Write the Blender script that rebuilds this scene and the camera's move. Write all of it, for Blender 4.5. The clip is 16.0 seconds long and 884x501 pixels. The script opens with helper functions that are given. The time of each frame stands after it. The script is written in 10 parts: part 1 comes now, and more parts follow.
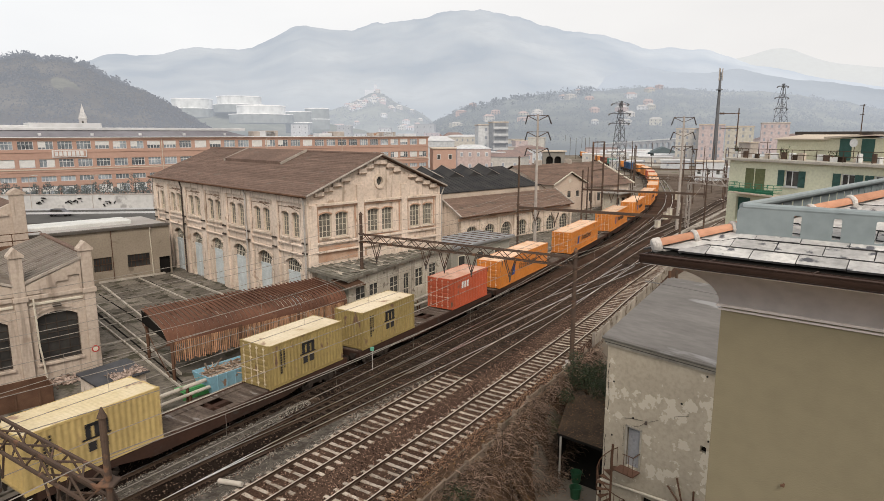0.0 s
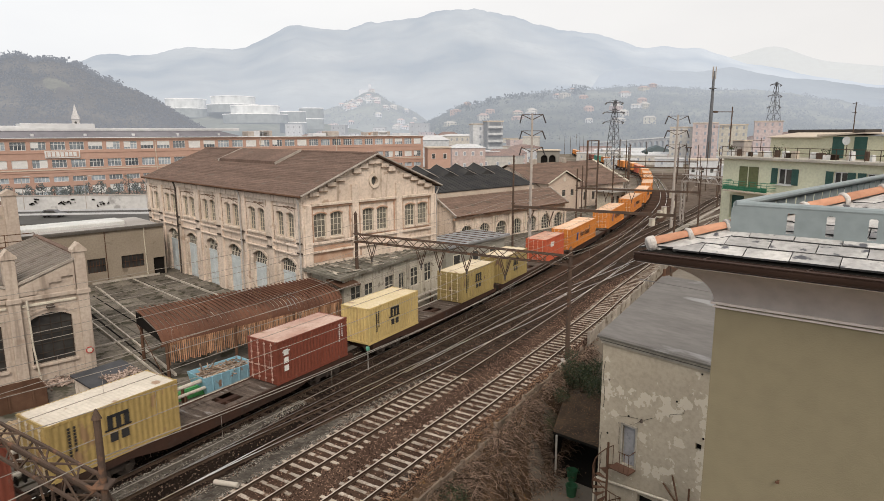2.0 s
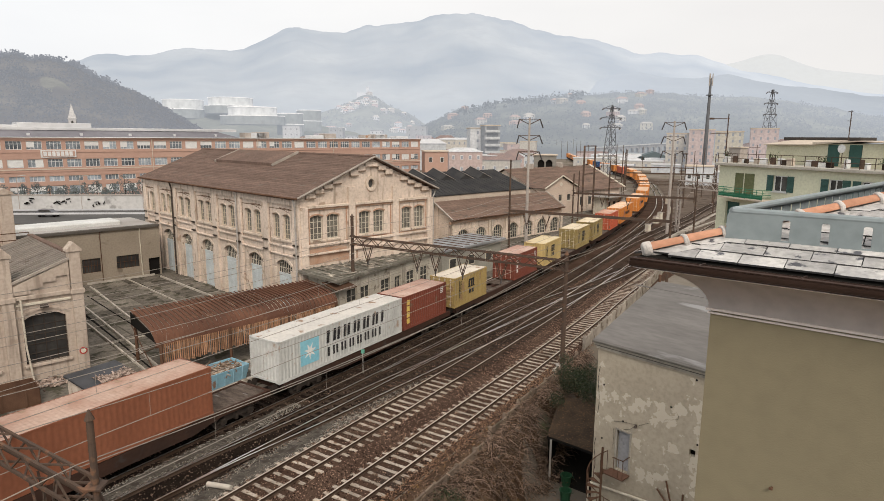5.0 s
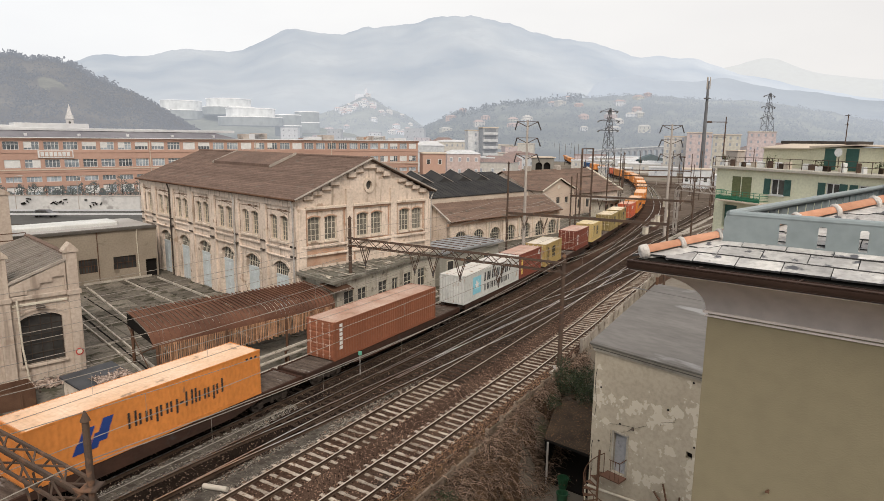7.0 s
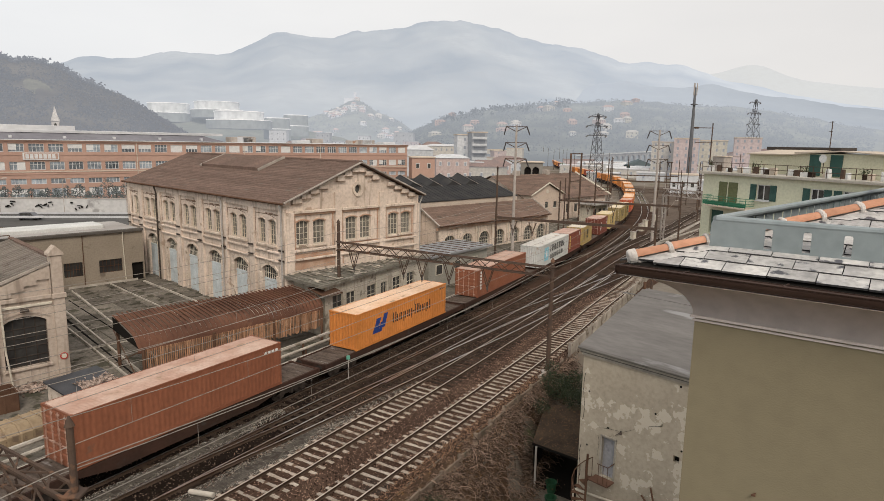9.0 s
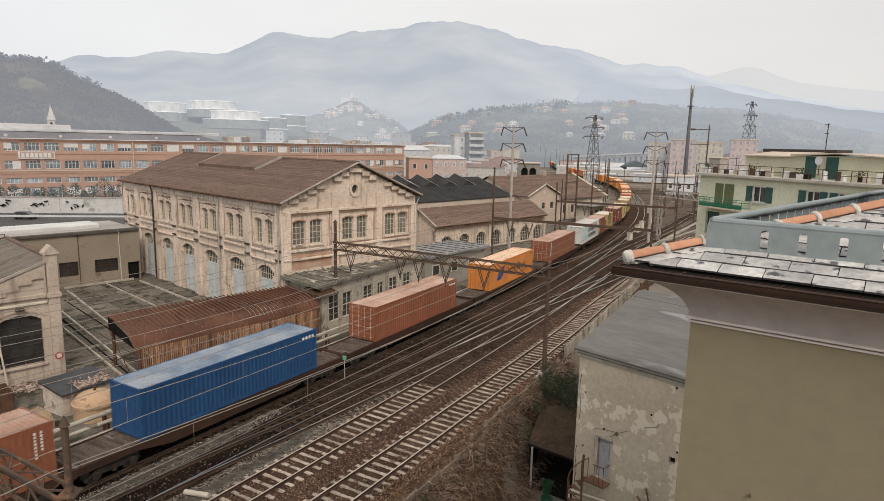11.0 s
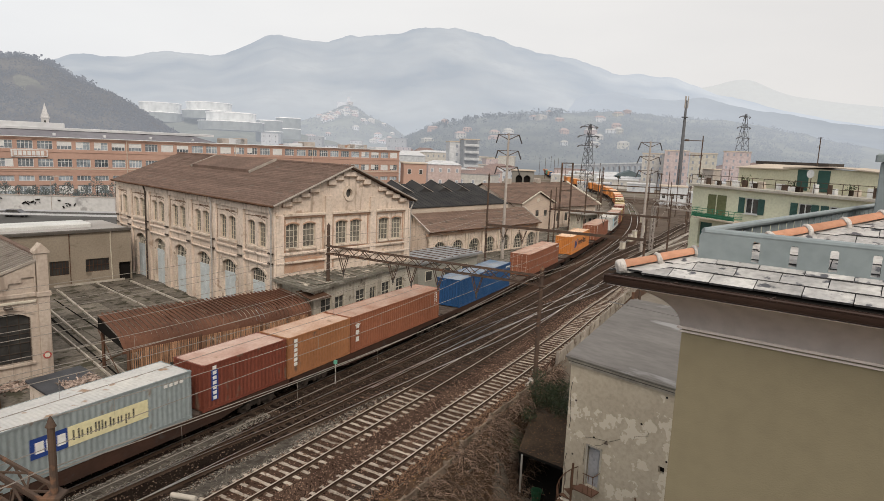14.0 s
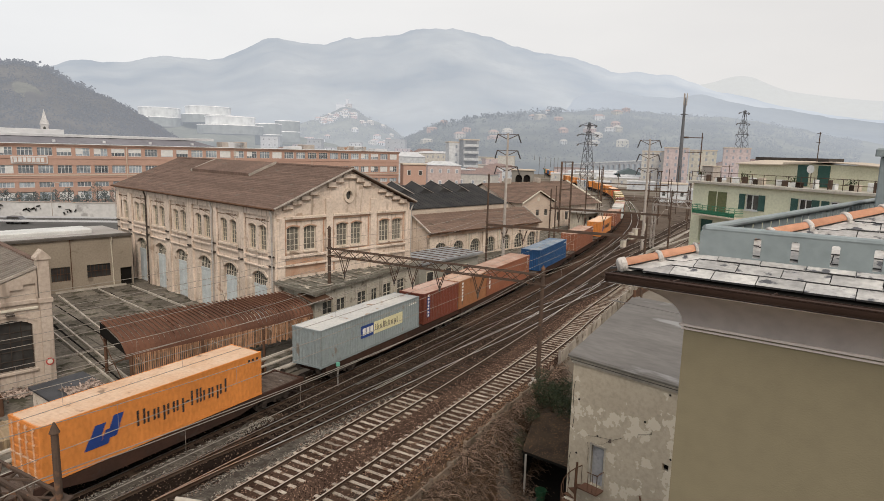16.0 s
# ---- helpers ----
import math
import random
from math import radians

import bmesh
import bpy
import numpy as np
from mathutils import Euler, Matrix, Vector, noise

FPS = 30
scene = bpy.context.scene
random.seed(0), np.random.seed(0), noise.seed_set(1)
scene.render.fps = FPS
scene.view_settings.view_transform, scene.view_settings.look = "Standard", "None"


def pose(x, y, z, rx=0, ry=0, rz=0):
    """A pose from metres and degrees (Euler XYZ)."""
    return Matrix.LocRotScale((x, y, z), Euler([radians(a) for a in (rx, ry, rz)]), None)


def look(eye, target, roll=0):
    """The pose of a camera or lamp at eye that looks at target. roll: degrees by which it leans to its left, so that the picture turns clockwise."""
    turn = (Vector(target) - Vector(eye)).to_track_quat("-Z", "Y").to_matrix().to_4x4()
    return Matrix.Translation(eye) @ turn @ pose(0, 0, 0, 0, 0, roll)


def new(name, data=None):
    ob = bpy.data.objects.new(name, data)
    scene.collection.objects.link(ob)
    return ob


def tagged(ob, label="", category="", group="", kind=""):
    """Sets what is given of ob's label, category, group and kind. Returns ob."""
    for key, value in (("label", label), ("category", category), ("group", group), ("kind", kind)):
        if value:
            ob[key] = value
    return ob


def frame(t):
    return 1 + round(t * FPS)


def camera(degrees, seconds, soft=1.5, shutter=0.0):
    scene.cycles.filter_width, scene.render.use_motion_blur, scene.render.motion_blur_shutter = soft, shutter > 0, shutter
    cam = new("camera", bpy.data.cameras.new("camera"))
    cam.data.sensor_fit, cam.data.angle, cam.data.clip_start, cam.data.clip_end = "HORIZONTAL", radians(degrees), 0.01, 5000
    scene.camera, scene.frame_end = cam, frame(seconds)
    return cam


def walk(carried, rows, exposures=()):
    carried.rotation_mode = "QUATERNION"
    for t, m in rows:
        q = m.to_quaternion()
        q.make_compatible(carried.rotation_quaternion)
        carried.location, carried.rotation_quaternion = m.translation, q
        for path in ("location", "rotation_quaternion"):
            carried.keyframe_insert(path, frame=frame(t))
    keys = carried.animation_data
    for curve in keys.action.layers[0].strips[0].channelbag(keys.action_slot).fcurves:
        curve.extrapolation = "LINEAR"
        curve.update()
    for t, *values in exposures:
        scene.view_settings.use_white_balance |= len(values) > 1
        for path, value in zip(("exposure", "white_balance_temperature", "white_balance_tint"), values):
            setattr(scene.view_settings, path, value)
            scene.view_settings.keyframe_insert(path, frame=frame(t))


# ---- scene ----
# the camera: held by hand on a high balcony, panning slightly
cam = camera(70.3, 16.0, soft=0.7, shutter=0.2)
PATH = [
    (0.0, pose(0, 0, 15.57, 79.440, 0.000, 0.000)),
    (0.5, pose(0, 0, 15.57, 79.379, -0.107, 0.067)),
    (1.0, pose(0, 0, 15.57, 79.329, 0.120, -0.095)),
    (1.5, pose(0, 0, 15.57, 79.341, 0.323, -0.143)),
    (2.0, pose(0, 0, 15.57, 79.378, 0.197, -0.487)),
    (2.5, pose(0, 0, 15.57, 79.659, -0.217, -0.548)),
    (3.0, pose(0, 0, 15.57, 79.571, -0.208, -0.480)),
    (3.5, pose(0, 0, 15.57, 79.578, -0.048, -0.662)),
    (4.0, pose(0, 0, 15.57, 79.667, -0.470, -0.716)),
    (6.5, pose(0, 0, 15.57, 79.727, -0.354, -0.750)),
    (7.0, pose(0, 0, 15.57, 79.881, -0.678, -0.905)),
    (7.5, pose(0, 0, 15.57, 80.058, -0.735, -0.954)),
    (8.0, pose(0, 0, 15.57, 80.179, -0.875, -1.314)),
    (8.5, pose(0, 0, 15.57, 80.427, -1.084, -1.579)),
    (9.0, pose(0, 0, 15.57, 80.269, -0.984, -1.878)),
    (11.5, pose(0, 0, 15.57, 80.375, -1.387, -2.291)),
    (12.0, pose(0, 0, 15.57, 80.535, -1.627, -2.391)),
    (12.5, pose(0, 0, 15.57, 80.623, -1.736, -2.396)),
    (13.0, pose(0, 0, 15.57, 80.644, -1.894, -2.624)),
    (13.5, pose(0, 0, 15.57, 80.882, -2.260, -2.534)),
    (14.0, pose(0, 0, 15.57, 80.860, -2.344, -2.582)),
    (14.5, pose(0, 0, 15.57, 80.801, -2.065, -2.477)),
    (15.0, pose(0, 0, 15.57, 80.909, -1.985, -2.610)),
    (15.5, pose(0, 0, 15.57, 81.020, -1.781, -2.484)),
    (16.0, pose(0, 0, 15.57, 80.927, -1.520, -2.633)),
]
walk(cam, PATH, [(0, 0.06), (7.2, 0.08), (8.0, -0.06), (16, -0.07)])

# light: a bright overcast sky with a very soft sun behind the haze
world = bpy.data.worlds.new("overcast")
scene.world = world
world.use_nodes = True
wn, wl = world.node_tree.nodes, world.node_tree.links
wn.clear()
sky = wn.new("ShaderNodeTexSky")
sky.sky_type = "NISHITA"
sky.sun_disc = False
sky.sun_elevation, sky.sun_rotation = radians(44), radians(172)
sky.dust_density, sky.air_density = 6.0, 1.0
grey = wn.new("ShaderNodeHueSaturation")
grey.inputs["Saturation"].default_value = 0.12
grey.inputs["Value"].default_value = 0.10
wl.new(sky.outputs[0], grey.inputs["Color"])
wgeo = wn.new("ShaderNodeTexCoord")
cloud = wn.new("ShaderNodeTexNoise")
cloud.inputs["Scale"].default_value = 2.2
cloud.inputs["Detail"].default_value = 5
wmap = wn.new("ShaderNodeMapping")
wmap.inputs["Scale"].default_value = (1, 1, 3.5)
wl.new(wgeo.outputs["Generated"], wmap.inputs[0])
wl.new(wmap.outputs[0], cloud.inputs["Vector"])
cramp = wn.new("ShaderNodeValToRGB")
cramp.color_ramp.elements[0].position, cramp.color_ramp.elements[0].color = 0.35, (0.93, 0.93, 0.93, 1)
cramp.color_ramp.elements[1].position, cramp.color_ramp.elements[1].color = 0.68, (1.0, 0.995, 0.985, 1)
wl.new(cloud.outputs[0], cramp.inputs[0])
wmix = wn.new("ShaderNodeMixRGB")
wmix.inputs[0].default_value = 0.88
wl.new(grey.outputs[0], wmix.inputs[1])
wl.new(cramp.outputs[0], wmix.inputs[2])
bg = wn.new("ShaderNodeBackground")
bg.inputs["Strength"].default_value = 1.0
wsep = wn.new("ShaderNodeSeparateXYZ")
wl.new(wgeo.outputs["Generated"], wsep.inputs[0])
veil = wn.new("ShaderNodeMapRange")
veil.inputs["From Min"].default_value, veil.inputs["From Max"].default_value = -0.7, 0.7
veil.inputs["To Min"].default_value, veil.inputs["To Max"].default_value = 0.0, 1.0
wl.new(wsep.outputs["X"], veil.inputs["Value"])
tone = wn.new("ShaderNodeMixRGB")
tone.inputs[1].default_value, tone.inputs[2].default_value = (1.04, 1.055, 1.075, 1), (0.95, 0.925, 0.905, 1)
wl.new(veil.outputs[0], tone.inputs[0])
wtint = wn.new("ShaderNodeMixRGB")
wtint.blend_type = "MULTIPLY"
wtint.inputs[0].default_value = 1.0
wl.new(wmix.outputs[0], wtint.inputs[1])
wl.new(tone.outputs[0], wtint.inputs[2])
wl.new(wtint.outputs[0], bg.inputs["Color"])
wo = wn.new("ShaderNodeOutputWorld")
wl.new(bg.outputs[0], wo.inputs[0])

sun = new("sun", bpy.data.lights.new("sun", "SUN"))
sun.data.energy, sun.data.angle, sun.data.color = 2.45, radians(26), (1.0, 0.895, 0.785)
sun.matrix_world = look((10, -52, 60), (0, 10, 0))

# ---------------------------------------------------------------- materials


def mat(name, c, c2=None, rough=0.8, metal=0.0, s1=0.35, s2=6.0, bump=0.15, bs=40.0, stain=None, st=0.62, ss=0.8, stretch=(1, 1, 1), rand=0.0, fine=0.25, streak=None, zones=()):
    """A surface whose colour wanders between c and c2 at two scales, with stains of a third colour and a fine relief."""
    m = bpy.data.materials.new(name)
    m.use_nodes = True
    n, l = m.node_tree.nodes, m.node_tree.links
    b = n["Principled BSDF"]
    b.inputs["Roughness"].default_value, b.inputs["Metallic"].default_value = rough, metal
    b.inputs["Specular IOR Level"].default_value = 0.3 if rough < 0.7 else 0.02
    c2 = c2 or tuple(v * 0.7 for v in c)
    tc = n.new("ShaderNodeTexCoord")
    mp = n.new("ShaderNodeMapping")
    mp.inputs["Scale"].default_value = stretch
    l.new(tc.outputs["Object"], mp.inputs[0])
    if rand:
        # repeats of one piece show different parts of the pattern
        oi0 = n.new("ShaderNodeObjectInfo")
        shift = n.new("ShaderNodeVectorMath")
        shift.operation = "SCALE"
        shift.inputs[0].default_value = (37.0, 53.0, 71.0)
        l.new(oi0.outputs["Random"], shift.inputs["Scale"])
        l.new(shift.outputs[0], mp.inputs["Location"])

    def noise_tex(scale, detail=4):
        t = n.new("ShaderNodeTexNoise")
        t.inputs["Scale"].default_value, t.inputs["Detail"].default_value = scale, detail
        l.new(mp.outputs[0], t.inputs["Vector"])
        return t

    def ramp(src, a, z):
        r = n.new("ShaderNodeMapRange")
        r.inputs["From Min"].default_value, r.inputs["From Max"].default_value = a, z
        l.new(src.outputs[0], r.inputs["Value"])
        return r

    def blend(f, a, z):
        x = n.new("ShaderNodeMixRGB")
        l.new(f.outputs[0], x.inputs[0])
        for sock, v in ((x.inputs[1], a), (x.inputs[2], z)):
            if isinstance(v, tuple):
                sock.default_value = (*v, 1)
            else:
                l.new(v.outputs[0], sock)
        return x

    base = blend(ramp(noise_tex(s1, 5), 0.35, 0.68), c, c2)
    f2 = n.new("ShaderNodeMath")
    f2.operation = "MULTIPLY"
    f2.inputs[1].default_value = fine
    l.new(ramp(noise_tex(s2, 6), 0.4, 0.7).outputs[0], f2.inputs[0])
    base = blend(f2, base, tuple(v * 0.45 for v in c2))
    if stain:
        field = noise_tex(ss, 8)
        if zones:
            # the stain keeps to a few oval patches of the wall: (x, z, half width, half height)
            sep = n.new("ShaderNodeSeparateXYZ")
            l.new(tc.outputs["Object"], sep.inputs[0])

            def calc(op, a, z):
                q = n.new("ShaderNodeMath")
                q.operation = op
                for i, v in enumerate((a, z)):
                    if isinstance(v, (int, float)):
                        q.inputs[i].default_value = v
                    else:
                        l.new(v, q.inputs[i])
                return q.outputs[0]
            best = None
            for cx, cz, rx, rz in zones:
                dx = calc("MULTIPLY", calc("SUBTRACT", sep.outputs["X"], cx), 1 / rx)
                dz = calc("MULTIPLY", calc("SUBTRACT", sep.outputs["Z"], cz), 1 / rz)
                r = calc("SUBTRACT", 1.0, calc("SQRT", calc("ADD", calc("MULTIPLY", dx, dx), calc("MULTIPLY", dz, dz)), 0.0))
                best = r if best is None else calc("MAXIMUM", best, r)
            best = calc("MULTIPLY", calc("MAXIMUM", best, -0.9), 0.12)
            lifted = n.new("ShaderNodeMath")
            l.new(field.outputs[0], lifted.inputs[0])
            l.new(best, lifted.inputs[1])
            field = lifted
        base = blend(ramp(field, st, st + (0.015 if zones else 0.06)), base, stain)
    if streak:
        mp2 = n.new("ShaderNodeMapping")
        mp2.inputs["Scale"].default_value = (1, 1, 0.09)
        l.new(tc.outputs["Object"], mp2.inputs[0])
        t = n.new("ShaderNodeTexNoise")
        t.inputs["Scale"].default_value, t.inputs["Detail"].default_value = 2.6, 6
        l.new(mp2.outputs[0], t.inputs["Vector"])
        f3 = n.new("ShaderNodeMath")
        f3.operation = "MULTIPLY"
        f3.inputs[1].default_value = 0.72
        l.new(ramp(t, 0.55, 0.70).outputs[0], f3.inputs[0])
        base = blend(f3, base, streak)
    if rand:
        oi = n.new("ShaderNodeObjectInfo")
        hs = n.new("ShaderNodeHueSaturation")
        r = n.new("ShaderNodeMapRange")
        r.inputs["To Min"].default_value, r.inputs["To Max"].default_value = 1 - rand, 1 + rand
        l.new(oi.outputs["Random"], r.inputs["Value"])
        l.new(r.outputs[0], hs.inputs["Value"])
        l.new(base.outputs[0], hs.inputs["Color"])
        base = hs
    l.new(base.outputs[0], b.inputs["Base Color"])
    if bump:
        bp = n.new("ShaderNodeBump")
        bp.inputs["Strength"].default_value, bp.inputs["Distance"].default_value = bump, 0.02
        l.new(noise_tex(bs, 5).outputs[0], bp.inputs["Height"])
        l.new(bp.outputs[0], b.inputs["Normal"])
    return m


def island_mat(name, c, c2, rough=0.9, bump=0.3, bs=20.0, power=1.0):
    """Loose pieces in one mesh: each piece takes its own tone."""
    m = mat(name, c, c2, rough, bump=bump, bs=bs)
    n, l = m.node_tree.nodes, m.node_tree.links
    b = n["Principled BSDF"]
    g = n.new("ShaderNodeNewGeometry")
    x = n.new("ShaderNodeMixRGB")
    x.inputs[1].default_value, x.inputs[2].default_value = (*c, 1), (*c2, 1)
    pw = n.new("ShaderNodeMath")
    pw.operation = "POWER"
    pw.inputs[1].default_value = power
    l.new(g.outputs["Random Per Island"], pw.inputs[0])
    l.new(pw.outputs[0], x.inputs[0])
    l.new(x.outputs[0], b.inputs["Base Color"])
    return m


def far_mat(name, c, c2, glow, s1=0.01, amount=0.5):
    """Distant wooded slopes and buildings: the bright air is painted on as emission."""
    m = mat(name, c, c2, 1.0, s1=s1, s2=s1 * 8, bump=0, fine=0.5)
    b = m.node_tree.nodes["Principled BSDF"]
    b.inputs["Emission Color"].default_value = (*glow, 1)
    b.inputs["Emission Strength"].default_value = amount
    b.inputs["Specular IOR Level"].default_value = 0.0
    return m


M_GROUND = mat("earth", (0.13, 0.105, 0.08), (0.22, 0.195, 0.165), 0.95, s1=0.08, s2=2.0, bump=0.5, bs=9, stain=(0.10, 0.11, 0.06), ss=0.15)
M_YARD = mat("yard_concrete", (0.19, 0.168, 0.14), (0.115, 0.102, 0.084), 0.9, s1=0.35, s2=4, bump=0.4, bs=12, stain=(0.065, 0.06, 0.043), ss=0.7, st=0.55, fine=0.5)
M_BALLAST = mat("brown_ballast", (0.048, 0.028, 0.020), (0.095, 0.060, 0.043), 0.95, s1=0.3, s2=12, bump=1.0, bs=14, fine=0.7, stain=(0.045, 0.036, 0.03), ss=0.25)
M_BALLAST_F = mat("dusty_yard_ballast", (0.15, 0.118, 0.094), (0.095, 0.073, 0.058), 0.95, s1=0.12, s2=4, bump=0.8, bs=10, fine=0.5, stain=(0.06, 0.045, 0.036), ss=0.3, st=0.57)
M_OIL = mat("oil_soaked_ballast", (0.011, 0.008, 0.0065), (0.024, 0.017, 0.013), 0.95, s1=0.5, s2=12, bump=1.0, bs=14, fine=0.7, stain=(0.06, 0.042, 0.03), ss=0.5, st=0.6)
M_BALLAST_D = mat("oily_dark_ballast", (0.017, 0.012, 0.0095), (0.04, 0.027, 0.02), 0.95, s1=0.3, s2=12, bump=1.0, bs=14, fine=0.7, stain=(0.075, 0.048, 0.034), ss=0.35, st=0.6)
M_STONE_D = island_mat("oily_dark_stone", (0.010, 0.0075, 0.006), (0.25, 0.175, 0.13), power=2.6)
M_STONE_B = island_mat("brown_ballast_stone", (0.016, 0.010, 0.008), (0.34, 0.225, 0.165), power=2.1)
M_STONE_G = island_mat("grey_ballast_stone", (0.03, 0.027, 0.023), (0.42, 0.385, 0.33), power=1.9)
M_SLEEP_C = mat("concrete_sleeper", (0.44, 0.385, 0.32), (0.30, 0.25, 0.20), 0.9, s1=1.5, s2=12, rand=0.25, stain=(0.13, 0.085, 0.06), ss=2.2, st=0.56, fine=0.5)
M_SLEEP_W = mat("oiled_timber_sleeper", (0.026, 0.019, 0.015), (0.058, 0.043, 0.033), 0.85, s1=2, s2=14, rand=0.35, stretch=(1, 6, 1))
M_RUST = mat("rusty_iron", (0.085, 0.048, 0.032), (0.13, 0.075, 0.05), 0.8, s1=1.2, s2=18, bump=0.3)
M_RAIL = mat("rail_side", (0.055, 0.036, 0.026), (0.085, 0.06, 0.045), 0.75, s1=0.6, s2=10)
M_RAILTOP = mat("worn_rail_head", (0.80, 0.78, 0.75), (0.66, 0.64, 0.61), 0.3, 0.9, s1=0.5, s2=10, bump=0.05)
M_RAILTOP_D = mat("dull_rail_head", (0.58, 0.50, 0.43), (0.46, 0.39, 0.33), 0.45, 0.6, s1=0.5, s2=10, bump=0.05)
M_WALL = mat("stained_beige_render", (0.70, 0.585, 0.49), (0.54, 0.445, 0.365), 0.92, s1=0.25, s2=5, bump=0.35, bs=14, fine=0.34, stain=(0.36, 0.275, 0.21), ss=0.9, st=0.64, streak=(0.25, 0.195, 0.15))
M_SHED = mat("pinkish_stained_stucco", (0.49, 0.41, 0.34), (0.395, 0.325, 0.268), 0.92, s1=0.35, s2=5, bump=0.35, bs=14, fine=0.3, stain=(0.34, 0.265, 0.21), ss=0.9, st=0.63, streak=(0.22, 0.175, 0.14))
M_TRIM = mat("weathered_stucco_trim", (0.66, 0.555, 0.455), (0.52, 0.43, 0.345), 0.92, s1=0.6, s2=6, bump=0.3, bs=18, fine=0.3, stain=(0.26, 0.20, 0.15), ss=1.3, st=0.635, streak=(0.28, 0.22, 0.17))
M_BRICKY = mat("exposed_brickwork", (0.40, 0.235, 0.155), (0.50, 0.37, 0.28), 0.92, s1=0.8, s2=8, bump=0.5, bs=16)
# brown for painted shadow lines and the stain under corbels
M_SHADE_STAIN = mat("shadow_and_stain_brown", (0.15, 0.105, 0.075), (0.24, 0.175, 0.125), 0.95, s1=1.2, s2=9, bump=0.3)
M_TILE_G = mat("greyed_brown_roof_tiles", (0.190, 0.132, 0.104), (0.140, 0.098, 0.078), 0.9, s1=0.3, s2=5, bump=0.4, bs=14, stain=(0.11, 0.088, 0.072), ss=0.6, st=0.6, fine=0.35, rand=0.1)
M_TILE = mat("brown_roof_tiles", (0.178, 0.122, 0.098), (0.130, 0.092, 0.075), 0.9, s1=0.4, s2=5, bump=0.5, bs=14, stain=(0.135, 0.11, 0.092), ss=0.6, st=0.63, fine=0.5, rand=0.08)
M_EDGE = mat("pale_verge_mortar", (0.42, 0.37, 0.32), (0.28, 0.245, 0.21), 0.9, s1=1, s2=9)
M_FRAME = mat("cream_window_bars", (0.62, 0.57, 0.47), (0.48, 0.43, 0.35), 0.7, s1=2, s2=14)
M_FRAME_D = mat("faded_window_bars", (0.60, 0.53, 0.42), (0.46, 0.40, 0.31), 0.8, s1=2, s2=14)
M_SHUT = mat("faded_blue_door", (0.56, 0.60, 0.605), (0.45, 0.49, 0.50), 0.75, s1=0.8, s2=6, stain=(0.32, 0.28, 0.24), ss=1.4, st=0.66)
M_GLASS_W = mat("dusty_pale_glass", (0.10, 0.092, 0.078), (0.20, 0.18, 0.15), 0.35, s1=1.2, s2=7, bump=0.03, rand=0.25)
M_GLASS_D = mat("grimy_black_glass", (0.022, 0.022, 0.022), (0.055, 0.052, 0.048), 0.35, s1=1.0, s2=5, bump=0.02)
M_MAST = mat("grey_galvanised_mast", (0.135, 0.138, 0.145), (0.10, 0.102, 0.108), 0.6, s1=0.3, s2=3)
M_GLASS = mat("dusty_dark_glass", (0.035, 0.035, 0.034), (0.10, 0.097, 0.088), 0.22, s1=1.0, s2=5, bump=0.02)
M_GLASS_L = mat("bright_window_glass", (0.30, 0.34, 0.37), (0.12, 0.14, 0.16), 0.2, s1=0.5, s2=5, bump=0.02, rand=0.6)
# near-black: paints the shade in openings and gaps, also cables, tyres and scrawls
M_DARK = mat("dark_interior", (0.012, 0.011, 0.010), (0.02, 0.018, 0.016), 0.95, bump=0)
M_BARS = mat("blackened_iron_bars", (0.05, 0.042, 0.036), (0.075, 0.06, 0.05), 0.8, s1=2, s2=14)
M_PIPE = mat("grey_downpipe", (0.42, 0.40, 0.37), (0.30, 0.27, 0.24), 0.6, s1=1, s2=9)

# ---------------------------------------------------------------- mesh tools
from mathutils import geometry


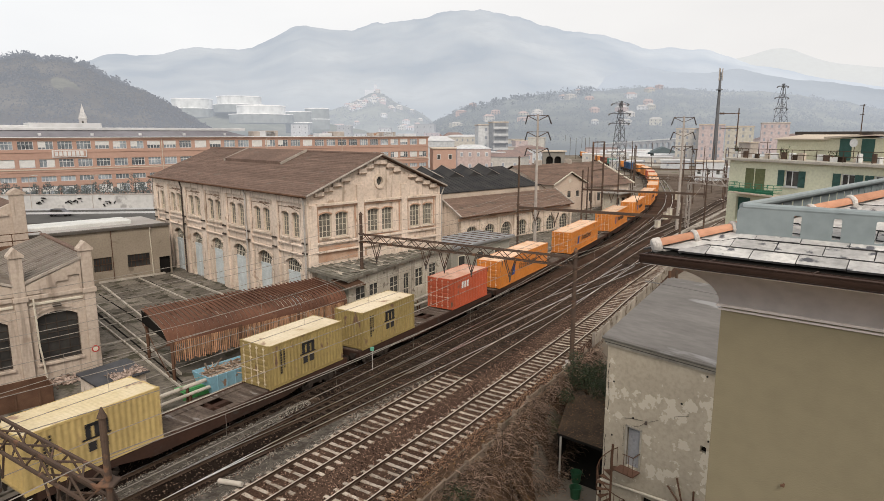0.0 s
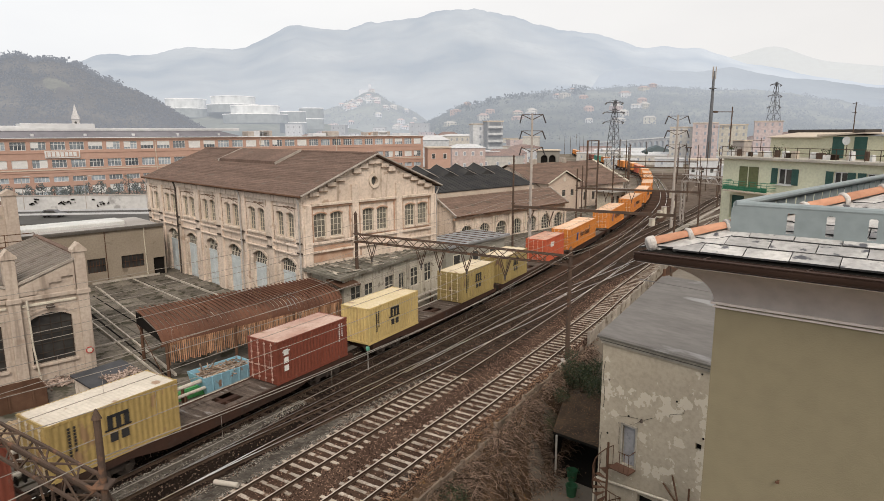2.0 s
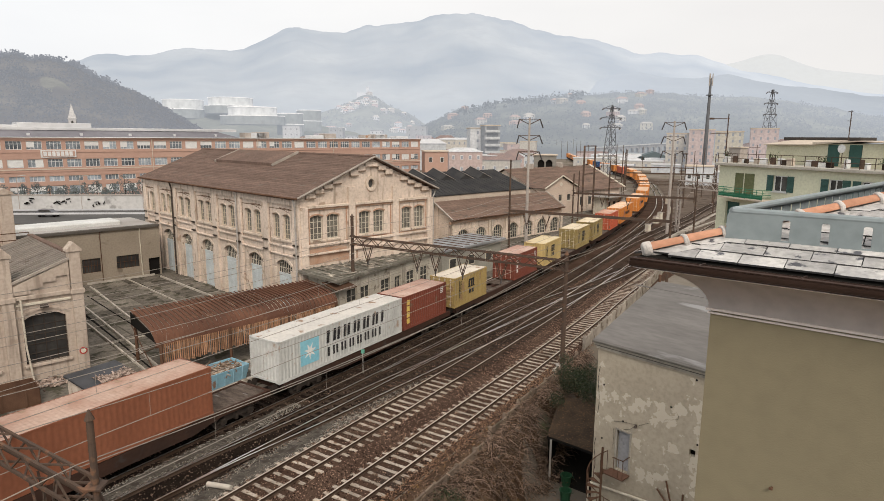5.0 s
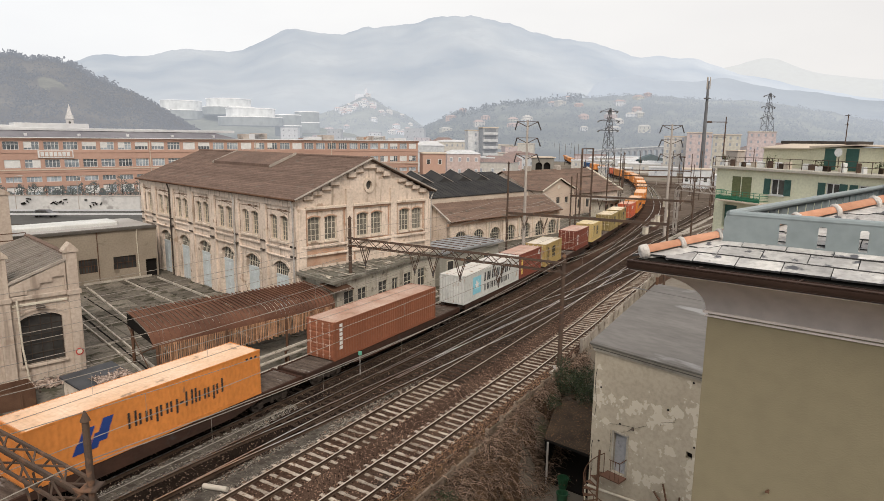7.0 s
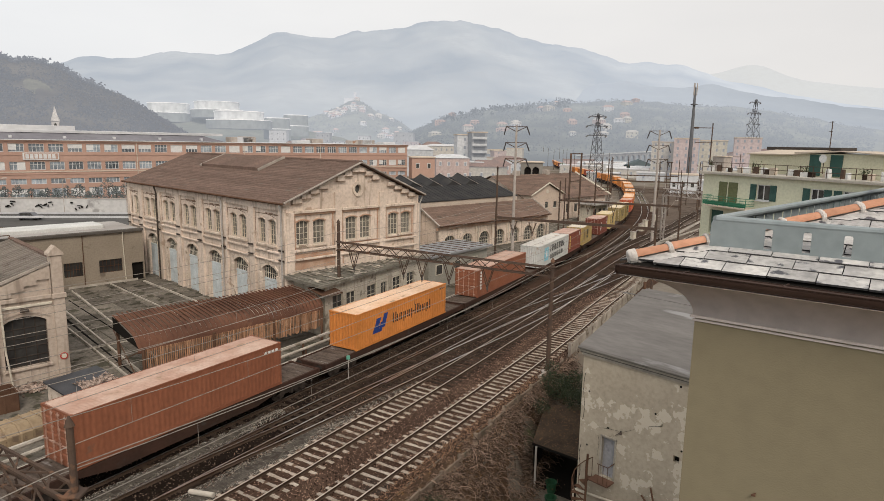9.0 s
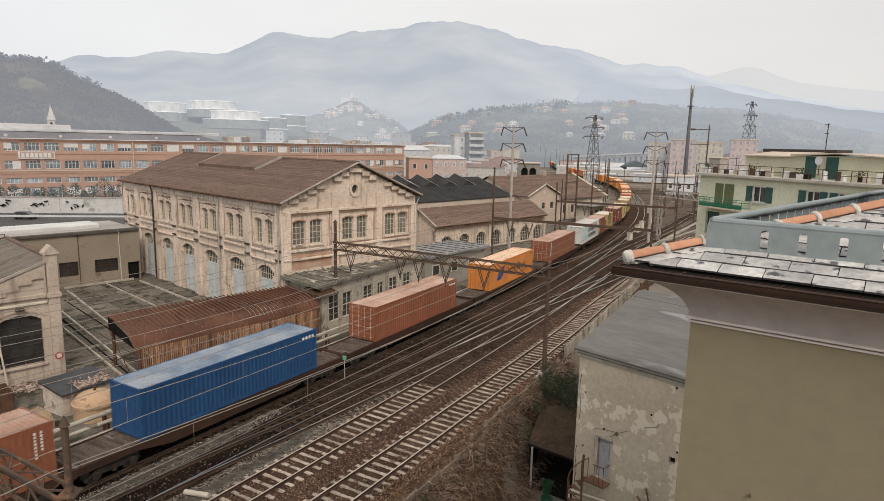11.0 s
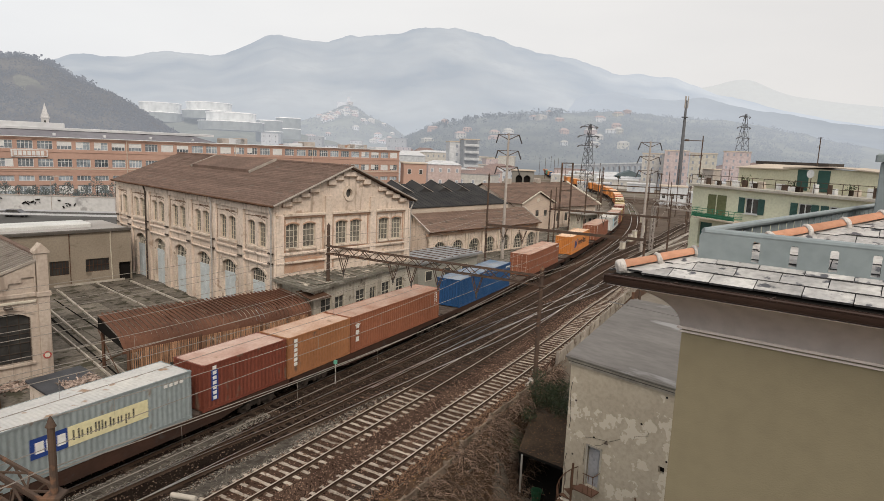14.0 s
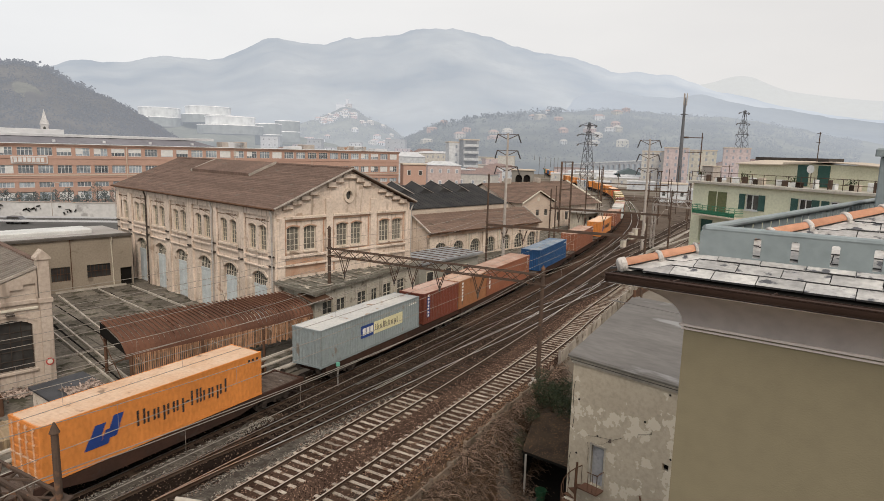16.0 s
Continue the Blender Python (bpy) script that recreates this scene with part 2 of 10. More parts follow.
class G:
    """Collects vertices and faces of one mesh."""

    def __init__(self):
        self.v, self.f, self.m = [], [], []

    def add(self, verts, faces, m=0):
        k = len(self.v)
        self.v.extend(tuple(p) for p in verts)
        self.f.extend(tuple(i + k for i in f) for f in faces)
        self.m.extend([m] * len(faces))
        return self

    def hexa(self, p, m=0):
        """Eight corners: bottom ring of four, top ring of four."""
        return self.add(p, [(3, 2, 1, 0), (4, 5, 6, 7), (0, 1, 5, 4), (1, 2, 6, 5), (2, 3, 7, 6), (3, 0, 4, 7)], m)

    def span(self, x0, x1, y0, y1, z0, z1, m=0):
        return self.hexa([(x0, y0, z0), (x1, y0, z0), (x1, y1, z0), (x0, y1, z0), (x0, y0, z1), (x1, y0, z1), (x1, y1, z1), (x0, y1, z1)], m)

    def soft(self, x0, x1, y0, y1, z0, z1, c=0.02, m=0):
        """A box with its upright and upper edges cut off."""
        def ring(a, z):
            return [(x0 + a, y0, z), (x1 - a, y0, z), (x1, y0 + a, z), (x1, y1 - a, z), (x1 - a, y1, z), (x0 + a, y1, z), (x0, y1 - a, z), (x0, y0 + a, z)]
        top = [(x0 + 1.7 * c, y0 + c, z1), (x1 - 1.7 * c, y0 + c, z1), (x1 - c, y0 + 1.7 * c, z1), (x1 - c, y1 - 1.7 * c, z1),
               (x1 - 1.7 * c, y1 - c, z1), (x0 + 1.7 * c, y1 - c, z1), (x0 + c, y1 - 1.7 * c, z1), (x0 + c, y0 + 1.7 * c, z1)]
        return self.loft([ring(c, z0), ring(c, z1 - c), top], m)

    def loft(self, rings, m=0, cap=True, closed=True):
        n = len(rings[0])
        v = [p for r in rings for p in r]
        f = []
        for i in range(len(rings) - 1):
            for j in range(n if closed else n - 1):
                a, b = i * n + j, i * n + (j + 1) % n
                f.append((a, b, b + n, a + n))
        if cap and closed:
            f.append(tuple(range(n - 1, -1, -1)))
            f.append(tuple((len(rings) - 1) * n + j for j in range(n)))
        return self.add(v, f, m)

    def beam(self, p, q, w, h=None, m=0):
        p, q = Vector(p), Vector(q)
        h = h or w
        d = (q - p).normalized()
        side = d.cross(Vector((0, 0, 1)))
        side = side.normalized() if side.length > 1e-4 else Vector((1, 0, 0))
        up = side.cross(d)
        s, u = side * w / 2, up * h / 2
        return self.hexa([p - s - u, p + s - u, q + s - u, q - s - u, p - s + u, p + s + u, q + s + u, q - s + u], m)

    def tube(self, pts, r, n=6, m=0, r2=None):
        """A round bar through points; the radius runs from r to r2."""
        pts = [Vector(p) for p in pts]
        r2 = r if r2 is None else r2
        rings = []
        for i, p in enumerate(pts):
            d = (pts[min(i + 1, len(pts) - 1)] - pts[max(i - 1, 0)]).normalized()
            a = d.cross(Vector((0, 0, 1)))
            a = a.normalized() if a.length > 1e-3 else Vector((1, 0, 0))
            b = d.cross(a)
            rr = r + (r2 - r) * i / max(1, len(pts) - 1)
            rings.append([p + (a * math.cos(t) + b * math.sin(t)) * rr for t in (2 * math.pi * k / n for k in range(n))])
        return self.loft(rings, m)

    def prism(self, poly, vec, m=0):
        poly, vec = [Vector(p) for p in poly], Vector(vec)
        return self.loft([poly, [p + vec for p in poly]], m)

    def wall(self, outer, holes, place, t, m=0):
        """A wall of thickness t with openings right through. 2D loops (u, w); place(u, w, depth) gives the point."""
        loops = [outer] + list(holes)
        flat = [p for lp in loops for p in lp]
        tris = geometry.tessellate_polygon([[Vector((p[0], p[1], 0)) for p in lp] for lp in loops])
        n = len(flat)
        v = [place(p[0], p[1], 0) for p in flat] + [place(p[0], p[1], t) for p in flat]
        f = [tuple(x) for x in tris] + [tuple(i + n for i in reversed(x)) for x in tris]
        k = 0
        for lp in loops:
            c = len(lp)
            f += [(k + i, k + (i + 1) % c, k + (i + 1) % c + n, k + i + n) for i in range(c)]
            k += c
        return self.add(v, f, m)

    def mesh(self, name, mats):
        me = bpy.data.meshes.new(name)
        me.from_pydata(self.v, [], self.f)
        for x in mats if isinstance(mats, (list, tuple)) else [mats]:
            me.materials.append(x)
        me.polygons.foreach_set("material_index", self.m)
        bm = bmesh.new()
        bm.from_mesh(me)
        if len(bm.faces) < 60000:
            bmesh.ops.recalc_face_normals(bm, faces=bm.faces)
        bm.to_mesh(me)
        bm.free()
        return me


def part(name, g, mats, parent=None, label="", m=None):
    """One mesh object under a thing (or top-level)."""
    ob = new(name, g if isinstance(g, bpy.types.Mesh) else g.mesh(name, mats))
    if parent:
        ob.parent = parent
    if m is not None:
        ob.matrix_basis = m
    return tagged(ob, label)


def thing(name, m, label, category, group="", kind=""):
    ob = new(name)
    ob.empty_display_size = 0.3
    ob.matrix_basis = m
    return tagged(ob, label, category, group, kind)


def bow(h, rise, n, grow=0.0):
    """Points (u, w) of a circular arch over a span of 2 h, w above its springing, from one side to the other."""
    r = (h * h + rise * rise) / (2 * rise)
    a = math.atan2(h, r - rise)
    return [((r + grow) * math.sin(t), rise - r + (r + grow) * math.cos(t)) for t in np.linspace(a, -a, n)]


def moulding(place, h, rise, g0, g1, d0, d1, n=9):
    """A moulding that follows an arch: place(u, w, d) sets it on its wall."""
    a, b = bow(h, rise, n, g0), bow(h, rise, n, g1)
    return G().loft([[place(*p, d0), place(*q, d0), place(*q, d1), place(*p, d1)] for p, q in zip(a, b)])


def arch(u, w0, w1, width, rise, n=6):
    """An opening with a segmental head: loop of (u, w)."""
    h = width / 2
    return [(u - h, w0), (u + h, w0)] + [(u + x, w1 - rise + y) for x, y in bow(h, rise, n + 1)]


def rect(u0, u1, w0, w1):
    return [(u0, w0), (u1, w0), (u1, w1), (u0, w1)]


# ---------------------------------------------------------------- the line of the main track
KNOT_S = (-60, 0, 30, 60, 90, 120, 150, 180, 210, 250, 300, 420, 900)
KNOT_H = (33.2, 33.2, 30.5, 27.6, 25.9, 20.7, 17.35, 16.25, 10.7, 4.0, 4.2, 8.4, 8.2)
LINE_S = np.arange(-80, 900, 0.5)
_h = np.radians(np.interp(LINE_S, KNOT_S, KNOT_H))
LINE_X, LINE_Y = np.cumsum(np.sin(_h)) * 0.5, np.cumsum(np.cos(_h)) * 0.5
_i0 = int(np.argmin(abs(LINE_S)))
LINE_X, LINE_Y = LINE_X - LINE_X[_i0] - 6.915, LINE_Y - LINE_Y[_i0] + 40.0


def at(s, off=0.0, z=0.0):
    """The point s metres along the main track and off metres to its right."""
    h = math.radians(float(np.interp(s, KNOT_S, KNOT_H)))
    return Vector((float(np.interp(s, LINE_S, LINE_X)) + off * math.cos(h), float(np.interp(s, LINE_S, LINE_Y)) - off * math.sin(h), z))


def head(s):
    """The angle of the track from the x axis, in degrees."""
    return 90 - float(np.interp(s, KNOT_S, KNOT_H))


def offsets(x, y):
    """s and offset of many points of the plan."""
    k = np.argmin((LINE_X[None, ::4] - x[:, None]) ** 2 + (LINE_Y[None, ::4] - y[:, None]) ** 2, axis=1) * 4
    h = _h[k]
    return LINE_S[k], (x - LINE_X[k]) * np.cos(h) - (y - LINE_Y[k]) * np.sin(h)


def curve_through(pts, step=1.0):
    """A smooth line through plan points."""
    pts = [Vector((p[0], p[1], 0)) for p in pts]
    pts = [2 * pts[0] - pts[1]] + pts + [2 * pts[-1] - pts[-2]]
    out = []
    for i in range(1, len(pts) - 2):
        a, b, c, d = pts[i - 1:i + 3]
        n = max(2, int((c - b).length / step))
        for k in range(n):
            t = k / n
            out.append(0.5 * (2 * b + (c - a) * t + (2 * a - 5 * b + 4 * c - d) * t * t + (3 * b - a - 3 * c + d) * t ** 3))
    out.append(pts[-2])
    return out

# ---------------------------------------------------------------- ground and tracks


def ground_height(x, y):
    s, o = offsets(x, y)
    near = np.clip((34 - s) / 10, 0, 1) * (y < 120)
    k = np.clip((o - 13.4) / np.interp(x, (3.5, 5.8), (4.0, 0.9)), 0, 1)
    return -0.30 - 3.2 * near * (k * k * (3 - 2 * k))


def make_ground():
    def axis(lo, hi, step, far):
        a = list(np.arange(lo, hi, step))
        w = step
        while a[-1] < far:
            w *= 1.35
            a.append(a[-1] + w)
        w = step
        while a[0] > -far:
            w *= 1.35
            a.insert(0, a[0] - w)
        return np.array(a)
    xs, ys = axis(-60, 62, 1.3, 4700), axis(-6, 112, 1.3, 4700)
    gx, gy = np.meshgrid(xs, ys)
    z = ground_height(gx.ravel(), gy.ravel())
    v = list(zip(gx.ravel().tolist(), gy.ravel().tolist(), z.tolist()))
    w = len(xs)
    f = [(j * w + i, j * w + i + 1, (j + 1) * w + i + 1, (j + 1) * w + i) for j in range(len(ys) - 1) for i in range(w - 1)]
    ob = part("ground", G().add(v, f), M_GROUND)
    tagged(ob, "brown earth and weeds around the railway yard", "ground", kind="structure")


def make_ballast():
    bed_strip(list(np.arange(-60, -1.5, 1.0)), 12, True, M_OIL)
    bed_strip(list(np.arange(-2, 20.5, 1.0)), 12, True, M_BALLAST_D)
    bed_strip(list(np.arange(20, 50.5, 1.0)), 12, True, M_BALLAST)
    bed_strip(list(np.arange(-60, 50.5, 1.0)), 12, False, M_BALLAST)
    bed_strip(list(np.arange(50, 150, 1.0)), 12, True, M_BALLAST)
    bed_strip(list(np.arange(50, 230, 2.0)), 16, False, M_BALLAST_F, 34)


def bed_strip(rows, cols, dark, material, wide=0.0):
    g = G()
    v = []
    for s in rows:
        join = float(np.interp(s, (-60, -5, 25, 50, 75, 130), (4.75, 4.85, 8.6, 12.0, 6.6, 5.6)))
        left = -2.4 if dark else join
        right = join if dark else max(12.6 + min(max(0, s - 36), 26) * 0.13, wide * min(1, (s - 50) / 40 + 0.42))
        for c in range(cols):
            o = left + (right - left) * c / (cols - 1)
            p = at(s, o)
            edge = -0.14 if c == (0 if dark else cols - 1) else 0
            v.append((p.x, p.y, -0.205 + edge + 0.03 * noise.noise(Vector((p.x * 0.8, p.y * 0.8, 0)))))
    f = [(j * cols + i, j * cols + i + 1, (j + 1) * cols + i + 1, (j + 1) * cols + i) for j in range(len(rows) - 1) for i in range(cols - 1)]
    ob = part("ballast_bed", g.add(v, f), material)
    tagged(ob, "oil-blackened crushed-stone ballast under the main tracks" if dark else "reddish brown crushed-stone ballast under the sidings", "ballast", kind="structure")


def stones(name, label, mats, bands, count, size, seed):
    """Loose ballast stones strewn over bands (s0, s1, offset0, offset1)."""
    rng = random.Random(seed)
    g = G()
    areas = [(b[1] - b[0]) * (b[3] - b[2]) for b in bands]
    for _ in range(count):
        b = rng.choices(bands, areas)[0]
        p = at(rng.uniform(b[0], b[1]), rng.uniform(b[2], b[3]))
        r = size * rng.uniform(0.6, 1.5)
        a, h = rng.uniform(0, 6.3), r * rng.uniform(0.5, 0.9)
        ring = [(p.x + r * rng.uniform(0.7, 1.1) * math.cos(a + k * 1.571), p.y + r * rng.uniform(0.7, 1.1) * math.sin(a + k * 1.571), -0.215) for k in range(4)]
        top = [(p.x + (q[0] - p.x) * 0.45 + rng.uniform(-.2, .2) * r, p.y + (q[1] - p.y) * 0.45 + rng.uniform(-.2, .2) * r, -0.2 + h) for q in ring]
        g.add(ring + top, [(4, 5, 6, 7), (0, 1, 5, 4), (1, 2, 6, 5), (2, 3, 7, 6), (3, 0, 4, 7)])
    ob = part(name, g, mats)
    tagged(ob, label, "ballast", kind="stuff")


SLEEPER = {}


def sleeper_mesh(kind):
    if kind not in SLEEPER:
        g = G()
        if kind == "concrete":
            for a, b in ((-1.25, -0.25), (0.25, 1.25)):
                g.soft(-0.105, 0.105, a, b, -0.12, 0.0, 0.02)
            g.span(-0.085, 0.085, -0.26, 0.26, -0.12, -0.012)
        else:
            g.soft(-0.125, 0.125, -1.28, 1.28, -0.12, 0.0, 0.012)
        SLEEPER[kind] = g.mesh("sleeper", M_SLEEP_C if kind == "concrete" else M_SLEEP_W)
    return SLEEPER[kind]


PROFILE = [(-.07, -.165), (.07, -.165), (.07, -.15), (.012, -.13), (.036, -.035), (.036, 0), (-.036, 0), (-.036, -.035), (-.012, -.13), (-.07, -.15)]


def rail(line, side, lift=0.0, top=None):
    g = G()
    n = len(PROFILE)
    rings = []
    for i, p in enumerate(line):
        d = (line[min(i + 1, len(line) - 1)] - line[max(i - 1, 0)]).normalized()
        r = Vector((d.y, -d.x, 0))
        c = p + r * side
        rings.append([(c.x + r.x * y, c.y + r.y * y, z + lift) for y, z in PROFILE])
    g.loft(rings)
    for i in range(len(g.f)):
        if i < (len(line) - 1) * n and i % n == 5:
            g.m[i] = 1
    return g


def track(label, line, kinds, lift=0.0, bright=True, skip=(), far=150.0):
    """Two rails and their sleepers along a plan line. kinds: (length along, sleeper kind) stretches; skip: stretches without sleepers."""
    root = thing("railway_track", pose(0, 0, 0), label, "track", "tracks of the yard", "structure")
    for side in (-0.7525, 0.7525):
        part("rail", rail(line, side, lift), [M_RAIL, M_RAILTOP if bright else M_RAILTOP_D], root)
    run, nxt, made = 0.0, 0.3, 0
    rng = random.Random(len(line))
    for a, b in zip(line, line[1:]):
        seg = (b - a).length
        while nxt < run + seg:
            p = a.lerp(b, (nxt - run) / seg)
            kind = next((k for e, k in kinds if nxt < e), None)
            if kind and not any(x <= nxt < y for x, y in skip) and made < 290 and nxt < far:
                ang = math.degrees(math.atan2(b.y - a.y, b.x - a.x)) + rng.uniform(-1.2, 1.2)
                part("sleeper", sleeper_mesh(kind), None, root, m=pose(p.x, p.y, -0.163 + lift + rng.uniform(-.012, 0.002), 0, 0, ang))
                made += 1
            nxt += 0.62
        run += seg
    return root


make_ground()
make_ballast()
along = lambda o, a, b, st=2.0: [at(s, o) for s in np.arange(a, b, st)]
LINE_T0 = along(0, -60, 640, 2.0)
LINE_T1 = [at(s, float(np.interp(s, (-60, -20, 45, 900), (3.2, 3.25, 3.9, 3.9)))) for s in np.arange(-60, 400, 2.0)]
LINE_N2 = curve_through([at(s, 7.0) for s in (-60, -40, -20, 0, 20, 34)] + [(34.2, 94.2), (59.3, 131.2), (92, 180), (150, 265)])
LINE_N1 = curve_through([at(s, 10.7) for s in (-60, -40, -20, 0, 20, 34)] + [(43.2, 100.2), (51.0, 112.2), (84, 161), (140, 245)])
LINE_XA = curve_through([at(s, o) for s, o in ((-50, 3.25), (-35, 3.2), (-15, 3.3), (-5, 4.1), (8, 5.15), (23, 6.6), (36, 7.1), (44, 7.5))])
LINE_XB = curve_through([at(s, o) for s, o in ((2, 3.6), (14, 4.1), (25, 5.3), (34, 7.0), (45, 8.9), (58, 10.9), (70, 12.6))])
LINE_XC = curve_through([at(s, o) for s, o in ((48, 3.9), (62, 4.6), (80, 6.9), (100, 10.2))] + [(62, 142), (90, 184)])
track("polished main track on dark oil-stained timber sleepers", LINE_T0, [(900, "timber")], skip=((0, 50), (250, 900)))
track("bright running track on dark timber sleepers beside the train", LINE_T1, [(900, "timber")], skip=((0, 53),))
track("siding with pale concrete sleepers turning to timber", LINE_N2, [(64, "concrete"), (900, "timber")], bright=False)
track("rusty siding with pale concrete sleepers along the fence", LINE_N1, [(900, "concrete")], bright=False)
track("polished crossover between the running track and siding", LINE_XA, [(900, "timber")], lift=-0.006, skip=((0, 46), (62, 900)))
track("worn crossover cutting across the sidings", LINE_XB, [(900, "timber")], lift=-0.009)
track("far turnout bending towards the goods sidings", LINE_XC, [(900, "timber")], lift=-0.012, bright=False)
track("rusty storage siding beyond the green house", curve_through([(36.5, 82.0), (47.5, 98.5), (56, 111), (89, 160), (145, 243)]), [(900, "timber")], lift=-0.004, bright=False, far=70)
track("dull outer siding with weeds near the junction", curve_through([(43.0, 85.0), (52.5, 99), (61.5, 111.5), (94, 159), (150, 241)]), [(900, "concrete")], lift=-0.008, bright=False, far=50)
# platform-like concrete yard west of the line
g = G()
yard = [at(-60, -2.6), at(-20, -2.6), at(20, -2.6), at(60, -2.8), at(110, -3.2), Vector((-5, 170, 0)), Vector((-60, 120, 0)), Vector((-90, 60, 0)), Vector((-60, 5, 0))]
g.prism([(p.x, p.y, -0.34) for p in yard], (0, 0, 0.14))
tagged(part("yard", g, M_YARD), "cracked grey concrete yard with moss between buildings", "pavement", kind="structure")

# ---------------------------------------------------------------- buildings of the railway works
M_CONC_HUT = mat("hut_canopy_concrete", (0.30, 0.28, 0.25), (0.22, 0.20, 0.18), 0.9)


def window_mesh(key, w, h, rise, nx, ny, bars, depth=0.06, glass=None):
    """Bars and pane of an arched window; x across, z up from the sill, y into the wall."""
    b, p = G(), G()
    loop = arch(0, 0, h, w, rise)
    n = len(loop)
    inner = [(u * (1 - 0.12 / w), 0.06 + v * (1 - 0.12 / h)) for u, v in loop]
    b.add([(u, 0, v) for u, v in loop] + [(u, 0, v) for u, v in inner] + [(u, depth, v) for u, v in loop] + [(u, depth, v) for u, v in inner],
          [(i, (i + 1) % n, n + (i + 1) % n, n + i) for i in range(n)] + [(n + i, n + (i + 1) % n, 3 * n + (i + 1) % n, 3 * n + i) for i in range(n)])
    rods = []
    for i in range(1, nx):
        u = -w / 2 + w * i / nx
        top = h - rise + float(np.interp(u, *zip(*bow(w / 2, rise, 15)[::-1])))
        rods.append(G().span(u - 0.022, u + 0.022, 0.0, 0.05, 0.02, top - 0.02))
    for i in range(1, ny):
        rods.append(G().span(-w / 2 + 0.03, w / 2 - 0.03, 0.004, 0.05, (h - rise * 0.5) * i / ny - 0.02, (h - rise * 0.5) * i / ny + 0.02))
    p.add([(u, 0.055, v) for u, v in loop], [tuple(range(n))])
    return b.mesh("window", bars), p.mesh("pane", glass or M_GLASS), [q.mesh("glazing_bar", bars) for q in rods]


def put_window(meshes, root, m, label=""):
    w = part("window", meshes[0], None, root, label, m)
    part("pane", meshes[1], None, w)
    for q in meshes[2]:
        part("glazing_bar", q, None, w)
    return w


def tiled_parts(root, a, b, c, d, courses, step=0.035, tile=None):
    """The same slope with every course of tiles a part of its own."""
    a, b, c, d = (Vector(p) for p in (a, b, c, d))
    nrm = (b - a).cross(d - a).normalized()
    nrm = nrm if nrm.z > 0 else -nrm
    rng = random.Random(courses)
    for i in range(courses):
        t0, t1 = i / courses, min((i + 1.12) / courses, 1)
        p, q, r, s = a.lerp(d, t0), b.lerp(c, t0), b.lerp(c, t1), a.lerp(d, t1)
        n = max(2, int((q - p).length / 0.42))
        g = G()
        low = []
        for k in range(n + 1):
            w = nrm * (0.028 if k % 2 else 0.0) + nrm * rng.uniform(-.006, .006)
            low.append((p.lerp(q, k / n) + w, s.lerp(r, k / n) + w))
        v = [x + nrm * step * 2 for x, _ in low] + [y + nrm * step for _, y in low] + [x for x, _ in low]
        m = n + 1
        g.add(v, [(k, k + 1, k + 1 + m, k + m) for k in range(n)] + [(k, k + 1, k + 1 + 2 * m, k + 2 * m) for k in range(n)])
        part("tile_course", g, tile or M_TILE, root)


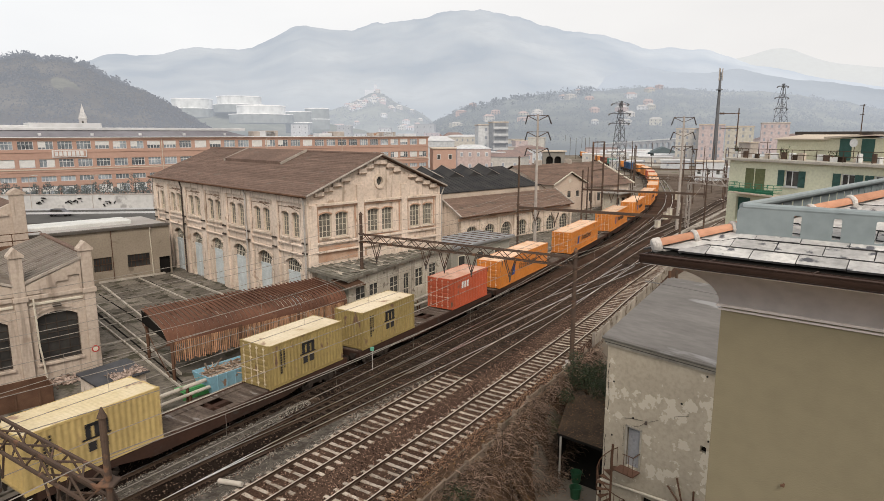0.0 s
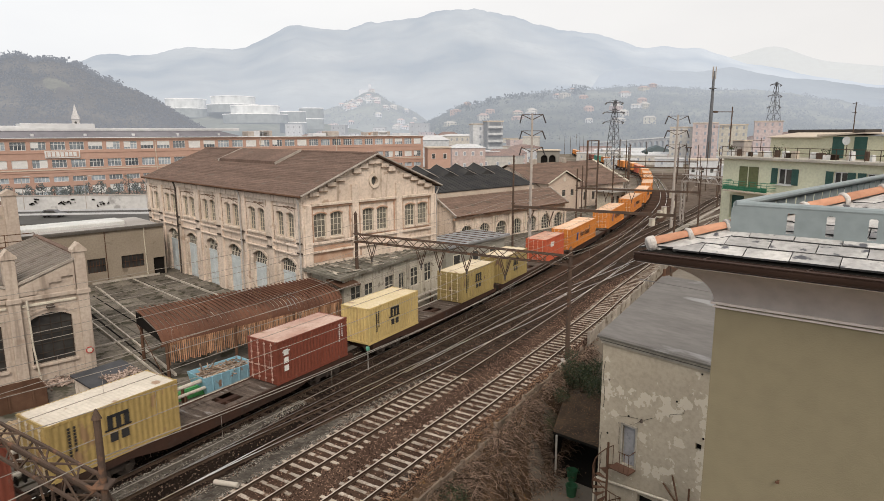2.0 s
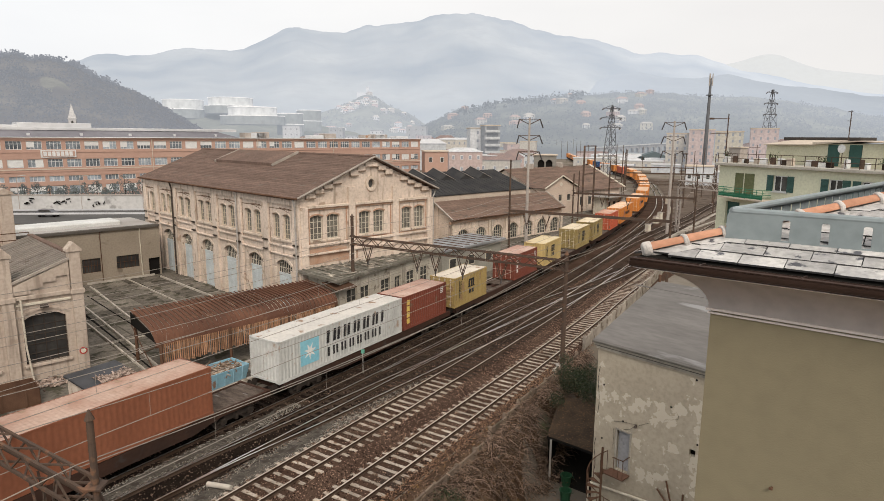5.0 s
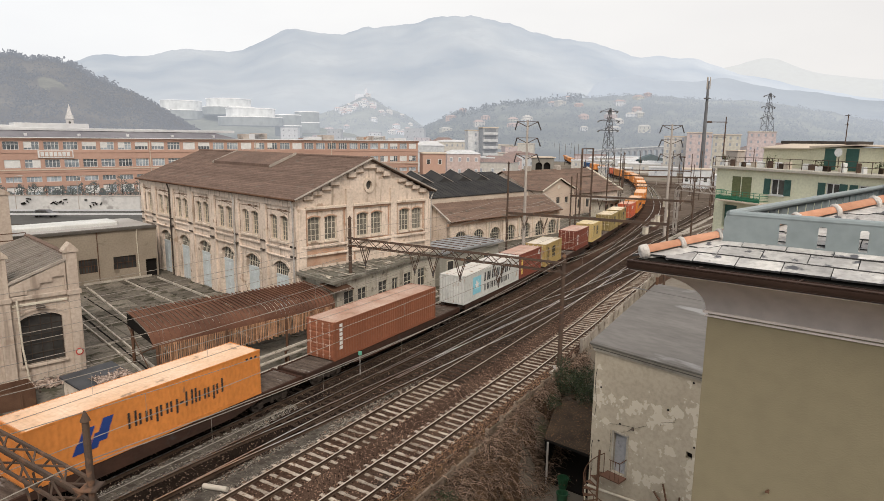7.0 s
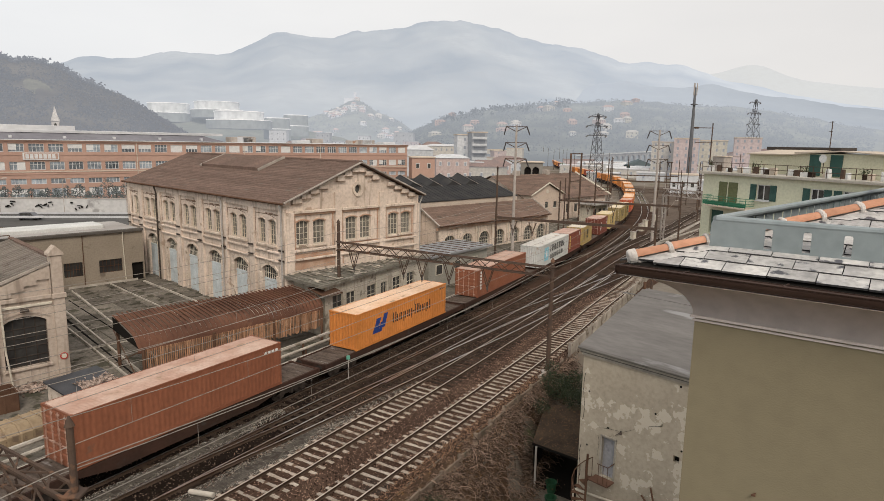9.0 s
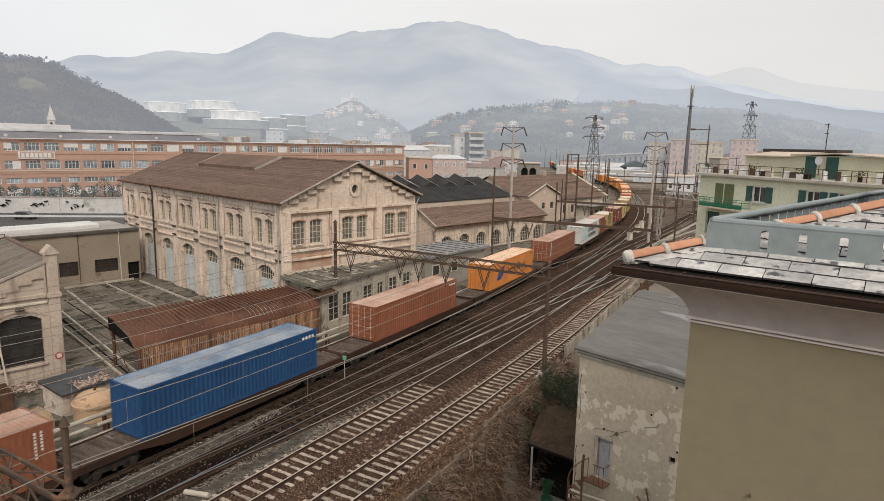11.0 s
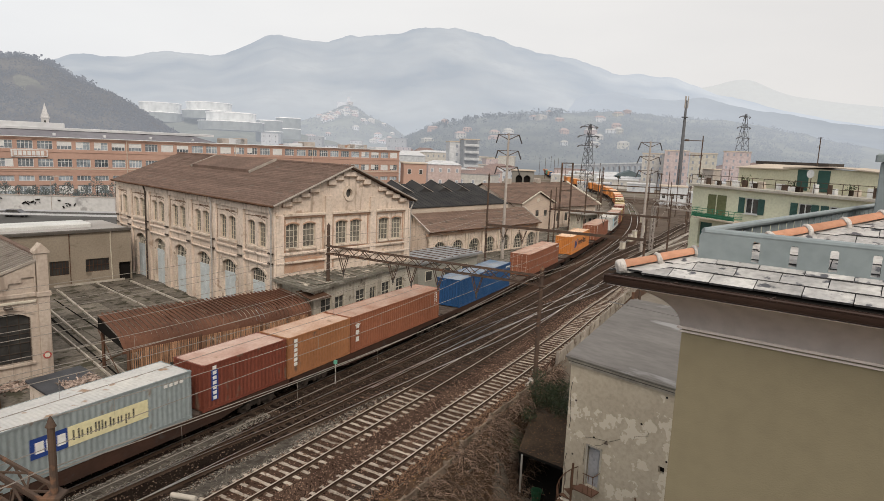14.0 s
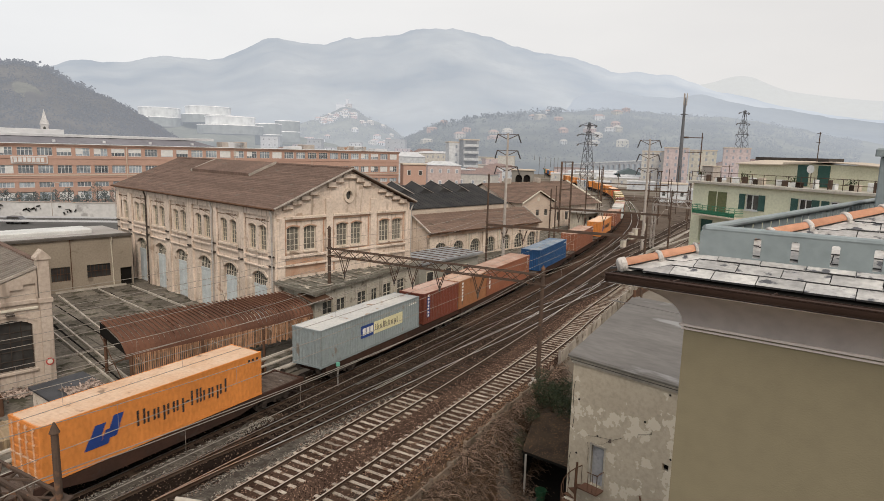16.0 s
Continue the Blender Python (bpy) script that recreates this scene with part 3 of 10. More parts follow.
def workshop():
    W, L, E, R = 16.3, 35.5, 10.42, 13.70
    root = thing("workshop_building", pose(-11.23, 51.64, 0, 0, 0, 44.03), "two-storey beige workshop hall with stained render and brown tiled gable roof", "building")
    o = 0.5
    # gable wall with six arched windows and a round one
    gw = [2.16, 3.86, 7.36, 9.0, 12.46, 14.12]
    holes = [arch(x, 6.72, 8.84, 1.26, 0.18) for x in gw]
    holes += [[(8.1 + 0.36 * math.cos(i * math.pi / 8), 11.3 + 0.42 * math.sin(i * math.pi / 8)) for i in range(16)]]
    g = G().wall([(o, -0.3), (W - o, -0.3), (W - o, E - 0.06), (W / 2, R - 0.12), (o, E - 0.06)], holes, lambda u, w, d: (u, o + d, w), 0.45)
    part("gable_wall", g, M_WALL, root)
    back = G().wall([(o, -0.3), (W - o, -0.3), (W - o, E - 0.06), (W / 2, R - 0.12), (o, E - 0.06)], [], lambda u, w, d: (u, L - o - d, w), 0.4)
    part("rear_wall", back, M_WALL, root)
    # long wall with pairs of windows over arched doors
    bays = [3.46 + 5.05 * i for i in range(7)]
    doors = [3.22 + 5.05 * i for i in range(7)]
    holes = [arch(c + k, 6.66, 8.86, 1.2, 0.2) for c in bays for k in (-0.86, 0.86)] + [arch(c, -0.25, 4.8, 2.5, 0.5, 8) for c in doors]
    g = G().wall([(o + 0.45, -0.3), (L - o, -0.3), (L - o, E - 0.06), (o + 0.45, E - 0.06)], holes, lambda u, w, d: (o + d, u, w), 0.45)
    part("long_wall", g, M_WALL, root)
    part("far_wall", G().span(W - o - 0.4, W - o, o + 0.45, L - o - 0.4, -0.3, E - 0.06), M_WALL, root)
    # floor painted near-black for the unlit hall behind the windows
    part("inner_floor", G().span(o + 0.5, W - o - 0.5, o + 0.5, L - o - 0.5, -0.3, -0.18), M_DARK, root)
    wg = window_mesh("g", 1.26, 2.12, 0.18, 3, 4, M_FRAME, glass=M_GLASS_W)
    for x in gw:
        put_window(wg, root, pose(x, o + 0.16, 6.72))
        part("window_sill", G().soft(x - 0.74, x + 0.74, o - 0.2, o + 0.12, 6.56, 6.72, 0.03), M_TRIM, root)
        part("window_hood", moulding(lambda u, w, d: (x + u, d, 8.66 + w), 0.63, 0.18, 0.02, 0.13, o - .06, o + .03), M_BRICKY, root)
    wl = window_mesh("l", 1.2, 2.2, 0.2, 3, 5, M_FRAME_D, glass=M_GLASS_W)
    for c in bays:
        for k in (-0.86, 0.86):
            put_window(wl, root, pose(o + 0.2, c + k, 6.66, 0, 0, -90))
        part("window_sill", G().soft(o - 0.2, o + 0.1, c - 1.6, c + 1.6, 6.46, 6.66, 0.03), M_TRIM, root)
        for k in (-0.86, 0.86):
            part("window_hood", moulding(lambda u, w, d: (d, c + k + u, 8.66 + w), 0.6, 0.2, 0.02, 0.12, o - .05, o + .03), M_WALL, root)
        # sunk field round the pair of windows, its shadow lines painted as dark strips
        for y in (c - 1.92, c + 1.92):
            part("panel_groove", G().span(o - .012, o, y - .035, y + .035, 6.2, 9.3), M_SHADE_STAIN, root)
        part("panel_groove", G().span(o - .012, o, c - 1.88, c + 1.88, 9.23, 9.3), M_SHADE_STAIN, root)
    # arched doors: faded leaves below, iron grille in the head
    leaf, grille, pane = G(), G(), G()
    for k in (-1, 1):
        x0, x1 = (-1.25, -0.02) if k < 0 else (0.02, 1.25)
        leaf.span(x0, x1, 0, 0.06, 0, 3.55)
        for z0, z1 in ((0.15, 0.95), (1.15, 2.2), (2.4, 3.4)):
            leaf.span(x0 + 0.16, x1 - 0.16, -0.03, 0.0, z0, z1)
    leaf.span(-1.25, 1.25, -0.04, 0.08, 3.55, 3.75)
    for i in range(1, 8):
        u = -1.25 + 2.5 * i / 8
        grille.span(u - 0.02, u + 0.02, 0, 0.04, 3.75, 4.5 + float(np.interp(u, *zip(*bow(1.25, .5, 15)[::-1]))))
    grille.span(-1.2, 1.2, 0.0, 0.04, 4.2, 4.25)
    pane.add([(u, 0.07, v) for u, v in arch(0, 3.7, 5.02, 2.5, 0.5, 8)], [tuple(range(11))])
    ml, mg, mp = leaf.mesh("door", M_SHUT), grille.mesh("grille", M_FRAME), pane.mesh("pane", M_GLASS)
    for c in doors:
        d = part("door", ml, None, root, "faded pale blue double door leaf", pose(o + 0.22, c, -0.22, 0, 0, -90))
        part("grille", mg, None, d)
        part("pane", mp, None, d)
    for c in doors:
        part("door_arch", moulding(lambda u, w, d: (d, c + u, 4.3 + w), 1.25, 0.5, 0.0, 0.24, o - .07, o + .03, 11), M_TRIM, root)
        for k in (-1, 1):
            for j in range(8):
                y = c + k * 1.42
                part("quoin", G().soft(o - 0.09, o + 0.05, y - (0.24 if j % 2 else 0.17), y + (0.24 if j % 2 else 0.17), -0.2 + j * 0.53, 0.28 + j * 0.53, 0.03), M_TRIM, root)
    # pilasters, string courses, cornices
    for c in [0.85] + [5.93 + 5.05 * i for i in range(6)] + [34.7]:
        k = 0.45 if c in (0.85, 34.7) else 0.52
        part("pilaster", G().soft(o - 0.2, o + 0.02, c - k, c + k, -0.25, 9.72, 0.02), M_WALL, root)
        for z in (5.45, 6.3):
            part("bracket", G().soft(o - 0.34, o - 0.18, c - 0.4, c + 0.4, z, z + 0.14, 0.03), M_BARS, root)
    part("frieze", G().soft(o - 0.2, o + 0.02, o + 0.02, L - o, 9.72, 10.3, 0.02), M_WALL, root)
    for c in (0.86, 5.82, 10.96, 15.44):
        part("pilaster", G().soft(c - 0.36, c + 0.36, o - 0.22, o + 0.02, 3.0, 9.6 if c in (0.86, 15.44) else 13.0 - abs(c - 8.15) * 0.42 - 0.9, 0.02), M_WALL, root)
    for z, d, h in ((5.25, 0.27, 0.14), (5.98, 0.24, 0.2)):
        part("string_course", G().soft(o - d + .07, o, o, L - o, z, z + h * .8, 0.03), M_WALL, root)
        part("string_course", G().soft(o, W - o, o - d, o, z + 0.2, z + h + 0.2, 0.03), M_WALL, root)
    for x0, x1 in ((1.2, 5.46), (6.18, 10.6), (11.32, 15.1)):
        part("cornice", G().soft(x0, x1, o - 0.3, o, 9.5, 9.72, 0.04), M_TRIM, root)
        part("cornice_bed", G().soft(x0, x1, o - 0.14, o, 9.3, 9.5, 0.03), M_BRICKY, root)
        # sunk field framed by narrow ribs round the windows
        for a in (x0 + 0.12, x1 - 0.24):
            part("panel_rib", G().soft(a, a + 0.12, o - 0.08, o, 6.3, 9.3, 0.02), M_BRICKY, root)
        part("brick_apron", G().span(x0 + 0.2, x1 - 0.2, o - 0.025, o, 5.05 if x0 < 6 else 6.3, 5.98 if x0 < 6 else 6.52), M_BRICKY, root)
    part("brick_apron", G().span(1.3, 6.5, o - 0.03, o, 4.6, 5.3), M_BRICKY, root)
    # stepped corbels under the gable verges
    for sgn in (-1, 1):
        for j, (d, z) in enumerate(((6.6, 10.35), (5.7, 10.72), (4.8, 11.1), (3.9, 11.48))):
            # strip below each corbel: its shadow line and brown stain in one colour
            part("corbel_foot", G().span(8.15 + sgn * d - 0.46, 8.15 + sgn * d + 0.46, o - 0.235, o, z - .09, z), M_SHADE_STAIN, root)
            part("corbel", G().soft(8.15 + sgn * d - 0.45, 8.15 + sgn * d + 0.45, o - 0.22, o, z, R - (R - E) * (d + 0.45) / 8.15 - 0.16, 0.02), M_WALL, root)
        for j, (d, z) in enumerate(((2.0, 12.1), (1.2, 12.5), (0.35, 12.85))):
            part("corbel_foot", G().span(8.15 + sgn * d - 0.43, 8.15 + sgn * d + 0.43, o - 0.235, o - 0.002 * (j + sgn), z - .07, z), M_SHADE_STAIN, root)
            part("corbel", G().soft(8.15 + sgn * d - 0.42, 8.15 + sgn * d + 0.42, o - 0.22, o - 0.002 * (j + sgn), z, R - (R - E) * (d + 0.42) / 8.15 - 0.16, 0.02), M_WALL, root)
    ring = G()
    v = [(8.1 + q * math.cos(math.pi * i / 10), y, 11.3 + q * 1.15 * math.sin(math.pi * i / 10)) for i in range(20) for y, q in ((o - .12, 0.36), (o - .12, 0.6), (o + .04, 0.6), (o + .04, 0.36))]
    ring.add(v, [(4 * i + k, 4 * i + (k + 1) % 4, 4 * ((i + 1) % 20) + (k + 1) % 4, 4 * ((i + 1) % 20) + k) for i in range(20) for k in range(4)])
    oc = part("round_window", ring, M_TRIM, root)
    part("pane", G().add([(8.1 + 0.4 * math.cos(i * math.pi / 8), o + 0.2, 11.3 + 0.46 * math.sin(i * math.pi / 8)) for i in range(16)], [tuple(range(16))]), M_GLASS, oc)
    # roof
    for x in (0, W):
        tiled_parts(root, (x, 0, E), (x, L, E), (W / 2, L, R), (W / 2, 0, R), 26, 0.016)
        part("roof_deck", G().hexa([(x, 0, E - .12), (x, L, E - .12), (W / 2, L, R - .12), (W / 2, 0, R - .12), (x, 0, E), (x, L, E), (W / 2, L, R), (W / 2, 0, R)]), M_TILE, root)
    v = G()
    for x in (0, W):
        v.beam((x, -0.06, E + 0.02), (W / 2, -0.06, R + 0.04), 0.14, 0.12)
    part("verge", v, M_EDGE, root)
    part("ridge_cap", G().tube([(W / 2, -0.1, R + 0.04), (W / 2, L, R + 0.04)], 0.14, 8), M_TILE, root)
    g = G()
    sl = lambda t, y, k: (W / 2 * t, y, E + (R - E) * t + k)
    g.hexa([sl(.62, 12.5, .02), sl(.62, 25.0, .02), sl(.985, 25.0, .02), sl(.985, 12.5, .02), sl(.62, 12.5, .34), sl(.62, 25.0, .34), sl(.985, 25.0, .22), sl(.985, 12.5, .22)])
    part("raised_roof_panel", g, M_TILE, root)
    for y in (12.4, 25.1):
        part("panel_edge", G().beam(sl(.60, y, .2), sl(.99, y, .2), 0.1, 0.24), M_EDGE, root)
    part("gutter", G().tube([(-0.06, 0, E - 0.04), (-0.06, L, E - 0.04)], 0.1, 8), M_RUST, root)
    for y in (0.55, 10.95, 26.1):
        part("downpipe", G().tube([(-0.05, y, E - 0.1), (o - 0.33, y + 0.1, E - 0.8), (o - 0.33, y + 0.1, -0.2)], 0.085, 8), M_PIPE if y < 12 else M_BARS, root)
    part("downpipe", G().tube([(W + 0.02, 0.4, E - 0.1), (W - 0.35, o - 0.1, E - 0.8), (W - 0.35, o - 0.1, 0)], 0.07, 8), M_PIPE, root)
    for c in bays:
        part("lamp_arm", G().tube([(o, c - 1.4, 9.35), (o - 0.9, c - 1.3, 9.55)], 0.03, 5).tube([(o, c - 1.4, 9.0), (o - 0.9, c - 1.3, 9.55)], 0.02, 5), M_RUST, root)
    return root


def link_wing():
    """The low wing that joins the hall at a right angle, with its flat roof."""
    root = thing("link_building", pose(-31.1, 70.8, 0, 0, 0, 44.03), "low drab beige wing with barred windows and flat roof", "building")
    holes = [rect(-4.7, -2.35, 1.05, 2.45), rect(-8.1, -6.3, 1.0, 2.5), rect(-1.35, -0.1, -0.25, 1.8), rect(-14.4, -11.8, 1.1, 2.7)]
    g = G().wall([(-20, -0.3), (0, -0.3), (0, 5.35), (-20, 5.35)], holes, lambda u, w, d: (u, d, w), 0.35)
    part("wall", g, mat("drab_wall", (0.30, 0.255, 0.20), (0.24, 0.20, 0.155), 0.9, s1=0.3, stain=(0.17, 0.14, 0.11), ss=0.6), root)
    for h in (holes[0], holes[1], holes[3]):
        u0, u1, z0, z1 = h[0][0], h[1][0], h[0][1], h[2][1]
        pw, zm = (u1 - u0) / 6, (z0 + z1) / 2
        lights = [rect(u0 + pw * i + .015, u0 + pw * (i + 1) - .015, a, b) for i in range(6) for a, b in ((z0 + .03, zm - .02), (zm + .02, z1 - .03))]
        b = G().wall(rect(u0, u1, z0, z1), lights, lambda u, w, d: (u, 0.1 + d, w), 0.04)
        w = part("window", b, M_RUST, root, "dark barred workshop window")
        part("pane", G().add([(h[0][0], 0.2, h[0][1]), (h[1][0], 0.2, h[0][1]), (h[1][0], 0.2, h[2][1]), (h[0][0], 0.2, h[2][1])], [(0, 1, 2, 3)]), M_GLASS_D, w)
    # near-black slab in the opening paints the darkness inside
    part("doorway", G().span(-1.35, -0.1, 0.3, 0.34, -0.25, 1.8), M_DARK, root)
    part("roof_edge", G().soft(-20.2, 0, -0.25, 0.3, 5.35, 5.62, 0.03), mat("dark_roof_edge", (0.08, 0.07, 0.06), (0.12, 0.11, 0.10), 0.8), root)
    part("roof", G().span(-20.2, 0, 0.3, 9.0, 5.3, 5.5), mat("pale_flat_roof", (0.32, 0.30, 0.28), (0.40, 0.38, 0.36), 0.9, s1=0.2), root)
    part("rear_wall", G().span(-20, 0, 8.6, 8.95, -0.3, 5.3), M_WALL, root)
    part("downpipe", G().tube([(-2.2, -0.3, 5.3), (-2.2, -0.08, 4.6), (-2.1, -0.08, -0.2)], 0.06, 6), M_FRAME, root)
    part("seam_pipe", G().tube([(-6.2, -0.05, 5.3), (-6.2, -0.05, -0.2)], 0.04, 6), M_RUST, root)
    part("skylight", G().soft(-16, -3.0, 3.0, 6.4, 5.5, 5.95, 0.1), mat("white_roofing", (0.62, 0.62, 0.6), (0.5, 0.5, 0.48), 0.7, s1=0.3), root)


def arched_shed():
    """The engine shed with arched windows between tall piers."""
    root = thing("engine_shed", pose(-23.62, 40.78, 0, 0, 0, 44.03), "pale stucco engine shed with tall arched windows and piers", "building")
    holes = [arch(-2.0 - 3.9 * i, 0.95, 4.25, 2.45, 0.4) for i in range(5)]
    top = [(-19.8, -0.3), (0.28, -0.3), (0.28, 7.6), (0.0, 7.6)]
    for i in range(5):
        hi, lo = -3.9 * i, -3.9 * (i + 1)
        top += [(hi - 0.3, 7.5), (lo + 0.35, 6.2)] if i % 2 == 0 else [(hi - 0.35, 6.2), (lo + 0.3, 7.5)]
    g = G().wall(top, holes, lambda u, w, d: (u, d, w), 0.5)
    part("front_wall", g, M_SHED, root)
    part("side_wall", G().span(-0.1, 0.28, 0.5, 12, -0.3, 6.8), M_SHED, root)
    wm = window_mesh("s", 2.45, 3.3, 0.4, 4, 5, M_BARS, glass=M_GLASS_D)
    for i in range(5):
        c = -2.0 - 3.9 * i
        put_window(wm, root, pose(c, 0.2, 0.95), "dark arched window with iron glazing bars")
        part("window_sill", G().soft(c - 1.35, c + 1.35, -0.15, 0.1, 0.78, 0.95, 0.03), M_SHED, root)
        part("cornice", G().soft(c - 1.5, c + 1.6, -0.16, 0, 5.25, 5.5, 0.04), M_SHED, root)
        part("architrave", G().soft(c - 1.5, c + 1.6, -0.1, 0, 4.85, 5.0, 0.03), M_FRAME, root)
        sg = 1 if i % 2 == 0 else -1
        # stepped frieze under the gable
        low = [(1.56, 5.5), (1.47, 5.5), (1.47, 6.5), (.78, 6.5), (.78, 6.2), (.06, 6.2), (.06, 5.88), (-.66, 5.88), (-.66, 5.58), (-1.62, 5.58)]
        outer = [(c + .05 + u, w) for u, w in reversed(low)] + [(c + 1.61, 7.45), (c - 1.57, 6.15)]
        if sg < 0:
            outer = [(2 * c + .1 - u, w) for u, w in reversed(outer)]
        part("stepped_frieze", G().wall(outer, [], lambda u, w, d: (u, d - .13, w), 0.13), M_SHED, root)
        part("arch_moulding", moulding(lambda u, w, d: (c + u, d, 3.85 + w), 1.225, 0.4, .22, .34, -.06, .02), M_SHED, root)
        part("wall_lamp", G().soft(c - 0.24, c + 0.24, -0.45, -0.2, 4.62, 4.80, 0.04).tube([(c, 0, 4.7), (c, -0.2, 4.75)], 0.03, 5), M_BARS, root)
    for i in range(6):
        c = 0.0 - 3.9 * i
        part("pier", G().soft(c - 0.33, c + 0.33, -0.22, 0.5, -0.3, 8.0, 0.03), M_SHED, root)
        q = [(c - 0.44, -0.3, 8.0), (c + 0.44, -0.3, 8.0), (c + 0.44, -0.3, 8.14), (c, -0.3, 8.62), (c - 0.44, -0.3, 8.14)]
        part("pier_cap", G().prism(q, (0, 0.9, 0)), M_SHED, root)
        part("pier_band", G().soft(c - 0.42, c + 0.42, -0.3, 0.0, 5.2, 5.5, 0.03), M_SHED, root)
    roofm = mat("grey_sheet_roof", (0.20, 0.175, 0.15), (0.27, 0.24, 0.21), 0.85, s1=0.8, s2=5, stretch=(0.5, 3, 1), rand=0.12, stain=(0.15, 0.125, 0.105), ss=0.8, st=0.6)
    for i in range(5):
        hi, lo = -3.9 * i, -3.9 * (i + 1)
        zh, zl = (7.55, 6.25) if i % 2 == 0 else (6.25, 7.55)
        for k in range(21):
            y0, y1 = 0.3 + 0.557 * k, 0.3 + 0.557 * (k + 1)
            part("roof_sheet", G().hexa([(hi, y0, zh), (lo, y0, zl), (lo, y1, zl), (hi, y1, zh), (hi, y0, zh + .15), (lo, y0, zl + .15), (lo, y1, zl + .06), (hi, y1, zh + .06)]), roofm, root)
        part("gable_verge", G().beam((hi - .3, -.1, zh + .02), (lo + .3, -.1, zl + .12), .2, .14), M_EDGE, root)
    part("roof_verge", G().beam((0.1, 0.2, 7.66), (0.1, 12.1, 7.66), 0.35, 0.16), M_TILE, root)
    part("rear_wall", G().span(-19.8, 0.3, 11.6, 12, -0.3, 6.2), M_SHED, root)
    part("sign", G().tube([(-0.02, -0.26, 1.25), (-0.02, -0.22, 1.25)], 0.24, 16), mat("red_ring", (0.45, 0.06, 0.05), (0.35, 0.05, 0.04), 0.5), root)
    part("sign_disc", G().tube([(-0.02, -0.28, 1.25), (-0.02, -0.255, 1.25)], 0.16, 16), M_FRAME, root)
    part("downpipe", G().tube([(-3.25, -0.3, 5.3), (-3.2, -0.3, 2.2), (-3.0, -0.3, 0)], 0.06, 6), M_FRAME, root)


def canopy():
    """The rusty sheet-iron canopy with its curved eave and slatted front."""
    root = thing("loading_canopy", pose(0, 0, 0), "rust-brown corrugated iron canopy with curved eave and slatted front", "canopy")
    bl, br, fr, fl = Vector((-20.9, 42.1, 0)), Vector((-10.6, 51.3, 0)), Vector((-7.5, 48.4, 0)), Vector((-17.4, 38.0, 0))
    m = mat("rusty_sheet_iron", (0.155, 0.076, 0.05), (0.105, 0.054, 0.038), 0.75, s1=0.4, s2=5, bump=0.2, bs=20, stain=(0.16, 0.085, 0.055), ss=0.7)
    n = 42
    prof = [(0.0, 3.62), (0.45, 3.50), (0.70, 3.38), (0.80, 3.28), (0.88, 3.10), (0.935, 2.86), (0.965, 2.58), (0.975, 2.30)]
    for i in range(n):
        g = G()
        for a, b, k in ((i / n, (i + 0.75) / n, 0.0), ((i + 0.72) / n, (i + 1) / n, 0.12)):
            rings = []
            for u in (a, b):
                back, front = bl.lerp(br, u), fl.lerp(fr, u)
                out = [back.lerp(front, p) + Vector((0, 0, z + k)) for p, z in prof]
                rings.append(out + [q - Vector((0, 0, 0.05)) for q in reversed(out)])
            g.loft(rings)
        part("roof_sheet", g, m, root)
    slat = mat("weathered_slat", (0.37, 0.215, 0.13), (0.22, 0.12, 0.072), 0.85, s1=2, s2=12, rand=0.35)
    rng = random.Random(4)
    for i in range(104):
        u = 0.02 + 0.975 * i / 104
        p = fl.lerp(fr, u) + (bl - fl).normalized() * rng.uniform(-0.02, 0.03)
        w, h = rng.choice((0.06, 0.085, 0.1)), rng.uniform(-0.12, 0.12)
        q = p + (fr - fl).normalized() * w
        part("slat", G().beam((p.x, p.y, 1.1 + h), (p.x, p.y, 2.45), w, 0.03), slat, root)
    part("front_beam", G().beam((fl + (bl - fl) * 0.04) + Vector((0, 0, 2.3)), (fr + (br - fr) * 0.04) + Vector((0, 0, 2.3)), 0.1, 0.12), M_RUST, root)
    for u in (0.02, 0.35, 0.68, 0.98):
        for e0, e1, z in ((fl, fr, 2.6), (bl, br, 3.5)):
            p = e0.lerp(e1, u)
            part("post", G().beam((p.x, p.y, -0.2), (p.x, p.y, z), 0.16), M_RUST, root)
    a, b = fl.lerp(fr, 0.0), bl.lerp(br, 0.0)
    part("brace", G().beam(a + Vector((0, 0, 0.2)), b + Vector((0, 0, 2.6)), 0.05).beam(b + Vector((0, 0, 0.2)), a + Vector((0, 0, 2.4)), 0.05), M_RUST, root)
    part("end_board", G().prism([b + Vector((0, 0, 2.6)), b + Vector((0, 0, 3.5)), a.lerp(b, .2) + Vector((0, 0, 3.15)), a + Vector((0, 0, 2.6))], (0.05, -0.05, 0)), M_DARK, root)


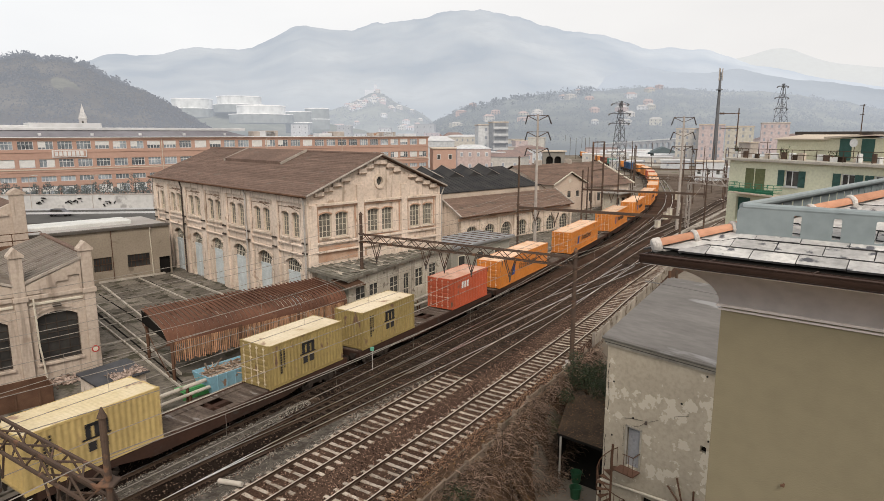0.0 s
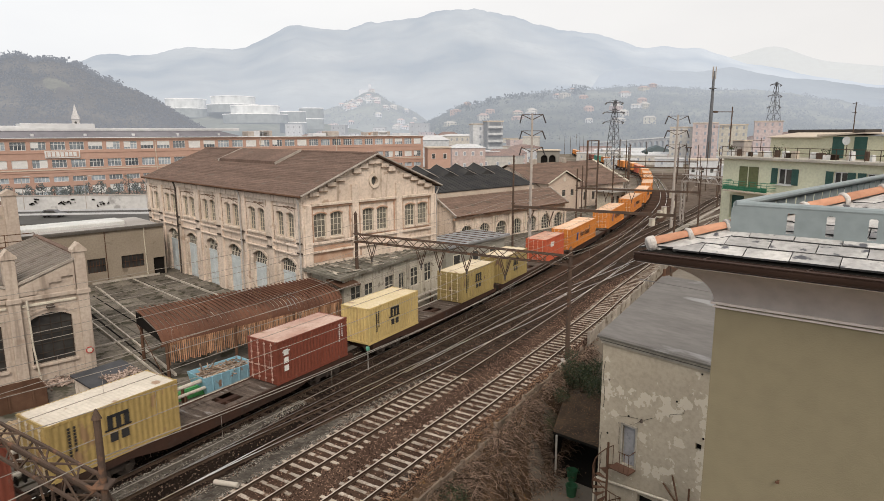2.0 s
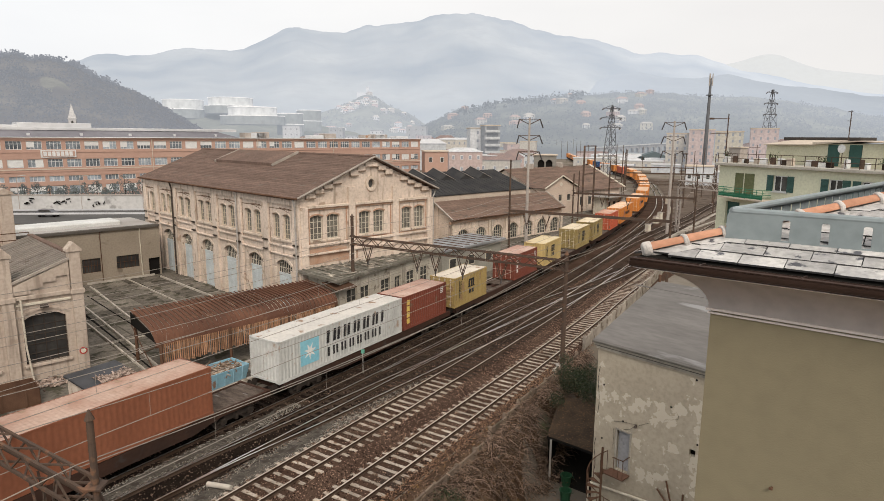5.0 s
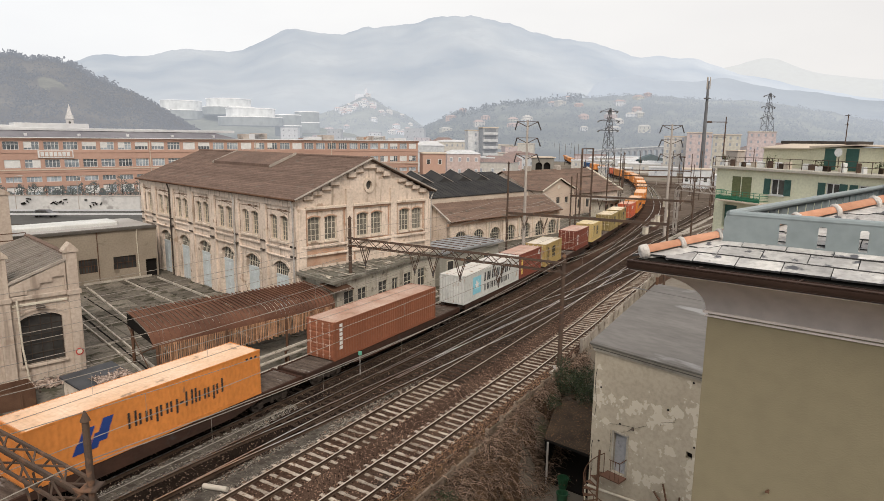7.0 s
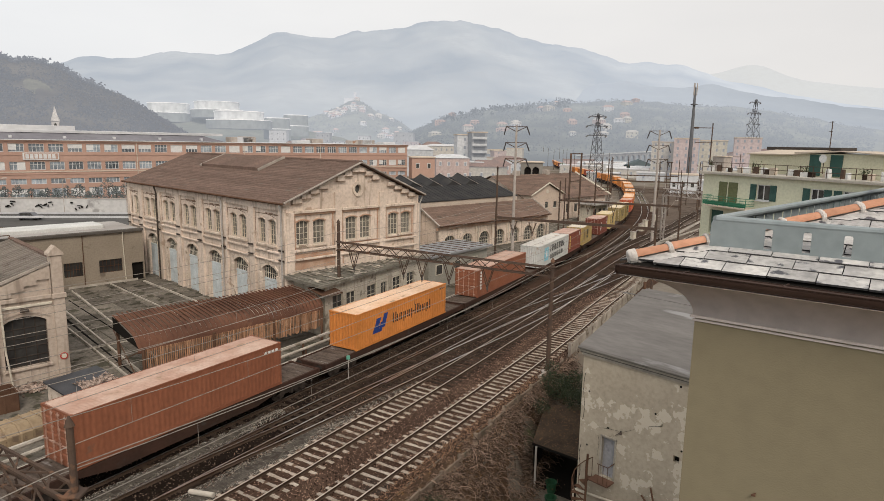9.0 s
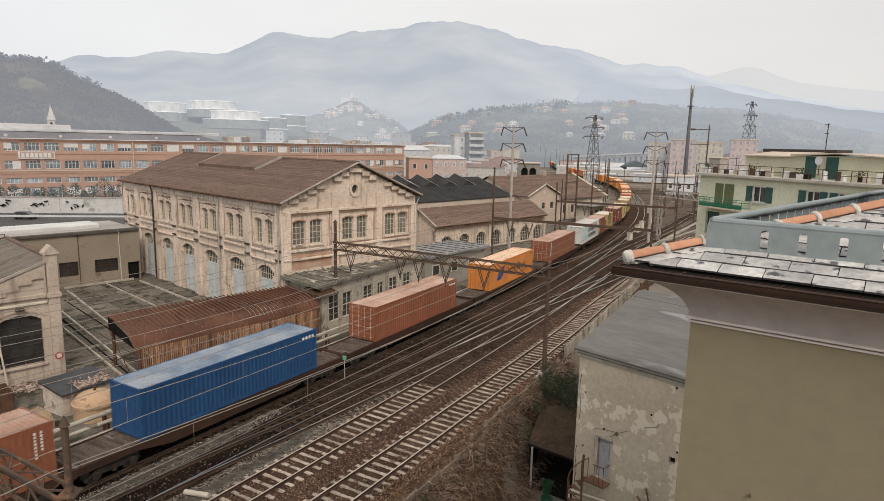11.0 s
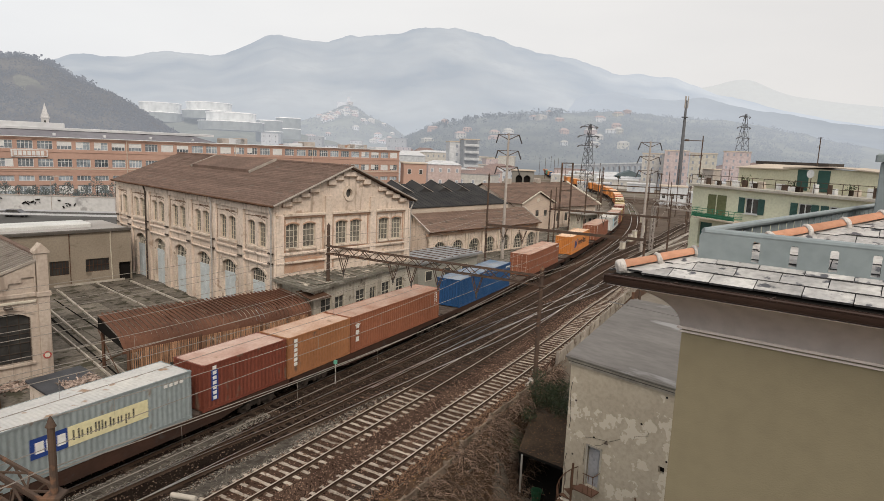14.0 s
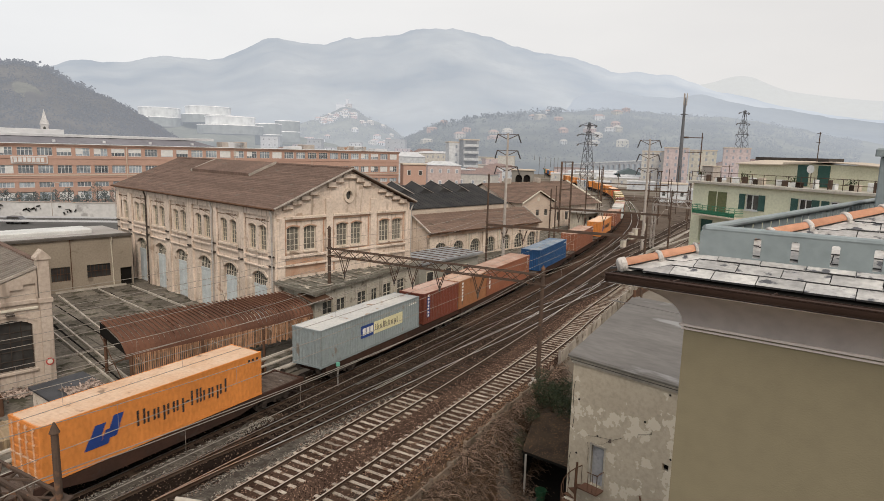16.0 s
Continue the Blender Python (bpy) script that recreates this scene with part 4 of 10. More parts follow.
def annex():
    """The flat-roofed annex in front of the hall's gable."""
    root = thing("annex_building", pose(-11.23, 51.64, 0, 0, 0, 44.03), "single-storey grey annex with mossy flat roof and windows", "building")
    wm = mat("greyish_render", (0.52, 0.475, 0.395), (0.40, 0.36, 0.295), 0.9, s1=0.5, s2=6, stain=(0.22, 0.19, 0.15), ss=1.3, st=0.6, streak=(0.18, 0.155, 0.12))
    wins = [rect(1.9, 3.2, 0.9, 3.1), rect(3.7, 4.9, 0.9, 3.0), rect(6.6, 7.9, 1.2, 3.0), rect(8.7, 9.6, 0, 2.9), rect(10.6, 11.9, 1.2, 3.0), rect(13.0, 14.3, 1.2, 3.0)]
    slant = lambda u: -4.35 + 0.28 * (u - 0.7)
    g = G().wall([(1.0, -0.3), (16.3, -0.3), (16.3, 4.1), (1.0, 4.1)], wins, lambda u, w, d: (u, slant(u) + d, w), 0.3)
    part("front_wall", g, wm, root)
    for r in wins:
        u0, u1, z0, z1 = r[0][0], r[1][0], r[0][1], r[2][1]
        c = (u0 + u1) / 2
        zm = (z0 + z1) / 2
        b = G().wall(rect(u0, u1, z0, z1), [rect(a0, a1, e0, e1) for a0, a1 in ((u0 + .06, c - .03), (c + .03, u1 - .06)) for e0, e1 in ((z0 + .06, zm - .03), (zm + .03, z1 - .06))], lambda u, w, d: (u, slant(u) + .09 + d, w), 0.05)
        w = part("window", b, M_FRAME, root)
        part("pane", G().add([(u0, slant(u0) + .15, z0), (u1, slant(u1) + .15, z0), (u1, slant(u1) + .15, z1), (u0, slant(u0) + .15, z1)], [(0, 1, 2, 3)]), M_GLASS, w)
    part("side_wall", G().span(1.0, 1.3, -3.9, 0.5, -0.3, 4.1), wm, root)
    roof = mat("mossy_roof_felt", (0.135, 0.125, 0.10), (0.20, 0.185, 0.155), 0.95, s1=0.8, s2=6, bump=0.5, bs=8, stain=(0.26, 0.245, 0.21), ss=0.9, st=0.55)
    g = G().hexa([(0.2, -4.9, 4.1), (16.8, -0.35, 4.1), (16.8, 0.5, 4.1), (0.2, 0.5, 4.1), (0.2, -4.9, 4.34), (16.8, -0.35, 4.34), (16.8, 0.5, 4.34), (0.2, 0.5, 4.34)])
    part("roof", g, roof, root)
    rng = random.Random(8)
    for i in range(16):
        u = 0.6 + i * 0.98
        y0 = slant(u) - 0.35
        g = G()
        g.beam((u, y0, 4.36), (u + rng.uniform(-.1, .1), 0.4, 4.4), 0.12, 0.07)
        part("roof_batten", g, roof, root)
    junk = mat("roof_lumber", (0.46, 0.41, 0.34), (0.15, 0.13, 0.105), 0.9, s1=1.5, s2=10, rand=0.45)
    for i in range(110):
        u = rng.uniform(0.5, 16.0)
        y = rng.uniform(slant(u) - 0.3, 0.2)
        a = rng.choice((0.0, 1.45, 1.57)) + rng.gauss(0, 0.12)
        ln = rng.uniform(0.4, 1.8) * (0.5 if y > -1 else 1)
        d = Vector((math.cos(a), math.sin(a), 0)) * ln / 2
        if not (slant(u + d.x) - 0.4 < y + d.y < 0.4 and slant(u - d.x) - 0.4 < y - d.y < 0.4):
            continue
        z = 4.40 + rng.uniform(0.0, 0.05)
        t = part("loose_board", G().beam((u - d.x, y - d.y, z), (u + d.x, y + d.y, z + rng.uniform(-.01, .03)), rng.uniform(.06, .2), 0.05), junk, m=pose(-11.23, 51.64, 0, 0, 0, 44.03))
        tagged(t, "weathered loose board lying on the mossy flat roof", "board", "boards on the annex roof")
    for x in (7.9, 12.4):
        part("downpipe", G().tube([(x, slant(x) - 0.08, 4.1), (x, slant(x) - 0.08, 0)], 0.05, 6), M_FRAME, root)
    part("dark_awning", G().hexa([(0.2, -5.0, 3.5), (2.2, -5.0, 3.5), (2.2, -3.0, 3.8), (0.2, -3.0, 3.8), (0.2, -5.0, 3.6), (2.2, -5.0, 3.6), (2.2, -3.0, 3.9), (0.2, -3.0, 3.9)]), M_RUST, root)


def goods_shed():
    """The long lean-to shed with arches and the black-roofed hall behind it."""
    base = pose(2.69, 87.62, 0, 0, 0, 43.3)
    root = thing("goods_shed", base, "long pale goods shed with arched openings and brown roof", "building")
    X0, X1 = 0.0, 27.0
    cs = [2.8, 6.67, 10.5, 14.2, 18.0, 21.6, 25.2]
    holes = [arch(c, -0.1, 2.35, 2.3, 0.9, 8) for c in cs]
    part("front_wall", G().wall([(X0 + .4, -0.3), (X1 - 0.4, -0.3), (X1 - 0.4, 3.85), (X0 + .4, 3.85)], holes, lambda u, w, d: (u, 0.7 + d, w), 0.4), M_WALL, root)
    wm = window_mesh("gs", 2.3, 2.45, 0.9, 5, 4, M_FRAME)
    for c in cs:
        put_window(wm, root, pose(c, 0.9, -0.1))
        part("arch_moulding", moulding(lambda u, w, d: (c + u, d, 1.45 + w), 1.15, 0.9, 0.0, 0.24, .62, .72, 11), M_TRIM, root)
    for c in [0.8] + [x + 1.9 for x in cs]:
        part("pilaster", G().soft(c - .22, c + .22, 0.56, 0.72, -0.3, 3.4, 0.02), M_TRIM, root)
    part("cornice", G().soft(X0, X1 - 0.3, 0.45, 0.7, 3.3, 3.7, 0.04), M_BRICKY, root)
    tiled_parts(root, (X0, 0, 3.92), (X1, 0, 3.92), (X1, 4.0, 6.2), (X0, 4.0, 6.2), 12, 0.02, M_TILE_G)
    part("end_wall", G().wall([(0.7, -.3), (4.0, -.3), (4.0, 6.1), (0.7, 3.9)], [], lambda u, w, d: (X1 - .4 - d, u, w), 0.3), M_WALL, root)
    part("end_wall", G().wall([(0.7, -.3), (4.0, -.3), (4.0, 6.1), (0.7, 3.9)], [], lambda u, w, d: (X0 + .4 + d, u, w), 0.3), M_WALL, root)
    for x in (X0, X1):
        part("roof_verge", G().beam((x, -0.05, 3.98), (x, 4.0, 6.28), 0.25, 0.16), M_EDGE, root)
    part("gutter", G().tube([(X0, -0.05, 3.9), (X1, -0.05, 3.9)], 0.1, 6), M_RUST, root)
    for x in (9.0, 16.2):
        part("downpipe", G().tube([(x, 0.5, 3.8), (x, 0.55, -.2)], 0.06, 6), M_FRAME, root)
    r2 = thing("black_roofed_hall", base, "industrial hall with black sheet roof and rows of ridge lights", "building")
    B0, B1 = -14.0, 22.6
    part("upper_wall", G().span(B0, B1, 4.05, 4.4, -.3, 7.0), mat("pinkish_band", (0.50, 0.42, 0.345), (0.42, 0.345, 0.28), 0.9), r2)
    part("end_wall", G().wall([(4.4, -.3), (20.5, -.3), (20.5, 7), (12.2, 9.7), (4.4, 6.95)], [], lambda u, w, d: (B1 - .3 - d, u, w), 0.3), M_WALL, r2)
    blk = mat("black_sheet_roof", (0.035, 0.035, 0.037), (0.055, 0.053, 0.051), 0.75, s1=0.5, s2=4)
    n = 40
    for i in range(n):
        x0, x1 = B0 + (B1 - B0) * i / n, B0 + (B1 - B0) * (i + .84) / n
        part("roof_sheet", G().hexa([(x0, 3.9, 6.98), (x1, 3.9, 6.98), (x1, 12.2, 9.8), (x0, 12.2, 9.8), (x0, 3.9, 7.1), (x1, 3.9, 7.1), (x1, 12.2, 9.92), (x0, 12.2, 9.92)]), blk, r2)
    part("roof_base", G().hexa([(B0, 3.95, 6.95), (B1, 3.95, 6.95), (B1, 12.2, 9.75), (B0, 12.2, 9.75), (B0, 3.95, 7.02), (B1, 3.95, 7.02), (B1, 12.2, 9.84), (B0, 12.2, 9.84)])
         .hexa([(B0, 20.6, 6.95), (B1, 20.6, 6.95), (B1, 12.2, 9.75), (B0, 12.2, 9.75), (B0, 20.6, 7.05), (B1, 20.6, 7.05), (B1, 12.2, 9.86), (B0, 12.2, 9.86)]), blk, r2)
    M_CAPS = mat("pale_ridge_light_sheet", (0.42, 0.38, 0.335), (0.32, 0.285, 0.25), 0.7, s1=0.5, s2=4)
    for i in range(6):
        x = -5.2 + 4.35 * i
        q = [(x - 1.7, 9.0, 8.75), (x + 1.7, 9.0, 8.75), (x - 0.2, 9.0, 9.55)]
        rl = part("ridge_light", G().prism(q, (0, 3.2, 1.05)), blk, r2)
        part("ridge_light_cap", G().hexa([(x - 0.3, 8.9, 9.57), (x + 1.8, 8.9, 8.7), (x + 1.8, 12.2, 9.8), (x - 0.3, 12.2, 10.65), (x - 0.3, 8.9, 9.63), (x + 1.8, 8.9, 8.76), (x + 1.8, 12.2, 9.86), (x - 0.3, 12.2, 10.71)]), M_CAPS, rl)
    part("rear_wall", G().span(B0, B1, 20.2, 20.5, -.3, 7.0), M_WALL, r2)


def corner_shed():
    """The next engine shed behind, showing its pier and stepped gable."""
    root = thing("engine_shed", pose(-36.8, 54.2, 1.0, 0, 0, 44.03), "pale stucco engine shed behind with stepped gable and railing", "building")
    top = [(-16, -1.3), (0.3, -1.3), (0.3, 8.6), (-0.6, 8.6), (-4.0, 7.0), (-8.0, 8.6), (-12.0, 7.0), (-16, 8.6)]
    part("front_wall", G().wall(top, [], lambda u, w, d: (u, d, w), 0.5), M_SHED, root)
    for c in (0, -8):
        part("pier", G().soft(c - .5, c + .5, -.25, .6, -1.3, 9.4, .03), M_SHED, root)
        part("pier_cap", G().prism([(c - .65, -.35, 9.4), (c + .65, -.35, 9.4), (c + .65, -.35, 9.52), (c, -.35, 9.95), (c - .65, -.35, 9.52)], (0, 1.1, 0)), M_SHED, root)
    for i in range(4):
        part("corbel", G().soft(-1.5 - .8 * i, -.75 - .8 * i, -.15, 0, 7.6 - .4 * i, 7.8 - .4 * i, .03), M_SHED, root)
    for a, b, z0, z1 in ((0, -4, 8.5, 6.95), (-4, -8, 6.95, 8.5), (-8, -12, 8.5, 6.95), (-12, -16, 6.95, 8.5)):
        part("roof", G().hexa([(a, .3, z0), (b, .3, z1), (b, 10, z1), (a, 10, z0), (a, .3, z0 + .12), (b, .3, z1 + .12), (b, 10, z1 + .12), (a, 10, z0 + .12)]), M_TILE, root)
    part("side_wall", G().span(-.1, .3, .5, 10, -1.3, 8.2), M_SHED, root)
    for z in (5.6, 6.2):
        part("railing", G().tube([(-16, -1.6, z), (1.2, -1.6, z)], .04, 5), M_RUST, root)
    for i in range(9):
        part("railing_post", G().beam((-16 + 2.15 * i, -1.6, 5.0), (-16 + 2.15 * i, -1.6, 6.2), .06), M_RUST, root)
    part("balcony_slab", G().span(-16, 1.3, -1.7, 0, 4.85, 5.0), M_RUST, root)


def small_sheds():
    root = thing("flat_roofed_hut", pose(1.0, 66.0, 0, 0, 0, 50), "low grey hut with flat slate-coloured roof", "hut")
    part("wall", G().span(0.3, 11.5, 0.3, 5.2, -0.3, 3.3), mat("hut_wall", (0.32, 0.31, 0.27), (0.26, 0.25, 0.21), 0.9, s1=0.5), root)
    part("roof", G().soft(0, 12.0, -0.2, 5.6, 3.3, 3.55, 0.04), mat("hut_roof", (0.26, 0.265, 0.27), (0.17, 0.17, 0.165), 0.6, s1=0.6, s2=5, stain=(0.38, 0.39, 0.40), ss=0.8), root)
    for i in range(9):
        part("roof_batten", G().beam((0.8 + 1.3 * i, -0.1, 3.58), (0.8 + 1.3 * i, 5.5, 3.58), 0.08, 0.06), M_RUST, root)
    for i in range(3):
        w = part("window", G().span(1.5 + 3.4 * i, 2.7 + 3.4 * i, 0.24, 0.3, 1.2, 2.4), M_FRAME, root)
        part("pane", G().span(1.6 + 3.4 * i, 2.6 + 3.4 * i, 0.22, 0.24, 1.3, 2.3), M_GLASS, w)


def lineside_house():
    root = thing("lineside_house", pose(21.5, 122.8, 0, 0, 0, 38), "pale pink gabled railway house with three small windows", "house")
    wallm = mat("pale_pink_render", (0.52, 0.42, 0.34), (0.45, 0.36, 0.29), 0.9, s1=0.4)
    W, E, R = 10.4, 5.6, 7.95
    holes = [rect(2.0, 3.0, 3.0, 4.2), rect(4.6, 5.6, 3.0, 4.2), rect(7.2, 8.2, 3.0, 4.2)]
    part("gable_wall", G().wall([(0.4, -0.4), (W - .4, -0.4), (W - .4, E), (W / 2, R - .1), (0.4, E)], holes, lambda u, w, d: (u, d, w), 0.35), wallm, root)
    part("side_wall", G().span(W - .75, W - .4, 0.35, 14, -0.4, E), wallm, root)
    part("side_wall", G().span(0.4, 0.75, 0.35, 14, -0.4, E), wallm, root)
    for h in holes:
        w = part("window", G().span(h[0][0], h[1][0], 0.15, 0.2, h[0][1], h[2][1]), M_GLASS, root)
        part("sill", G().span(h[0][0] - .1, h[1][0] + .1, -0.1, 0.05, h[0][1] - .15, h[0][1]), M_FRAME, w)
    part("clock_disc", G().tube([(W / 2, -0.06, 6.3), (W / 2, 0.0, 6.3)], 0.42, 14), M_FRAME, root)
    tiled_parts(root, (0, -0.4, E), (0, 14, E), (W / 2, 14, R), (W / 2, -0.4, R), 12, 0.025, M_TILE_G)
    tiled_parts(root, (W, -0.4, E), (W, 14, E), (W / 2, 14, R), (W / 2, -0.4, R), 12, 0.025, M_TILE_G)
    part("verge", G().beam((0, -0.45, E + .05), (W / 2, -0.45, R + .08), 0.16, 0.2).beam((W, -0.45, E + .05), (W / 2, -0.45, R + .08), 0.16, 0.2), M_FRAME, root)
    r2 = thing("station_warehouse", pose(24.1, 126.4, 0, 0, 0, 43.5), "long low warehouse with broad brown roof and pale verge", "building")
    tiled_parts(r2, (-4, 0, 4.3), (28, 0, 4.3), (28, 9.8, 9.0), (-4, 9.8, 9.0), 16, 0.025, M_TILE_G)
    tiled_parts(r2, (-4, 19.6, 4.3), (28, 19.6, 4.3), (28, 9.8, 9.0), (-4, 9.8, 9.0), 16, 0.025, M_TILE_G)
    gab = [(1, -.3), (18.6, -.3), (18.6, 4.4), (9.8, 8.8), (1, 4.4)]
    part("end_wall", G().wall(gab, [], lambda u, w, d: (27.4 - d, u, w), 0.3), M_WALL, r2)
    part("end_wall", G().wall(gab, [], lambda u, w, d: (-3.4 + d, u, w), 0.3), M_WALL, r2)
    holes = [rect(11 + 3.2 * i, 12.3 + 3.2 * i, 1.2, 3.0) for i in range(5)]
    part("front_wall", G().wall([(-3.1, -.3), (27.1, -.3), (27.1, 4.2), (-3.1, 4.2)], holes, lambda u, w, d: (u, 0.8 + d, w), 0.4), M_WALL, r2)
    for h in holes:
        part("window", G().span(h[0][0], h[1][0], 0.95, 1.0, h[0][1], h[2][1]), M_GLASS, r2)
    part("verge", G().beam((28, -0.1, 4.4), (28, 9.8, 9.15), 0.45, 0.25), M_FRAME, r2)
    for x in (4.0, 15.0):
        part("roof_vent", G().soft(x, x + 1.4, 9.2, 10.4, 8.8, 9.9, .08), M_EDGE, r2)
    r3 = thing("platform_hut", pose(35.5, 129.0, 0, 0, 0, 46), "small white platform hut with flat canopy", "hut")
    part("wall", G().span(0, 7, 0, 3, -.3, 3.4), M_FRAME, r3)
    part("canopy", G().soft(-1, 8.5, -1.6, 3.3, 3.4, 3.6, .03), M_CONC_HUT, r3)
    for x in (1.0, 3.2, 5.2):
        part("window", G().span(x, x + 1, -.05, 0, 1, 2.4), M_GLASS, r3)


workshop()
link_wing()
arched_shed()
canopy()
annex()
goods_shed()
corner_shed()
small_sheds()
lineside_house()

# ---------------------------------------------------------------- overhead line, masts and yard clutter
M_IRON = mat("dark_painted_iron", (0.075, 0.055, 0.045), (0.10, 0.068, 0.05), 0.75, s1=1.2, s2=14, bump=0.2, stain=(0.15, 0.085, 0.055), ss=2.0, st=0.6)
M_CONC = mat("mast_concrete", (0.42, 0.38, 0.34), (0.32, 0.28, 0.25), 0.9, s1=0.6, s2=6, stain=(0.30, 0.17, 0.11), ss=0.5, st=0.62)
M_WIRE = mat("weathered_copper_wire", (0.27, 0.24, 0.205), (0.21, 0.185, 0.16), 0.6, bump=0)
M_PYLON = mat("grey_pylon_steel", (0.115, 0.115, 0.12), (0.085, 0.085, 0.09), 0.7, bump=0)
M_INSUL = mat("dark_glass_insulator", (0.05, 0.045, 0.045), (0.08, 0.07, 0.065), 0.35)


def lattice(g, p, q, w, h, n, t):
    """A box truss from p to q, w wide and h deep, with zigzag bracing."""
    p, q = Vector(p), Vector(q)
    d = (q - p).normalized()
    ref = Vector((0, 0, 1)) if abs(d.z) < 0.7 else Vector((1, 0, 0))
    sd = d.cross(ref).normalized()
    up = sd.cross(d).normalized()
    c = [sd * (a * w / 2) + up * (b * h / 2) for a, b in ((-1, -1), (1, -1), (1, 1), (-1, 1))]
    for o in c:
        g.beam(p + o, q + o, t, t)
    for i in range(n):
        a, b = p.lerp(q, i / n), p.lerp(q, (i + 1) / n)
        for k in range(4):
            o1, o2 = c[k], c[(k + 1) % 4]
            if i % 2:
                o1, o2 = o2, o1
            g.beam(a + o1, b + o2, t * 0.6, t * 0.6)
    return g


def gantry(s, o0, o1, z, label, box=True, pole_l=9.5, pole_r=8.4, hang=(), light=False, thin=1.0):
    mt = M_CONC if light else M_IRON
    root = thing("catenary_gantry", pose(0, 0, 0), label, "gantry", "gantries over the tracks")
    a, b = at(s, o0, z), at(s, o1, z)
    n = max(6, int((b - a).length / 0.75))
    if box:
        part("beam", lattice(G(), a, b, 0.45, 0.62, n, 0.075), mt, root)
    else:
        part("beam", G().beam(a, b, 0.22, 0.3), mt, root)
    for p, hgt, side in ((a, pole_l, -1), (b, pole_r, 1)):
        foot = Vector((p.x, p.y, -0.4))
        g = G()
        g.tube([foot, Vector((p.x, p.y, hgt - 0.25))], (0.17 if box else 0.14) * thin, 10, r2=(0.13 if box else 0.1) * thin)
        g.tube([Vector((p.x, p.y, hgt - 0.25)), Vector((p.x, p.y, hgt))], 0.16 * thin + 0.02, 10, r2=0.02)
        part("pole", g, mt, root)
        part("footing", G().soft(p.x - 0.4, p.x + 0.4, p.y - 0.4, p.y + 0.4, -0.5, -0.1, 0.04), M_CONC, root)
        for zz in (z - 0.42, z + 0.34):
            part("bracket", G().soft(p.x - 0.22, p.x + 0.22, p.y - 0.22, p.y + 0.22, zz, zz + 0.06, 0.02), mt, root)
    ax = (at(s + 1, 0) - at(s, 0)).normalized()
    for o in hang:
        p = at(s, o, z - 0.3)
        g = G()
        for e in (-0.45, 0.45):
            for k in (-0.12, 0.12):
                g.beam(p + ax * k + (at(s, o + e) - at(s, o)), p + ax * k + Vector((0, 0, -1.35)), 0.05)
        g.beam(p + Vector((0, 0, -1.35)), p + Vector((0, 0, -1.75)), 0.07)
        h = part("hanger", g, mt, root)
        part("insulator", G().tube([p + Vector((0, 0, -1.2)), p + Vector((0, 0, -1.32)), p + Vector((0, 0, -1.5)), p + Vector((0, 0, -1.6))], 0.07, 8), M_INSUL, h)
    return root


def wire_run(name, label, o, heights, s_list, sag, droppers=False):
    """Contact and carrying wires hung from gantry to gantry."""
    root = thing(name, pose(0, 0, 0), label, "wires", "overhead wires")
    for z in heights:
        for a, b in zip(s_list, s_list[1:]):
            g = G()
            pts = []
            for i in range(9):
                t = i / 8
                pts.append(at(a + (b - a) * t, o, z - (sag if z == max(heights) else 0.02) * 4 * t * (1 - t)))
            g.tube(pts, 0.016, 4)
            part("wire", g, M_WIRE, root)
    if droppers:
        for a, b in zip(s_list, s_list[1:]):
            for i in range(1, 6):
                t = i / 6
                zt = max(heights) - sag * 4 * t * (1 - t)
                part("dropper", G().tube([at(a + (b - a) * t, o, zt), at(a + (b - a) * t, o, min(heights))], 0.007, 3), M_WIRE, root)


SPANS = [-52, -22.5, 10, 38, 66, 98, 132]
gantry(-22.5, -6.0, 13.4, 6.95, "dark rusty lattice gantry carrying overhead wires", pole_r=9.24, thin=0.62, hang=(0, 3.3, 7, 10.7))
gantry(10, -6.2, 12.5, 7.0, "dark lattice catenary gantry with hanging insulators", pole_l=9.2, pole_r=8.0, hang=(-4.6, 0.3, 2.0, 4.4, 7.6))
gantry(38, -4.4, 14.0, 6.9, "slender dark catenary gantry across the tracks", box=False, pole_l=13.0, pole_r=9.2, hang=(-2.2, 0.2))
gantry(66, -4.6, 13.5, 6.9, "slender dark catenary gantry farther along the line", box=False, pole_l=10, pole_r=10, hang=(0, 3.9))
gantry(98, -5.0, 20.0, 6.9, "dark gantry spanning the junction", box=True, pole_l=11, pole_r=11, hang=(0, 3.9, 9))
white_bridge = thing("signal_bridge", pose(0, 0, 0), "white painted lattice signal bridge near the green house", "signal bridge")
part("beam", lattice(G(), (41.7, 106.0, 8.0), (45.0, 97.4, 8.0), 0.8, 1.1, 9, 0.12), M_CONC, white_bridge)
for x, y in ((41.7, 106.0), (44.9, 97.6)):
    part("leg", lattice(G(), (x, y, -0.4), (x, y, 7.5), 0.5, 0.5, 9, 0.09), M_CONC, white_bridge)
part("walkway_rail", G().beam((41.7, 106.0, 9.4), (45.0, 97.4, 9.4), 0.06).beam((41.7, 106.0, 8.55), (41.7, 106.0, 9.4), 0.06).beam((45.0, 97.4, 8.55), (45.0, 97.4, 9.4), 0.06), M_CONC, white_bridge)
gantry(132, -5.0, 16.0, 6.9, "far dark gantry on the curve", box=False, pole_l=12, pole_r=12)
gantry(165, -5.0, 14.0, 6.9, "far slim gantry on the curve", box=False, pole_l=12, pole_r=12)
for o in (0, 3.4, 7.0, 10.7):
    wire_run("catenary_wires", "overhead contact and carrying wires above a track", o, (5.35, 6.55), SPANS if o < 5 else SPANS[:4], 0.55, True)
